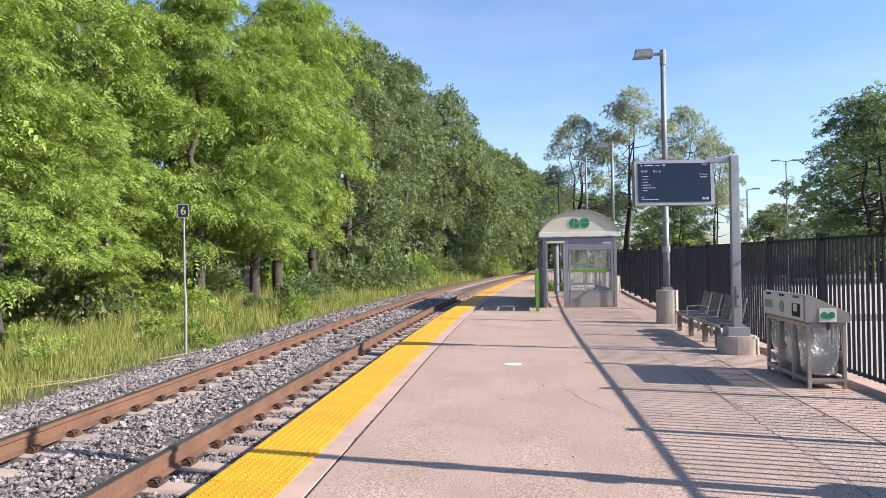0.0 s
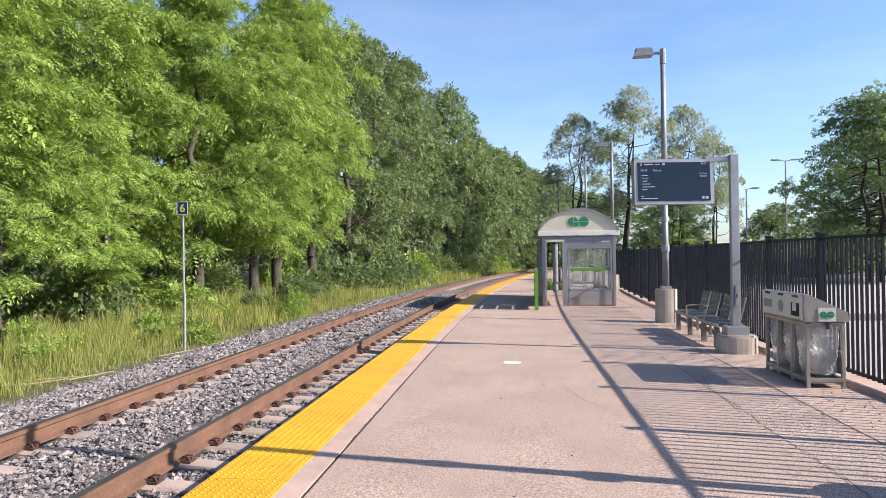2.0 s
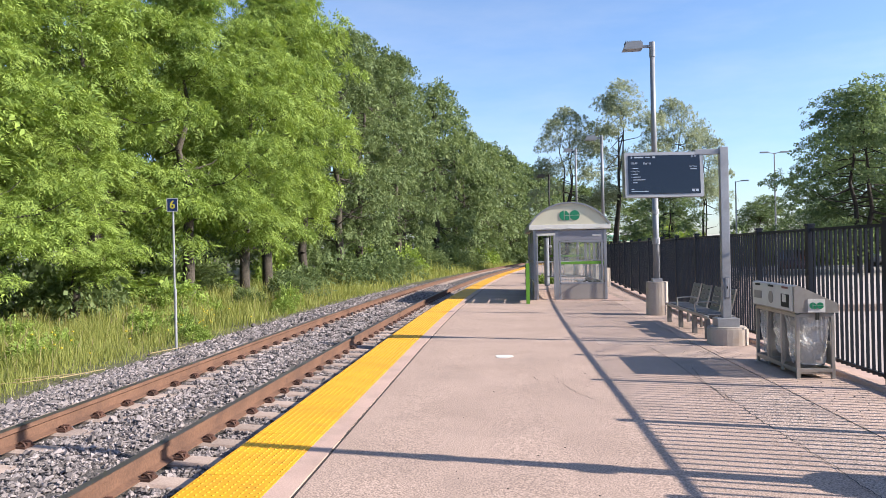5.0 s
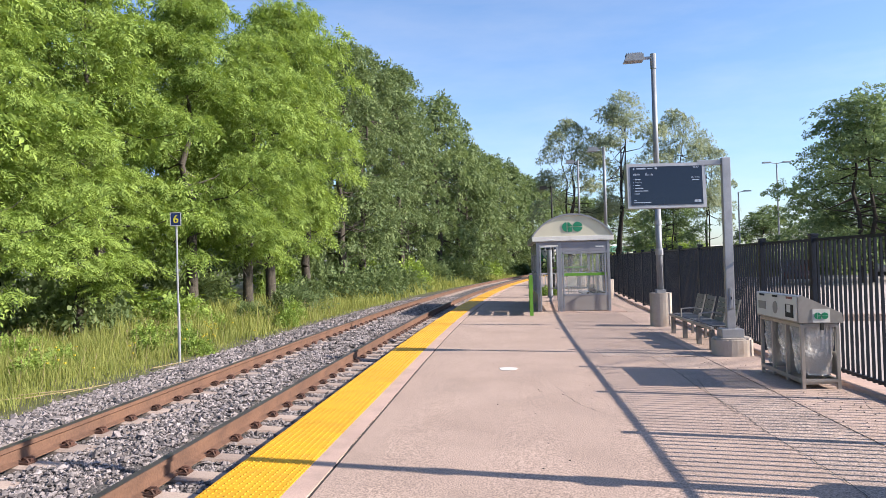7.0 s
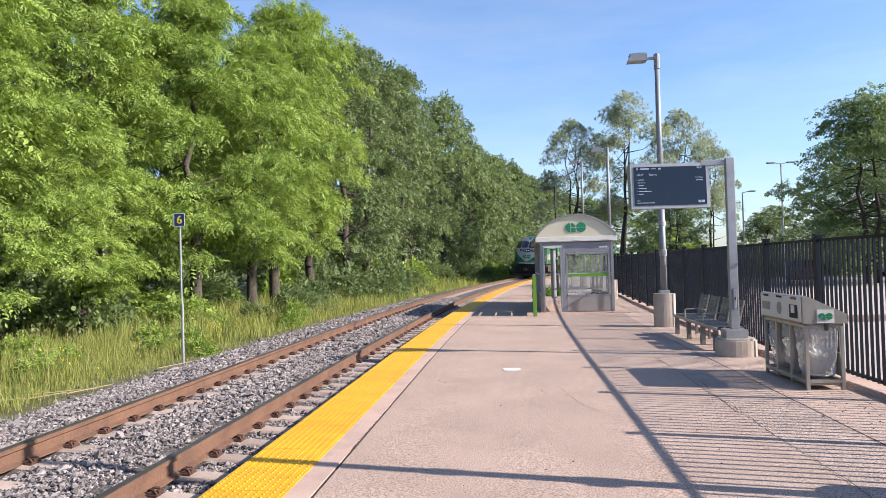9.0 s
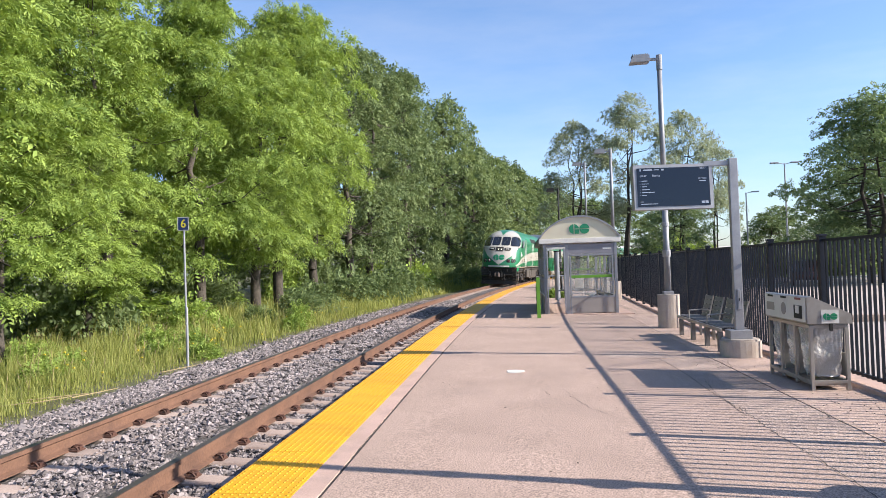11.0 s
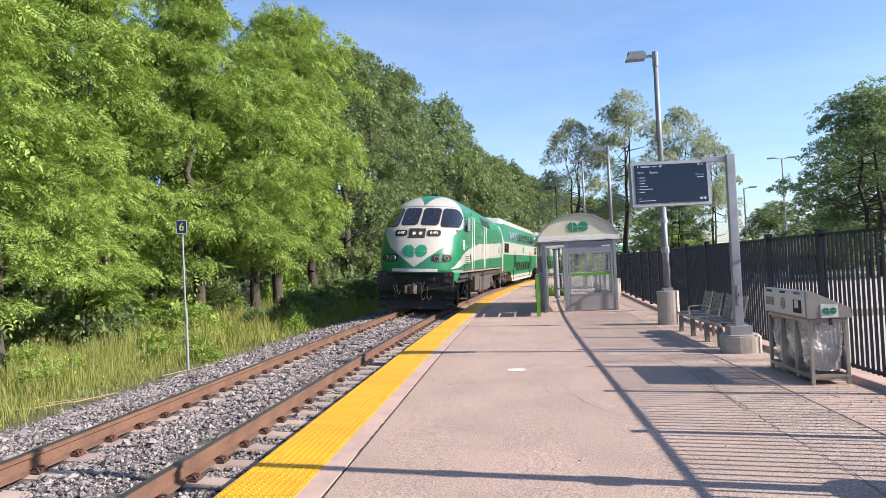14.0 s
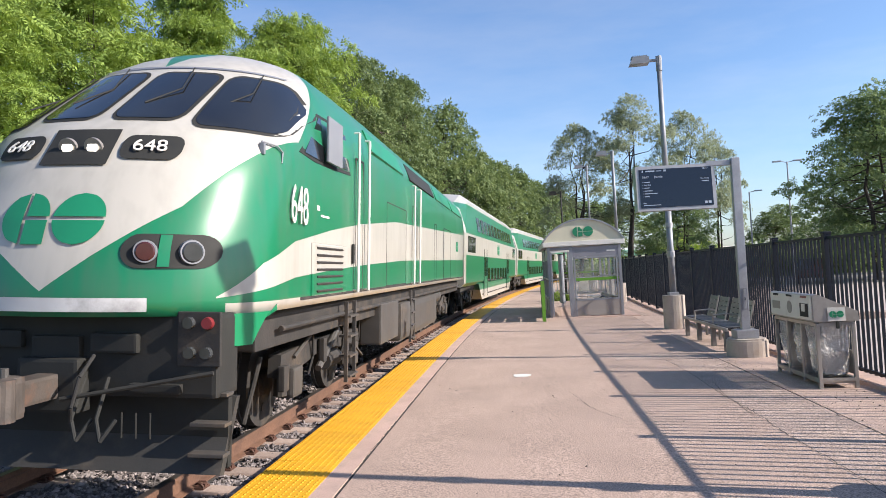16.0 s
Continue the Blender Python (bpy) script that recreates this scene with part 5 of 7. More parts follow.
def engine_shell(length):
    zs = sorted(set(list(np.linspace(1.42, 2.9, 13)) + list(np.linspace(2.9, 4.2, 16)[1:]) + [4.27, 4.33, 4.38, 4.42, 4.46, ENGINE_TOP]))
    us = [math.sin(a) for a in np.linspace(math.pi / 2, -math.pi / 2, 49)]
    back = [length, 18, 15, 12, 9, 7.5, 6.5]
    bm = bmesh.new()
    rows = []
    for z in zs:
        w, wb = max(0.05, cab_half(z)), max(0.05, engine_half(z))
        row = [(wb, y, z) for y in back] + [(w + (wb - w) * 0.6, 4.6, z)] + [(u * w, nose_y(u * w, z), z) for u in us] + [(-w - (wb - w) * 0.6, 4.6, z)] + [(-wb, y, z) for y in back[::-1]]
        row = [(x, max(y, 0), z) for x, y, z in row]
        rows.append([bm.verts.new(p) for p in row])
    for p, q in zip(rows, rows[1:]):
        for i in range(len(p) - 1):
            bm.faces.new((p[i], p[i + 1], q[i + 1], q[i]))
    bm.faces.new([r[0] for r in rows] + [r[-1] for r in rows[::-1]])
    bm.faces.new([v for v in rows[-1]])
    bm.faces.new([v for v in rows[0]][::-1])
    bmesh.ops.recalc_face_normals(bm, faces=bm.faces[:])
    return bm


def on_nose(z0, z1, left, right, out, rows=10, cols=10, round_off=0.0, bm=None):
    """A patch that lies on the nose between two heights; left and right give x at a height."""
    bm = bm or bmesh.new()
    grid = []
    for i in range(rows + 1):
        f = i / rows
        if round_off:
            f = (1 - math.cos(math.pi * f)) / 2
        z = z0 + (z1 - z0) * f
        l, r = left(z), right(z)
        if round_off:
            d = min(z - z0, z1 - z)
            cut = round_off - math.sqrt(max(0.0, round_off ** 2 - max(0.0, round_off - d) ** 2))
            l, r = l + cut, r - cut
        grid.append([(l + (r - l) * j / cols, z) for j in range(cols + 1)])
    V = [[bm.verts.new((x, nose_y(x, z) - out, z + out * 0.5)) for x, z in row] for row in grid]
    for p, q in zip(V, V[1:]):
        for j in range(cols):
            bm.faces.new((p[j], p[j + 1], q[j + 1], q[j]))
    return bm


def nose_disc(cx, cz, r, out, a=1.0, lo=-1.0, hi=1.0, xl=-1.0, xr=1.0, bm=None):
    """Part of a disc on the nose, cut at shares of its radius."""
    def ext(z):
        return math.sqrt(max(0.0, r * r - (z - cz) ** 2))
    return on_nose(cz + lo * r, cz + hi * r, lambda z: cx + max(-ext(z), xl * r) * a, lambda z: cx + min(ext(z), xr * r) * a, out, 12, 8, bm=bm)


def wheelset(parent, y, r=0.51):
    bm = bmesh.new()
    for k in (-1, 1):
        tube(bm, (k * 0.69, 0, 0), (k * 0.80, 0, 0), r, n=28)
        tube(bm, (k * 0.66, 0, 0), (k * 0.70, 0, 0), r + 0.03, n=28)
        tube(bm, (k * 0.80, 0, 0), (k * 0.86, 0, 0), 0.16, n=14)
        for i in range(5):
            a = i * 2 * math.pi / 5
            tube(bm, (k * 0.80, 0.30 * math.cos(a), 0.30 * math.sin(a)), (k * 0.81, 0.30 * math.cos(a), 0.30 * math.sin(a)), 0.05, n=8)
    tube(bm, (-0.7, 0, 0), (0.7, 0, 0), 0.09, n=12)
    ob = part("wheelset", bm, M["grime"], parent, "steel wheels on an axle")
    ob.location = (0, y, r)
    return ob


def truck(parent, y, gap=2.8, wide=1.08):
    tr = part("truck_frame", boxm((0, y, 0.78), (2.0, gap * 0.75, 0.22), 0.03), M["grime"], parent, "dirty dark bogie frame")
    for k in (-1, 1):
        bm = prism([(y - gap / 2 - 0.45, 0.62), (y - gap / 2 - 0.4, 0.86), (y - 0.5, 0.92), (y + 0.5, 0.92), (y + gap / 2 + 0.4, 0.86), (y + gap / 2 + 0.45, 0.62), (y + gap / 2 + 0.2, 0.58), (y + 0.5, 0.72), (y - 0.5, 0.72), (y - gap / 2 - 0.2, 0.58)], "x", k * wide - 0.07, k * wide + 0.07)
        part("side_frame", bm, M["grime"], tr)
        for v in (-gap / 2, gap / 2):
            part("axle_box", boxm((k * (wide + 0.03), y + v, 0.52), (0.22, 0.34, 0.34), 0.04), M["tank"], tr)
            for d in (-0.28, 0.28):
                part("spring", tubem((k * (wide + 0.02), y + v + d, 0.40), (k * (wide + 0.02), y + v + d, 0.68), 0.075, n=10), M["grime"], tr)
        part("damper", tubem((k * (wide + 0.12), y - 0.55, 0.55), (k * (wide + 0.12), y + 0.35, 0.98), 0.045, n=8), M["tank"], tr)
        part("brake_cylinder", tubem((k * (wide + 0.09), y - 0.25, 0.6), (k * (wide + 0.09), y + 0.35, 0.6), 0.11, n=12), M["grime"], tr)
        part("sand_pipe", tubem((k * 0.82, y - gap / 2 - 0.62, 0.15), (k * 0.95, y - gap / 2 - 0.5, 0.85), 0.03, n=8), M["grime"], tr)
        rig = random.Random(int(y * 10) + k)
        for i in range(9):
            v = y - gap / 2 - 0.5 + (gap + 1.0) * (i + rig.random()) / 9
            u = k * (wide + rig.uniform(0.05, 0.16))
            z = rig.uniform(0.55, 1.05)
            if i % 3 == 0:
                part("bracket", boxm((u, v, z), (0.08, rig.uniform(0.10, 0.26), rig.uniform(0.14, 0.34)), 0.02), M["grime"], tr)
            elif i % 3 == 1:
                part("brake_rod", tubem((u, v - 0.3, z), (u, v + 0.3, z - rig.uniform(-0.2, 0.3)), 0.022, n=6), M["tank"], tr)
            else:
                bm = bmesh.new()
                pts = [(u, v, 1.25), (u + k * 0.03, v + 0.08, 1.0), (u, v + 0.18, 0.72), (u - k * 0.05, v + 0.14, 0.5)]
                for p, q in zip(pts, pts[1:]):
                    tube(bm, p, q, 0.020, n=6)
                part("brake_hose", bm, M["rubber"], tr)
    return tr


TRAIN_PAINT = {"engine": livery("engine_paint", "engine"), "coach": livery("coach_paint", "coach")}
ENGINE_L, COACH_L, GAP = 20.7, 25.6, 0.55
SPIN = []     # wheelsets and their radius


def engine():
    t = tagged(new("locomotive"), "green and white diesel locomotive with a rounded nose, headlights on", "locomotive", "train")
    part("body", engine_shell(ENGINE_L), TRAIN_PAINT["engine"], t, "glossy green and white painted body", smooth=True)
    G, B = M["cab_glass"], M["black"]

    def slope(z0, x0, z1, x1):
        return lambda z: x0 + (x1 - x0) * (z - z0) / (z1 - z0)
    panes = []
    for k in (-1, 1):
        inner = (slope(3.16, 0.075, 3.82, 0.055), slope(3.16, 0.67, 3.82, 0.665))
        outer = (slope(3.09, 0.80, 3.80, 0.75), lambda z: min(1.43 if z < 3.5 else 1.43 - 0.75 * (z - 3.5), 0.985 * cab_half(z)))
        for (l, r), zl in ((inner, 3.16), (outer, 3.10)):
            if k < 0:
                l, r = (lambda z, r=r: -r(z)), (lambda z, l=l: -l(z))
            fr = part("window_frame", on_nose(zl - 0.03, 3.84, lambda z, l=l: l(z) - 0.03, lambda z, r=r: r(z) + 0.03, 0.006, 14, 10, 0.12), B, t, smooth=True)
            part("windshield", on_nose(zl, 3.81, l, r, 0.012, 14, 10, 0.10), G, fr, "dark tinted windshield pane", smooth=True)
            panes.append((l, r))
            mid = (l(3.81) + r(3.81)) / 2
            bm = tubem((mid, nose_y(mid, 3.87) - 0.03, 3.89), (mid + 0.10, nose_y(mid, 3.56) - 0.04, 3.56), 0.007, n=6)
            tube(bm, (mid + 0.10, nose_y(mid, 3.56) - 0.04, 3.56), (mid - 0.12, nose_y(mid, 3.36) - 0.045, 3.36), 0.008, n=6)
            part("wiper", bm, B, fr)
    # roof brow line with rivets
    bm = on_nose(3.895, 3.92, lambda z: -1.12, lambda z: 1.12, 0.012, 1, 24)
    part("brow_strip", bm, M["frame_grey"], t)
    # number boards and headlight box
    for k in (-1, 1):
        cx = k * 0.60
        nb = part("number_board", on_nose(2.725, 2.955, lambda z: cx - 0.24, lambda z: cx + 0.24, 0.016, 8, 6, 0.085), B, t, smooth=True)
        yb = nose_y(cx, 2.84)
        tilt = math.degrees(math.atan2(nose_y(cx, 2.91) - nose_y(cx, 2.77), 0.14))
        turn = math.degrees(math.atan2(nose_y(cx + 0.05, 2.84) - nose_y(cx - 0.05, 2.84), 0.10))
        writing("number", "648", 0.195, pose(cx, yb - 0.034, 2.855, 0, 0, turn) @ pose(0, 0, 0, 90 - tilt, 0, 0), M["white"], nb, depth=0.004)
    hb = part("headlight_box", on_nose(2.665, 3.01, lambda z: -0.30, lambda z: 0.30, 0.014, 6, 8), B, t)
    for cx in (-0.10, 0.13):
        y = nose_y(cx, 2.83)
        rim = part("lamp_rim", tubem((cx, y - 0.035, 2.83), (cx, y - 0.005, 2.84), 0.082, n=20), M["steel"], hb)
        part("headlight", tubem((cx, y - 0.045, 2.83), (cx, y - 0.034, 2.83), 0.050, n=20), M["headlamp"], rim, "small lit headlight")
    # emblem
    gr = M["brand_green"]
    r = 0.215
    em = part("emblem", nose_disc(-0.235, 2.20, r, 0.010, xr=-0.09), gr, t, "green round emblem", smooth=True)
    part("emblem_piece", on_nose(2.20 - r, 2.185, lambda z: -0.225, lambda z: -0.03, 0.010, 4, 4), gr, em)
    part("emblem_piece", nose_disc(-0.235, 2.20, r, 0.010, lo=0.07, xl=0.05), gr, em, smooth=True)
    part("emblem_piece", nose_disc(0.225, 2.20, r, 0.010, lo=0.07), gr, em, smooth=True)
    part("emblem_piece", nose_disc(0.225, 2.20, r, 0.010, hi=-0.07), gr, em, smooth=True)
    # ditch and marker lights in dark oval housings
    for k in (-1, 1):
        c0 = k * 0.93
        hs = part("light_housing", on_nose(1.80, 2.08, lambda z: c0 - 0.33, lambda z: c0 + 0.33, 0.012, 10, 10, 0.135), B, t, "dark oval light housing", smooth=True)
        for cx, mt, rr in ((k * 0.77, M["lamp_glass"], 0.095), (k * 1.07, M["lamp_glass"], 0.105)):
            y = nose_y(cx, 1.94)
            nrm = Vector((nose_y(cx + 0.02, 1.94) - nose_y(cx - 0.02, 1.94), -0.04, 0)).normalized()
            c = Vector((cx, y, 1.94))
            rim = part("lamp_rim", tubem(c + nrm * 0.005, c + nrm * 0.045, rr, rr * 0.94, 24), M["frame_grey"], hs)
            part("lamp_lens", tubem(c + nrm * 0.045, c + nrm * 0.055, rr * 0.82, rr * 0.7, 24), M["dark_red"] if (abs(cx) < 0.9 and k > 0) else mt, rim)
        part("pillar", on_nose(1.81, 2.07, lambda z: c0 - 0.045 - 0.02 * k, lambda z: c0 + 0.035 - 0.02 * k, 0.020, 6, 3), TRAIN_PAINT["engine"], hs)
    # front bumper strip
    part("front_strip", on_nose(1.45, 1.56, lambda z: -0.82, lambda z: 0.82, 0.022, 2, 24), M["scuffed"], t, "scuffed pale metal strip", smooth=True)
    # black front below the body
    fr = part("front_plate", boxm((0, 0.50, 1.10), (2.7, 0.44, 0.68), 0.04), M["black"], t, "black lower front")
    for k in (-1, 1):
        part("marker_panel", boxm((k * 1.20, 0.29, 1.24), (0.36, 0.04, 0.44), 0.01), M["grime"], fr)
        for u, z, mt in ((0.08, 1.37, M["red"]), (-0.08, 1.37, M["lamp_glass"]), (0.07, 1.13, M["lamp_glass"]), (-0.07, 1.13, M["lamp_glass"])):
            part("marker_light", tubem((k * 1.20 + u, 0.27, z), (k * 1.20 + u, 0.23, z), 0.052, 0.045, 14), mt, fr)
    pl = bmesh.new()
    prof = [(0.18, 0.12), (0.10, 0.14), (0.42, 0.72), (0.50, 0.72)]
    prism([(y, z) for y, z in prof], "x", -1.36, 1.36, pl)
    for v in pl.verts:
        v.co.y += 0.25 * (abs(v.co.x) / 1.36) ** 2
    part("pilot", pl, M["plough"], t, "black wedge-shaped pilot plough")
    part("pilot_wing", prism([(-1.36, 0.50), (-1.36, 0.58), (1.36, 0.58), (1.36, 0.50)], "z", 0.16, 0.74), M["black"], t)
    bm = boxm((0, -0.05, 0.86), (0.20, 0.70, 0.20), 0.03)
    box(bm, (0, -0.42, 0.86), (0.34, 0.16, 0.32), 0.05)
    box(bm, (-0.16, -0.60, 0.86), (0.10, 0.30, 0.26), 0.04, pose(0, 0, 0, 0, 0, 14))
    cp = part("coupler", bm, M["coupler"], t, "worn rusty grey knuckle coupler")
    bm = tubem((0.13, -0.54, 0.71), (0.13, -0.54, 1.01), 0.085, n=14)
    box(bm, (0.09, -0.64, 0.86), (0.16, 0.12, 0.26), 0.04, pose(0, 0, 0, 0, 0, -18))
    part("knuckle", bm, M["coupler"], cp)
    part("lift_pin", tubem((0.08, -0.46, 0.98), (0.08, -0.46, 1.08), 0.03, n=8), M["tank"], cp)
    part("draft_box", boxm((0, 0.22, 0.86), (0.52, 0.20, 0.44), 0.03), M["black"], t)
    for x0, x1 in ((0.25, 0.42), (0.45, 0.62), (-0.3, -0.5), (-0.5, -0.72)):
        bm = bmesh.new()
        P = [(x0, 0.25, 0.92), (x0 * 1.05, 0.05, 0.62), ((x0 + x1) / 2, 0.0, 0.46), (x1, 0.08, 0.62)]
        for p, q in zip(P, P[1:]):
            tube(bm, p, q, 0.017, n=8)
        part("air_hose", bm, M["black"], t)
    part("uncoupling_bar", tubem((0.2, 0.0, 0.78), (1.35, 0.22, 0.98), 0.018, n=8), M["black"], t)
    for u in (0.62, 0.74, 0.86):
        part("hanger", tubem((u, 0.16, 0.46), (u, 0.16, 0.66), 0.008, n=6), M["black"], t)
    for u, z, w, h in ((-0.95, 1.18, 0.34, 0.22), (-0.45, 1.22, 0.30, 0.14), (0.5, 1.20, 0.40, 0.16), (0.0, 1.12, 0.42, 0.26), (-0.9, 0.86, 0.5, 0.10), (0.85, 0.84, 0.44, 0.08)):
        part("front_box", boxm((u, 0.27, z), (w, 0.10, h), 0.02), M["black"], fr)
    for u in (-1.25, 1.25):
        for j in range(3):
            part("front_step", boxm((u, 0.38 + 0.03 * j, 0.30 + 0.24 * j), (0.30, 0.14, 0.03), 0.005), M["tank"], fr)
    for u in (-0.62, -0.72, 0.34):
        bm = bmesh.new()
        P = [(u, 0.22, 1.10), (u * 1.02, 0.02, 0.95), (u * 0.9, -0.02, 0.72), (u * 0.75, 0.05, 0.58)]
        for p, q in zip(P, P[1:]):
            tube(bm, p, q, 0.016, n=8)
        part("jumper_cable", bm, M["rubber"], fr)
    # corner skirts
    for k in (-1, 1):
        bm = bmesh.new()
        xs = np.linspace(1.30, 1.499, 9)
        rows = []
        for j, u in enumerate(xs):
            y = nose_y(u, 1.5)
            low = 1.15 if j < 6 else 1.15 + (j - 5) * 0.11
            rows.append([bm.verts.new((k * (u + d), y - d, z)) for d, z in ((0.012, 1.425), (0.012, low), (-0.03, low), (-0.03, 1.425))])
        for p, q in zip(rows, rows[1:]):
            for c in range(4):
                bm.faces.new((p[c], p[(c + 1) % 4], q[(c + 1) % 4], q[c]))
        bm.faces.new(rows[0])
        bm.faces.new(rows[-1][::-1])
        bmesh.ops.recalc_face_normals(bm, faces=bm.faces[:])
        part("corner_skirt", bm, M["train_green"], t, "green painted corner skirt")

        # cab side window, following the side's lean
        def on_side(points, out, depth=0.03):
            bm = prism(points, "x", -depth, 0.0)
            for v in bm.verts:
                v.co.x = k * (cab_half(v.co.z) + out + v.co.x)
            return bm
        sx = k * 1.497
        part("side_window_frame", on_side([(1.86, 3.0), (2.68, 3.56), (3.1, 3.58), (3.98, 3.58), (4.0, 3.02), (3.0, 2.98), (2.4, 2.97)], 0.006), B, t)
        part("side_window", on_side([(2.02, 3.02), (2.70, 3.52), (2.78, 3.52), (2.78, 3.01)], 0.014), G, t)
        part("side_window", on_side([(3.36, 3.06), (3.36, 3.53), (3.92, 3.53), (3.93, 3.07)], 0.014), G, t)
        part("sliding_window", boxm((k * 1.555, 3.02, 3.28), (0.03, 0.62, 0.52), 0.01), M["frame_grey"], t, "pale sliding window shield")
        P = [(u, nose_y(u, z) - d, z) for u, z, d in ((1.33, 2.97, 0.0), (1.34, 3.0, 0.06), (1.43, 2.98, 0.07), (1.46, 2.93, 0.06), (1.46, 2.82, 0.0))]
        bm = bmesh.new()
        for p, q in zip(P, P[1:]):
            tube(bm, (k * p[0], p[1], p[2]), (k * q[0], q[1], q[2]), 0.009, n=6)
        box(bm, (k * 1.35, nose_y(1.35, 2.93) - 0.03, 2.93), (0.05, 0.04, 0.11), 0.01)
        part("mirror_arm", bm, M["frame_grey"], t, "thin mirror arm")
        for y in (4.22, 4.85, 9.05, 9.8):
            zt = 3.62 if y < 6 else 3.45
            bm = tubem((k * 1.565, y, 1.50), (k * 1.565, y, zt), 0.020, n=8)
            tube(bm, (k * 1.495, y, 1.52), (k * 1.565, y, 1.52), 0.014, n=6)
            tube(bm, (k * 1.495, y, zt), (k * 1.565, y, zt), 0.014, n=6)
            part("handrail", bm, M["white"], t, "white grab rail")
        for y0, y1, zt in ((4.32, 4.75, 3.30), (9.15, 9.7, 3.05), (12.6, 13.0, 2.9), (6.5, 8.4, 2.9), (14.6, 16.4, 2.9)):
            for c, s in (((sx, (y0 + y1) / 2, zt), (0.012, y1 - y0, 0.018)), ((sx, (y0 + y1) / 2, 1.52), (0.012, y1 - y0, 0.018)), ((sx, y0, (zt + 1.52) / 2), (0.012, 0.018, zt - 1.52)), ((sx, y1, (zt + 1.52) / 2), (0.012, 0.018, zt - 1.52))):
                part("door_seam", boxm(c, s), M["grime"], t)
        part("door_handle", boxm((k * 1.520, 4.12, 2.0), (0.03, 0.07, 0.26), 0.01), B, t)
        lv = part("louvre_panel", boxm((k * 1.501, 3.05, 1.80), (0.03, 1.50, 0.58), 0.02), TRAIN_PAINT["engine"], t)
        for j in range(7):
            part("louvre", boxm((k * 1.517, 3.02, 1.56 + j * 0.08), (0.03, 1.10, 0.018), 0.0, pose(0, 0, 0, 0, 30 * k, 0)), M["grime"], lv)
        writing("number", "648", 0.44, pose(k * 1.525, 1.83, 2.43, 0, 0, 90 * k) @ pose(0, 0, 0, 90, 0, 0) @ Matrix.Diagonal((0.85, 1.25, 1, 1)), M["white"], t, depth=0.004)
        for j, (yy, w) in enumerate(((2.45, 0.10), (2.72, 0.34))):
            part("text_bar", boxm((k * 1.502, yy + 0.1, 2.40 + 0.08 * (1 - j)), (0.006, w, 0.025 + 0.03 * (1 - j))), M["white"], t)
        em = emblem(0.16, pose(k * 1.505, 18.3, 2.50, 0, 0, 90 * k), M["brand_green"], t)
        # roof-side grilles and mid strip
        for y0, y1, mt in ((5.4, 8.2, M["train_green"]), (9.0, 12.7, M["black"]), (13.1, 16.6, M["train_green"]), (17.0, 20.0, M["train_green"])):
            zc = 3.72
            part("roof_grille", boxm((k * (engine_half(zc) - 0.01), (y0 + y1) / 2, zc), (0.04, y1 - y0, 0.36), 0.01, pose(0, 0, 0, 0, -24 * k, 0)), mt, t, "roof-side grille")
        part("sill_strip", boxm((k * 1.500, 11.2, 1.50), (0.016, 18.5, 0.03)), M["grime"], t)
        # underframe gear
        part("fuel_tank_side", boxm((k * 1.22, 10.8, 0.80), (0.5, 5.2, 0.74), 0.14), M["tank"], t, "large dirty grey fuel tank")
        part("battery_box", boxm((k * 1.28, 7.1, 0.90), (0.36, 1.6, 0.66), 0.03), M["tank"], t, "dark equipment box")
        part("air_tank", tubem((k * 1.2, 13.1, 1.05), (k * 1.2, 15.0, 1.05), 0.19, n=16), M["tank"], t)
        for y in (4.25, 9.45):
            for u in (-0.22, 0.22):
                part("step_stile", boxm((k * 1.46, y + u, 0.85), (0.05, 0.04, 1.05), 0.006), M["tank"], t)
            for j in range(4):
                part("step", boxm((k * 1.44, y, 0.40 + j * 0.26), (0.16, 0.44, 0.03), 0.004), M["tank"], t)
        bm = bmesh.new()
        tube(bm, (k * 1.42, 1.6, 1.22), (k * 1.42, 19.6, 1.22), 0.03, n=8)
        part("pipe_run", bm, M["grime"], t)
    part("underframe", boxm((0, 10.6, 1.20), (2.7, 19.0, 0.32), 0.02), M["grime"], t)
    part("fuel_tank", boxm((0, 10.8, 0.80), (2.2, 5.2, 0.70), 0.10), M["tank"], t)
    part("antenna", boxm((0.05, 3.9, 4.51), (0.26, 0.2, 0.05), 0.015), M["black"], t)
    for y in (4.2, 16.6):
        truck(t, y)
        for v in (-1.4, 1.4):
            SPIN.append((wheelset(t, y + v), 0.51))
    return t


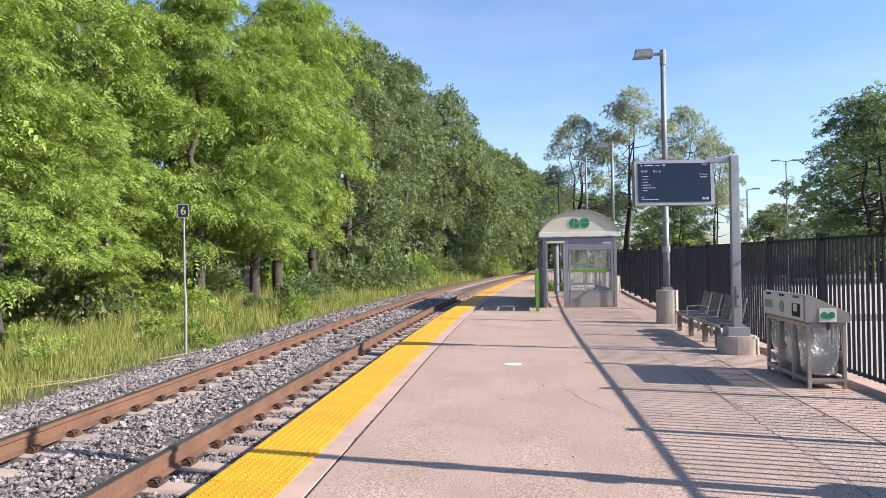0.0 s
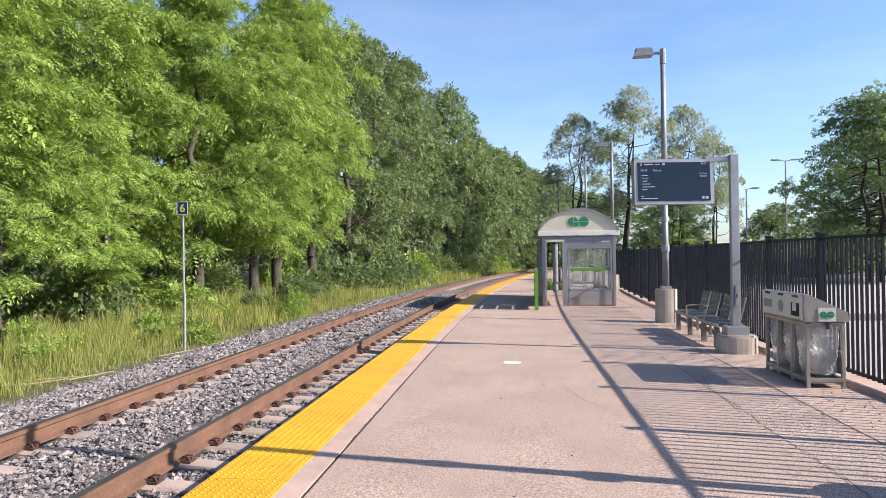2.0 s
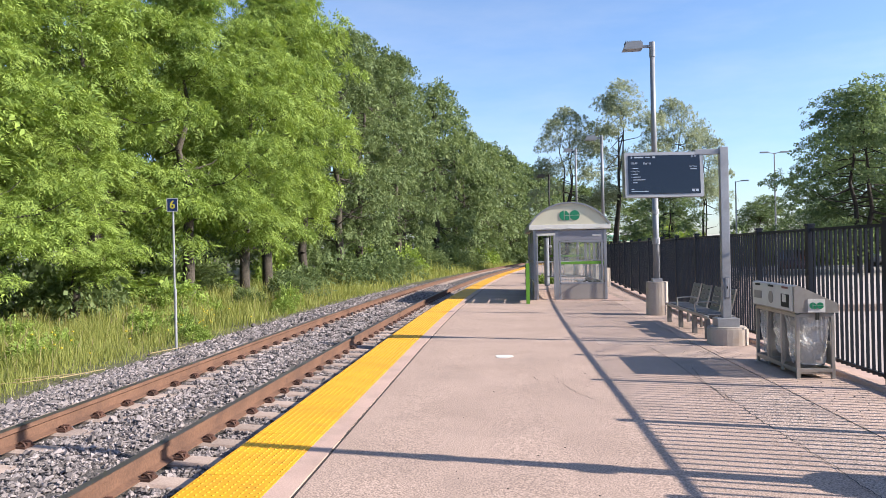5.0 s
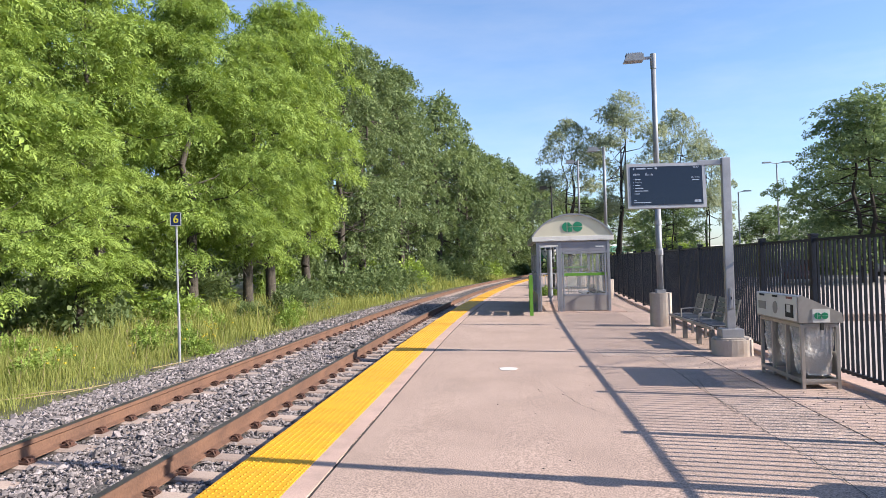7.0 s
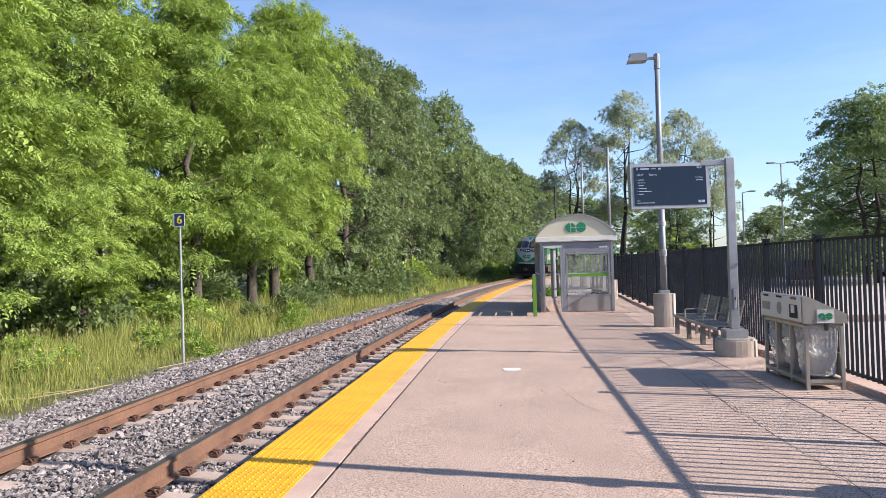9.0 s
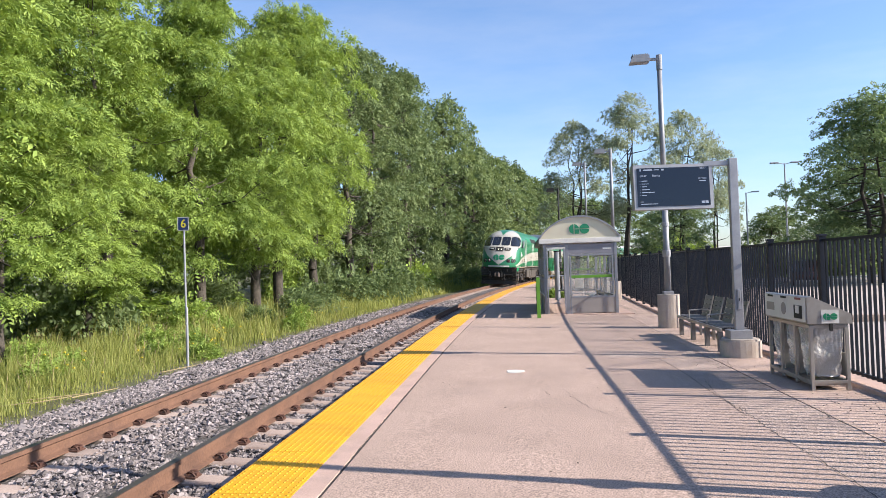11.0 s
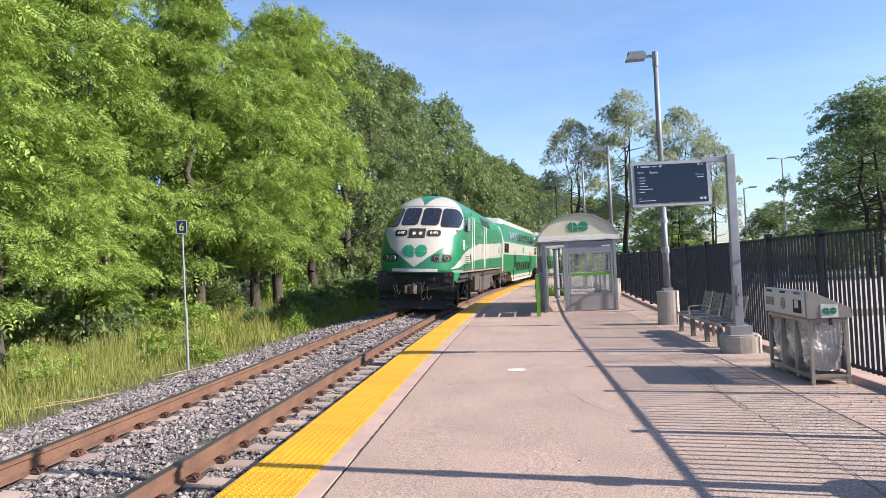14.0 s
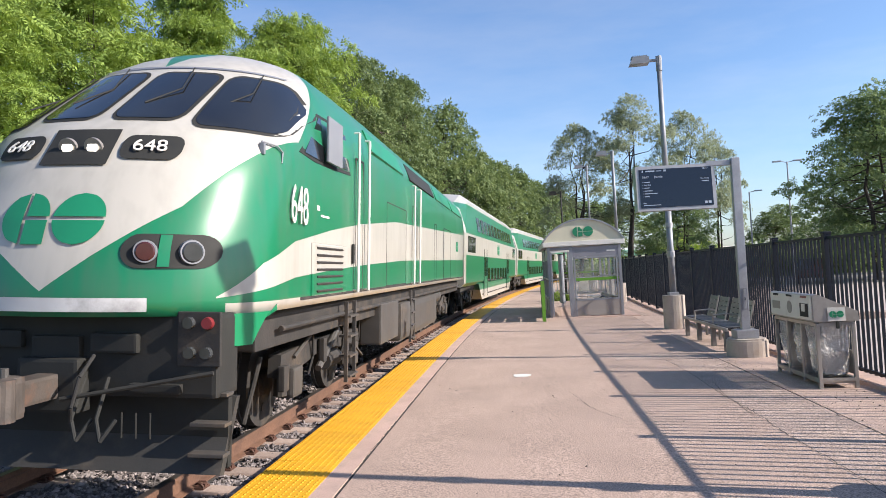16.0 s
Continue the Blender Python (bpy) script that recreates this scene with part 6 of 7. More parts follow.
def coach():
    t = tagged(new("passenger_coach"), "green and white two-level passenger coach with dark windows", "railway coach", "train")
    L = COACH_L
    # body: end section over the bogies, deep middle, tapered upper deck
    half = [(1.34, 1.10), (1.47, 1.24), (1.48, 3.10), (1.26, 4.40), (0.95, 4.70), (0.0, 4.76)]

    def ring(y, taper):
        pts = []
        for x, z in half:
            if taper and z > 3.2:
                z = 3.2 + (z - 3.2) * 0.62
                x = x * 0.96
            pts.append((x, y, z))
        return pts + [(-x, y, z) for x, _, z in pts[-2::-1]]
    bm = bmesh.new()
    rows = [[bm.verts.new(p) for p in ring(y, tp)] for y, tp in ((0.0, 1), (0.25, 1), (2.3, 0), (L - 2.3, 0), (L - 0.25, 1), (L, 1))]
    for p, q in zip(rows, rows[1:]):
        n = len(p)
        for i in range(n):
            bm.faces.new((p[i], p[(i + 1) % n], q[(i + 1) % n], q[i]))
    bm.faces.new(rows[0])
    bm.faces.new(rows[-1][::-1])
    bmesh.ops.recalc_face_normals(bm, faces=bm.faces[:])
    part("body", bm, TRAIN_PAINT["coach"], t, "green and white painted body")
    well = prism([(4.4, 1.12), (5.7, 0.42), (L - 5.7, 0.42), (L - 4.4, 1.12)], "x", -1.46, 1.46)
    part("lower_body", well, TRAIN_PAINT["coach"], t)
    part("gangway", boxm((0, -0.2, 2.2), (1.1, 0.5, 2.2), 0.05), M["rubber"], t)
    part("gangway", boxm((0, L + 0.2, 2.2), (1.1, 0.5, 2.2), 0.05), M["rubber"], t)
    part("underframe", boxm((0, L / 2, 1.0), (2.5, L - 1.0, 0.2)), M["grime"], t)
    lean = math.degrees(math.atan2(0.22, 1.30))
    up = boxm((0, 0, 0), (0.03, 1.02, 0.62), 0.012)
    win = bpy.data.meshes.new("window")
    up.to_mesh(win)
    up.free()
    win.materials.append(M["coach_glass"])
    for k in (-1, 1):
        for j in range(12):
            shared("upper_window", win, t, pose(k * 1.395, 4.7 + j * 1.47, 3.62, 0, -lean * k, 0))
        for j in range(7):
            shared("lower_window", win, t, pose(k * 1.462, 8.3 + j * 1.5, 1.48))
        for y in (1.5, 2.65, L - 2.65, L - 1.5):
            shared("end_window", win, t, pose(k * 1.475, y, 2.72))
        for y in (6.9, L - 6.9):
            d = part("door", boxm((k * 1.478, y, 1.58), (0.02, 1.3, 2.1), 0.006), TRAIN_PAINT["coach"], t)
            for u in (-0.33, 0.33):
                part("door_window", boxm((k * 1.49, y + u, 1.85), (0.014, 0.34, 0.85), 0.004), M["coach_glass"], d)
            for u in (-0.66, 0.0, 0.66):
                part("door_seam", boxm((k * 1.489, y + u, 1.58), (0.012, 0.03, 2.1)), M["black"], d)
        part("skirt_stripe", boxm((k * 1.468, L / 2, 0.64), (0.012, L - 11.6, 0.05)), M["grime"], t)
        emblem(0.28, pose(k * 1.482, L / 2, 2.72, 0, 0, 90 * k), M["brand_green"], t)
    for y in (2.9, L - 2.9):
        truck(t, y, 2.5, 1.02)
        for v in (-1.25, 1.25):
            wheelset(t, y + v, 0.42)
    return t


def consist():
    a = engine()
    cars = [(a, 0.0, 4.2, 16.6)]
    c = coach()
    s = ENGINE_L + GAP
    for i in range(6):
        ob = c if i == 0 else copy_thing(c, Matrix())
        cars.append((ob, s, 2.9, COACH_L - 2.9))
        s += COACH_L + GAP
    return cars


TRAIN = consist()


# ---- trees, bushes, grass ----
def spray_template(kind):
    """One leaf spray: leaflets as bent diamonds along a drooping stalk; returns (leaflets, 4, 3)."""
    out = []
    if kind == "ash":
        for i in range(3):
            t = 0.22 + 0.30 * i
            for sgn in (-1, 1):
                base = np.array([0, t, -0.16 * t * t])
                tip = base + np.array([sgn * (0.50 - 0.06 * i), 0.20, -0.14])
                mid = (base + tip) / 2 + np.array([0, 0, 0.02])
                w = np.array([0.0, 0.115, 0.0])
                out.append([base, mid - w, tip, mid + w])
        base = np.array([0, 1.12, -0.2])
        out.append([base, base + [0.08, 0.2, -0.05], base + [0, 0.42, -0.16], base + [-0.08, 0.2, -0.05]])
    elif kind == "broad":
        for i in range(5):
            a = i * 2.4
            t = 0.15 + 0.17 * i
            base = np.array([0, t, -0.12 * t])
            d = np.array([math.sin(a) * 0.5, 0.30, math.cos(a) * 0.25 - 0.12])
            w = np.cross(d, [0, 0, 1.0])
            w = w / np.linalg.norm(w) * 0.17
            out.append([base, base + d * 0.5 - w, base + d, base + d * 0.5 + w])
    else:   # willow: long hanging strands
        for i in range(8):
            t = 0.14 * i
            base = np.array([0, 0.12 * t, -t])
            d = np.array([math.sin(i * 2.4) * 0.16, math.cos(i * 2.4) * 0.16, -0.40])
            w = np.array([math.cos(i * 2.4), -math.sin(i * 2.4), 0]) * 0.10
            out.append([base, base + d * 0.5 - w, base + d, base + d * 0.5 + w])
    return np.array(out)


def leaves_mesh(name, P, D, size, kind, rng, material, droop=0.3):
    """Sprays at places P pointing along D (n,3), joined into one mesh."""
    T = spray_template(kind)
    n, k = len(P), len(T)
    y = D / np.linalg.norm(D, axis=1)[:, None]
    if kind == "willow":
        y = y * [1, 1, 0.15]
        y /= np.linalg.norm(y, axis=1)[:, None]
    else:
        y = y * [1, 1, 0.8] + [0, 0, -droop]
        y /= np.linalg.norm(y, axis=1)[:, None]
    up = np.array([0, 0, 1.0]) + rng.normal(0, 0.75 if kind == "ash" else 0.6, (n, 3))
    x = np.cross(y, up)
    x /= np.linalg.norm(x, axis=1)[:, None]
    z = np.cross(x, y)
    s = size * rng.lognormal(0, 0.28, n)
    R = np.stack([x, y, z], 1) * s[:, None, None]
    V = np.einsum("kvi,nij->nkvj", T, R) + P[:, None, None, :]
    V = V.reshape(-1, 3)
    F = np.arange(len(V)).reshape(-1, 4)
    me = arrays(name, V, F, material)
    data = me.data
    bpy.data.objects.remove(me)
    return data


def limb_mesh(segs, material, n=7):
    bm = bmesh.new()
    for a, b, r1, r2 in segs:
        tube(bm, a, b, r1, r2, n, caps=False)
    me = bpy.data.meshes.new("trunk")
    bm.to_mesh(me)
    bm.free()
    for p in me.polygons:
        p.use_smooth = True
    me.materials.append(material)
    return me


def make_tree(seed, height, radius, clear, sprays, size, kind="ash", leaf="leaf", bark="bark", clumps=60, stems=1, flat=0.75, lean=0.3):
    """Trunk, limbs and a crown of clumps at the limb ends; returns the two meshes."""
    rng = np.random.default_rng(seed)
    segs, tips = [], []
    for st in range(stems):
        base = np.array([rng.normal(0, 0.35) if stems > 1 else 0, rng.normal(0, 0.35) if stems > 1 else 0, -0.1])
        top = np.array([rng.normal(0, lean * (2.5 if stems > 1 else 1)), rng.normal(0, lean * (2.5 if stems > 1 else 1)), height * rng.uniform(0.82, 0.93)])
        pts = [base]
        m = 7
        for i in range(1, m + 1):
            f = i / m
            pts.append(base * (1 - f) + top * f + rng.normal(0, 0.10 + 0.15 * f, 3) * [1, 1, 0.2])
        r0 = (0.022 * height) / stems ** 0.5
        for i in range(m):
            segs.append((pts[i], pts[i + 1], r0 * (1 - i / m) + 0.02, r0 * (1 - (i + 1) / m) + 0.02))
        nl = int(clumps / stems)
        for j in range(nl):
            f = (clear + (height - clear) * ((j + rng.random()) / nl) ** 0.9) / height
            f = min(f, 0.98)
            z = f * height
            k = min(int(f * m / 0.9), m - 1)
            p0 = pts[k] + (pts[min(k + 1, m)] - pts[k]) * rng.random()
            prof = math.sin(math.pi * min(1.0, max(0.08, (z - clear * 0.55) / (height - clear * 0.5))) ** flat) ** 0.7
            a = rng.uniform(0, 2 * math.pi)
            rr = radius * prof * (rng.uniform(0.55 if kind == "ash" else 0.72, 1.16 if kind == "ash" else 1.08) if rng.random() < 0.75 else rng.uniform(0.3, 0.7))
            tip = np.array([p0[0] + rr * math.cos(a), p0[1] + rr * math.sin(a), z + rng.uniform(-0.2, 0.5)])
            if rng.random() < 0.75:
                mid = p0 + (tip - p0) * 0.5 + np.array([0, 0, -0.12 * rr])
                segs.append((p0, mid, 0.03 + 0.007 * rr, 0.022))
                segs.append((mid, tip, 0.022, 0.006))
            tips.append((tip, p0))
    P, D = [], []
    per = max(4, sprays // len(tips))
    for tip, p0 in tips:
        out = tip - p0
        out[2] *= 0.3
        reach = np.linalg.norm(out) + 0.3
        if kind == "ash":
            # layered tufts along the limb's outer half: flat on top, ragged below
            tufts = 4
            for k in range(tufts):
                f = 0.62 + 0.44 * (k + rng.random()) / tufts
                c = p0 + (tip - p0) * f + rng.normal(0, 0.14, 3) * radius * [0.6, 0.6, 0.5]
                m = per // tufts
                q = rng.normal(0, 1, (m, 3))
                q /= np.linalg.norm(q, axis=1)[:, None]
                q[:, 2] = np.abs(q[:, 2]) * 0.9 - 0.35
                cr = radius * rng.uniform(0.12, 0.22)
                P.append(c + q * (cr * rng.uniform(0.15, 1.1, m) ** 0.5)[:, None] * [1.15, 1.15, 0.85])
                D.append(q * [1, 1, 0.7] + out / reach * 0.35 + rng.normal(0, 0.45, (m, 3)))
            continue
        cr = radius * (rng.uniform(0.15, 0.30) if kind != "willow" else rng.uniform(0.16, 0.30))
        q = rng.normal(0, 1, (per, 3))
        q /= np.linalg.norm(q, axis=1)[:, None]
        rad = cr * rng.uniform(0.1, 1.05, per) ** 0.45
        if kind != "willow":
            q[:, 2] = np.abs(q[:, 2]) * 1.3 - 0.5
        P.append(tip + q * rad[:, None] * [1.2, 1.2, 0.75])
        D.append(q + out / reach * 0.9 + rng.normal(0, 0.25, (per, 3)))
    P, D = np.concatenate(P), np.concatenate(D)
    crown = leaves_mesh("crown", P, D, size, kind, rng, M[leaf], 0.42 if kind == "ash" else 0.3)
    return limb_mesh(segs, M[bark]), crown


def plant_tree(meshes, x, y, z, turn, scale, label, group, name="tree"):
    t = tagged(new(name), label, "tree", group)
    t.matrix_basis = pose(x, y, z, 0, 0, turn) @ Matrix.Diagonal((scale[0], scale[0], scale[1], 1))
    shared("trunk", meshes[0], t, Matrix())
    shared("crown", meshes[1], t, Matrix())
    return t


def trees():
    near = [make_tree(s, 13.5, 3.9, 2.6, 9600, 0.295, "ash", "leaf", clumps=52) for s in (11, 12, 13, 14)]
    back = [make_tree(s, 17.5, 4.4, 2.0, 6000, 0.38, "broad", "leaf_mid", clumps=85) for s in (21, 22)]
    far = [make_tree(s, 17.0, 4.6, 0.8, 2500, 0.60, "broad", "leaf_mid", clumps=100) for s in (31, 32)]
    dark = [make_tree(s, 13.0, 5.2, 2.0, 8200, 0.33, "broad", "leaf_dark", bark="bark_dark", clumps=80, stems=2) for s in (41,)]
    willow = [make_tree(s, 16.5, 5.0, 6.0, 7000, 0.26, "broad", "leaf_willow", bark="bark_dark", clumps=44, stems=3, lean=0.6) for s in (51, 52)]
    rnd = random.Random(77)
    lit = "leafy roadside ash tree with bright green drooping leaves"
    # front row of ash trees: place and scale
    for x, y, sc, sz in ((-15.0, 13.0, 1.0, 1.0), (-14.6, 16.4, 0.95, 0.95), (-14.4, 24.7, 0.95, 1.0), (-12.6, 28.1, 0.85, 0.98), (-11.8, 32.0, 0.82, 0.95),
                         (-12.6, 37.5, 0.95, 1.22), (-12.4, 44.0, 0.95, 1.30), (-18.0, 20.5, 1.05, 1.25), (-18.5, 28.0, 1.05, 1.3), (-17.0, 35.0, 1.0, 1.35), (-16.0, 8.5, 0.9, 0.95), (-11.9, 15.7, 0.6, 0.62), (-13.0, 21.0, 0.55, 0.55)):
        plant_tree(rnd.choice(near), x, y, -0.48, rnd.uniform(0, 360), (sc, sz), lit, "trees along the track")
    mid = "tall broad-leaved tree in the row along the track"
    for s, lat, sc, sz in ((44, -12.5, 0.9, 1.02), (50, -9.8, 0.85, 1.0), (52, -15, 0.9, 1.1), (57, -10.5, 0.9, 1.08), (61, -13.5, 0.95, 1.15), (66, -9.8, 0.9, 1.14), (72, -11.0, 0.95, 1.2), (76, -14, 1.0, 1.25)):
        x, y, _ = along(s, lat)
        plant_tree(rnd.choice(back), x, y, -0.5, rnd.uniform(0, 360), (sc, sz), mid, "trees along the track")
    for x, y in ((-25, 30), (-25, 44), (-26, 20), (-24, 56), (-30, 38), (-24, 10)):
        plant_tree(rnd.choice(back), x, y, -0.5, rnd.uniform(0, 360), (1.1, 0.95), mid, "trees behind the track")
    for s, lat, sc, sz in ((80, -9.5, 0.95, 1.2), (86, -9.0, 0.9, 1.1), (92, -9.5, 0.9, 1.0), (98, -8.5, 0.85, 0.95), (104, -9.2, 0.9, 1.0), (110, -8.5, 0.9, 1.0),
                           (117, -9, 0.9, 0.98), (124, -8.5, 0.9, 0.95), (131, -9, 0.9, 0.95), (139, -9, 1, 0.95), (148, -9, 1, 0.95), (158, -9, 1, 0.9), (168, -9, 1, 0.95), (180, -10, 1.1, 0.95), (95, -17, 1.1, 1.05), (70, -30, 1.2, 0.8), (85, -32, 1.2, 0.8), (62, -42, 1.2, 0.75), (100, -34, 1.2, 0.8), (78, -48, 1.3, 0.8), (118, -36, 1.3, 0.8), (48, -46, 1.2, 0.7), (110, -17, 1.1, 1.05), (125, -18, 1.1, 1.0)):
        x, y, _ = along(s, lat)
        plant_tree(rnd.choice(far), x, y, -0.5, rnd.uniform(0, 360), (sc, sz), "distant tall leafy tree beside the track", "distant trees")
    wl = "tall grey-green willow with several dark stems"
    for x, y, sc, sz, k in ((11.0, 75.0, 0.98, 1.10, 0), (5.9, 76.0, 0.80, 0.97, 1), (16.6, 76.0, 0.74, 1.0, 1), (20.2, 77.0, 0.52, 0.83, 0)):
        plant_tree(willow[k], x, y, -0.4, rnd.uniform(0, 360), (sc, sz), wl, "willows beyond the shelter")
    dk = "dark green spreading tree in the parking lot"
    for x, y, sc, sz, a in ((20.8, 45.0, 0.88, 0.82, 30), (26.4, 48.0, 0.90, 0.66, 150), (29.0, 60.0, 1.0, 0.9, 260), (10.6, 50.0, 0.42, 0.46, 80)):
        plant_tree(dark[0], x, y, -0.3, a, (sc, sz), dk, "trees in the parking lot")
    for i in range(22):
        x = 6 + i * 5.2 + rnd.uniform(-2, 2)
        y = 112 + rnd.uniform(-10, 14) - i * 0.7
        plant_tree(rnd.choice(far), x, y, -0.6, rnd.uniform(0, 360), (0.9, rnd.uniform(0.40, 0.56)), "distant low leafy tree beyond the parking lot", "distant trees")


def bushes():
    rng = np.random.default_rng(66)

    def bush(leaf, kind, size, n):
        q = rng.normal(0, 1, (n, 3))
        q /= np.linalg.norm(q, axis=1)[:, None]
        q[:, 2] = np.abs(q[:, 2])
        lump = 1 + 0.25 * np.sin(q[:, 0] * 5) * np.cos(q[:, 1] * 4)
        P = q * (rng.uniform(0.4, 1.0, n) ** 0.5 * lump)[:, None]
        return leaves_mesh("foliage", P, q + rng.normal(0, 0.3, (n, 3)), size, kind, rng, M[leaf], 0.1)
    kinds = [bush("leaf", "broad", 0.20, 700), bush("leaf_mid", "broad", 0.20, 700), bush("leaf_mid", "ash", 0.24, 600)]
    rnd = random.Random(31)
    spots = [(31.5, -6.3, 1.1, 1.1), (36, -7.2, 1.2, 1.4), (44, -5.6, 1.2, 1.5), (41, -6.8, 1.4, 1.9), (48, -6.2, 1.6, 2.0), (54, -6.4, 1.6, 1.6), (27.5, -6.6, 0.7, 0.7),
             (19.5, -6.3, 0.55, 0.6), (24, -7.6, 1.0, 1.2), (17.2, -3.9, 0.4, 0.45), (21.5, -9.5, 1.3, 1.7), (60, -7.5, 2.0, 2.2), (68, -7.5, 1.8, 2.2), (76, -7, 1.8, 2.2), (84, -6.8, 1.7, 2.0), (92, -6.8, 1.8, 2.2), (100, -6.5, 1.8, 2.0), (110, -6.5, 1.8, 2.2)]
    for s in range(10, 130, 4):
        spots.append((s + rnd.uniform(-1, 1), -11.5 - rnd.uniform(0, 3) if s < 40 else -9.5 - rnd.uniform(0, 2), rnd.uniform(1.3, 2.2), rnd.uniform(1.2, 2.6)))
    for s, lat, r, h in spots:
        x, y, _ = along(s, lat)
        t = tagged(new("bush"), "leafy green bush at the edge of the trees", "bush", "bushes along the track")
        t.matrix_basis = pose(x, y, -0.5, 0, 0, rnd.uniform(0, 360)) @ Matrix.Diagonal((r, r, h, 1))
        shared("foliage", rnd.choice(kinds), t, Matrix())
    for i in range(26):
        s, lat = rnd.uniform(7, 34), -rnd.uniform(4.2, 9.0)
        x, y, _ = along(s, lat)
        t = tagged(new("weed"), "low leafy weed in the tall grass", "weed", "weeds on the verge")
        r = rnd.uniform(0.22, 0.5)
        t.matrix_basis = pose(x, y, -0.49, 0, 0, rnd.uniform(0, 360)) @ Matrix.Diagonal((r, r, r * rnd.uniform(0.9, 1.7), 1))
        shared("foliage", kinds[0], t, Matrix())
    for x, y, r in ((1.35, 36.0, 0.35), (1.75, 36.1, 0.4), (2.1, 36.0, 0.32)):
        t = tagged(new("weed"), "low leafy weed at the foot of the railing", "weed", "weeds behind the shelter")
        t.matrix_basis = pose(x, y, floor_z(x) - 0.02, 0, 0, x * 90) @ Matrix.Diagonal((r, r, r, 1))
        shared("foliage", kinds[0], t, Matrix())
    for i in range(22):
        t = tagged(new("bush"), "leafy bush along the far side of the parking lot", "bush", "bushes beyond the lot")
        t.matrix_basis = pose(6.5 + i * 3.4 + rnd.uniform(-1, 1), 84 + rnd.uniform(-6, 8), -0.6, 0, 0, rnd.uniform(0, 360)) @ Matrix.Diagonal((2.8, 2.8, rnd.uniform(2.2, 4.4), 1))
        shared("foliage", rnd.choice(kinds), t, Matrix())


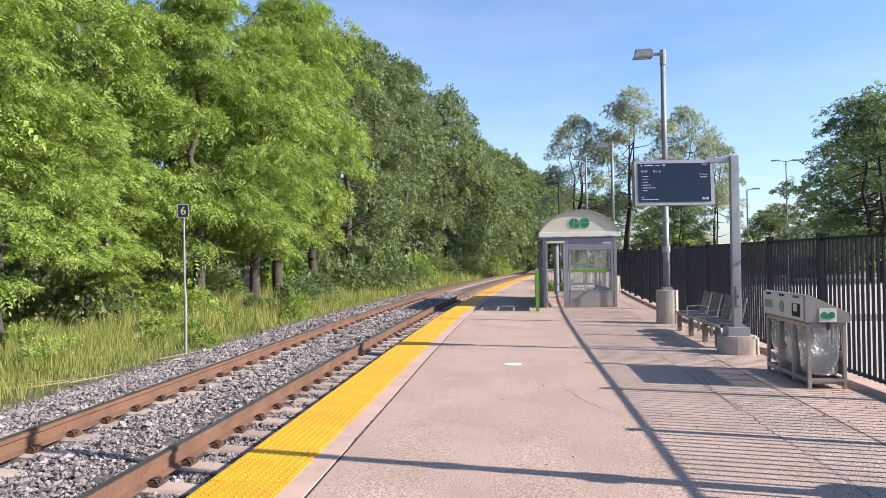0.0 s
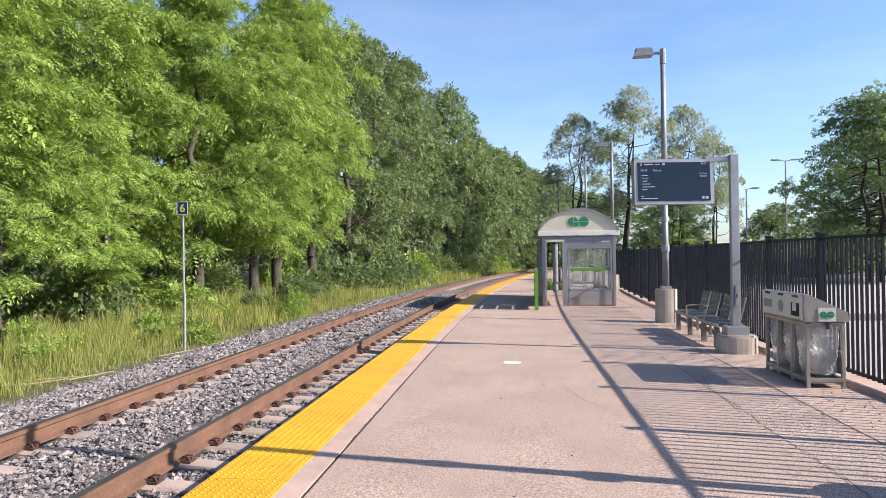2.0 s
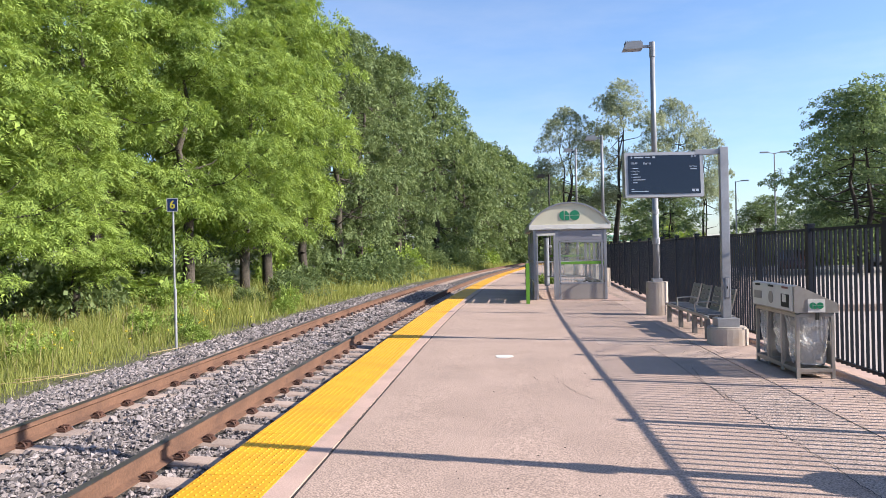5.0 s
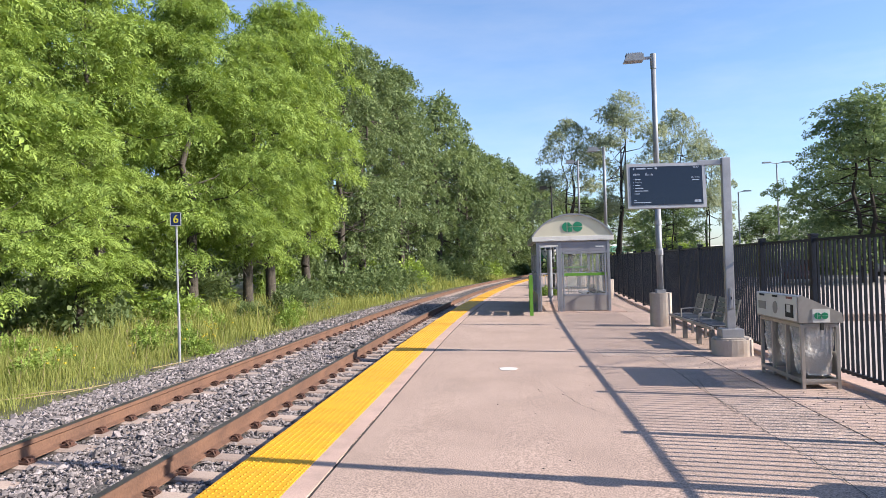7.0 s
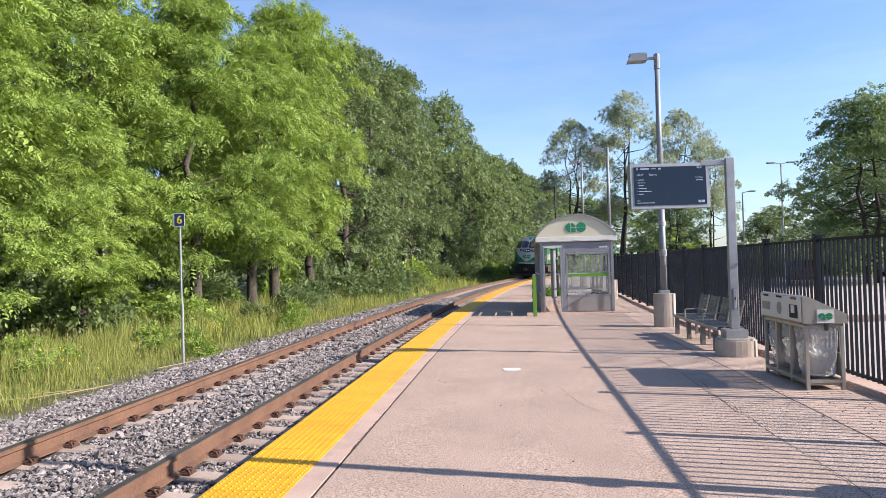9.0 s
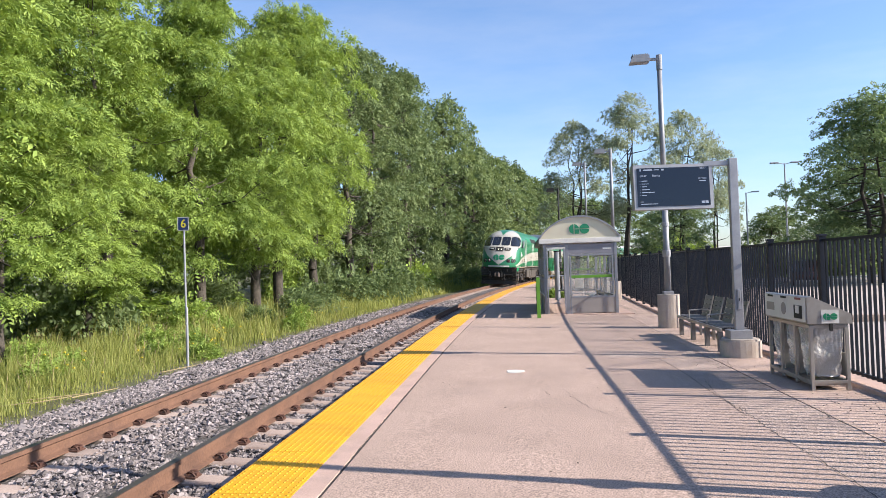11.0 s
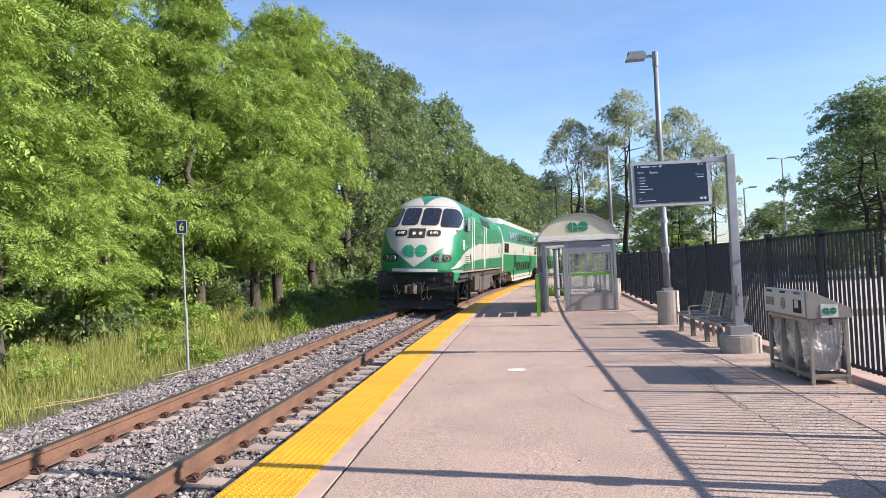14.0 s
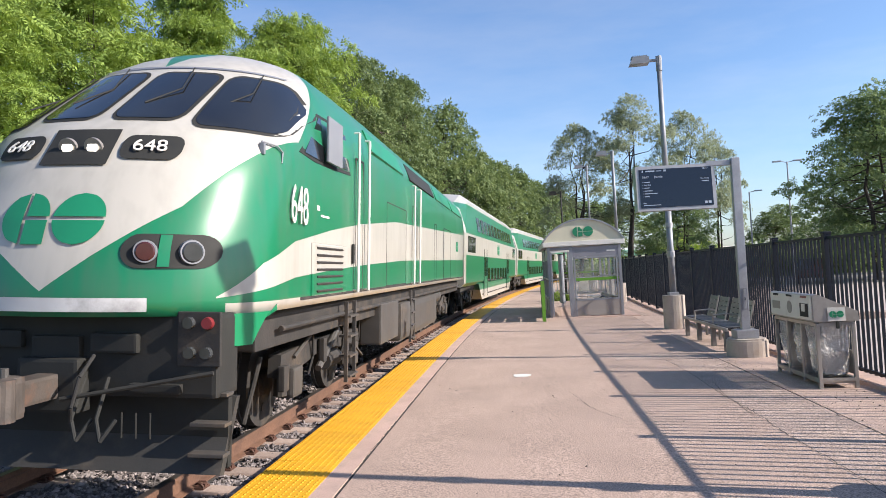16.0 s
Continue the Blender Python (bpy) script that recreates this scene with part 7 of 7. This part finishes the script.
def grass():
    """Blades of tall grass on the verge, denser near the camera, with paler seed stalks."""
    rng = np.random.default_rng(12)
    V, F, n = [], [], 0
    for s0, s1, l0, l1, count, hh, ww in ((4, 20, -12.5, -3.3, 52000, 0.29, 0.007), (20, 40, -11, -3.5, 20000, 0.38, 0.012), (40, 100, -9.5, -3.8, 12000, 0.5, 0.03)):
        S = rng.uniform(s0, s1, count)
        lat = l1 - (l1 - l0) * rng.uniform(0, 1, count) ** 0.9
        ok = rng.random(count) < np.clip(0.12 + (-(lat + 3.3)) * 0.75, 0, 1)
        S, lat = S[ok], lat[ok]
        m = len(S)
        X = np.array([along(a, b)[:2] for a, b in zip(S, lat)])
        clump = 0.6 + 0.8 * np.abs(np.sin(X[:, 0] * 1.7 + np.sin(X[:, 1] * 1.1)) * np.cos(X[:, 1] * 0.9))
        h = hh * clump * rng.lognormal(0, 0.3, m) * np.clip(0.4 + (-(lat + 3.3)) * 0.3, 0.35, 1.25)
        w = ww * rng.uniform(0.6, 1.4, m)
        a = rng.uniform(0, 2 * np.pi, m)
        b = rng.uniform(0, 2 * np.pi, m)
        bend = h * rng.uniform(0.05, 0.5, m)
        base = np.column_stack([X, np.full(m, -0.47)])
        side = np.column_stack([np.cos(a), np.sin(a), np.zeros(m)]) * w[:, None]
        tipd = np.column_stack([np.cos(b) * bend, np.sin(b) * bend, h])
        midd = np.column_stack([np.cos(b) * bend * 0.35, np.sin(b) * bend * 0.35, h * 0.6])
        P = np.stack([base - side, base + side, base + midd + side * 0.7, base + midd - side * 0.7, base + tipd], 1)
        V.append(P.reshape(-1, 3))
        i0 = n + 5 * np.arange(m)
        F += [np.column_stack([i0, i0 + 1, i0 + 2]), np.column_stack([i0, i0 + 2, i0 + 3]), np.column_stack([i0 + 3, i0 + 2, i0 + 4])]
        n += 5 * m
    ob = arrays("grass", np.concatenate(V), np.concatenate(F), M["grass"])
    tagged(ob, "tall unmown green and yellowing grass on the verge", "grass", kind="stuff")
    rnd = random.Random(15)
    bm = bmesh.new()
    for i in range(300):
        s, lat = rnd.uniform(6, 30), -rnd.uniform(3.6, 10)
        x, y, _ = along(s, lat)
        h = rnd.uniform(0.4, 0.8)
        dx, dy = rnd.uniform(-0.15, 0.15), rnd.uniform(-0.15, 0.15)
        tube(bm, (x, y, -0.5), (x + dx, y + dy, -0.5 + h), 0.003, 0.002, 3, False)
        tube(bm, (x + dx, y + dy, -0.5 + h), (x + dx * 1.3, y + dy * 1.3, -0.4 + h), 0.008, 0.002, 4, False)
    ob = part("seed_stalks", bm, M["straw"])
    tagged(ob, "dry straw-coloured seed stalks among the grass", "dry grass", kind="stuff")
    for pts in ([(-8.5, 10.6), (-7.9, 11.1), (-7.5, 11.6), (-7.15, 12.4)], [(-8.2, 11.4), (-7.4, 11.9)], [(-7.4, 14.5), (-7.0, 15.6)]):
        bm = bmesh.new()
        for p, q in zip(pts, pts[1:]):
            tube(bm, (*p, -0.36), (*q, -0.34), 0.011, 0.007, 6)
        tagged(part("fallen_branch", bm, M["straw"]), "pale dry fallen branch at the edge of the ballast", "branch", "fallen branches")
    bm = bmesh.new()
    for i in range(46):
        s, lat = rnd.choice(((17.5, -4.1), (20, -5), (13.5, -5.2), (28, -5)))
        x, y, _ = along(s + rnd.gauss(0, 0.7), lat + rnd.gauss(0, 0.5))
        box(bm, (x, y, -0.5 + rnd.uniform(0.3, 0.65)), (0.035, 0.035, 0.025))
    tagged(part("wild_flowers", bm, M["flower"]), "small yellow wild flowers in the grass", "flowers", kind="stuff")


trees()
bushes()
grass()


# ---- what moves ----
def nose_at(t):
    """Metres along the track of the train's nose at t seconds."""
    u = t - 9.2
    return (0.04643 * max(u, 0.0) + -10.61743) * u + 75.430


def car_pose(s, start, front, rear):
    """A car that stands on the curve with both bogies, leaning with the track."""
    ax, ay, _ = along(s + start + front)
    bx, by, _ = along(s + start + rear)
    d = Vector((bx - ax, by - ay, 0)).normalized()
    o = Vector((ax, ay, 0)) - d * front
    turn = -math.degrees(math.atan2(d.x, d.y))
    return pose(o.x, o.y, tilt_z(0), 0, 0, turn) @ pose(0, 0, 0, 0, math.degrees(CANT), 0)


def motions():
    times = [i / 3 for i in range(48)] + [16.0]
    for ob, start, front, rear in TRAIN:
        walk(ob, [(t, car_pose(nose_at(t), start, front, rear)) for t in times])
    steps = [i / 15 for i in range(241)]
    for ob, r in SPIN:
        place = ob.location.copy()
        s0 = nose_at(0.0)
        walk(ob, [(t, Matrix.Translation(place) @ Matrix.Rotation((s0 - nose_at(t)) / r, 4, "X")) for t in steps])


motions()
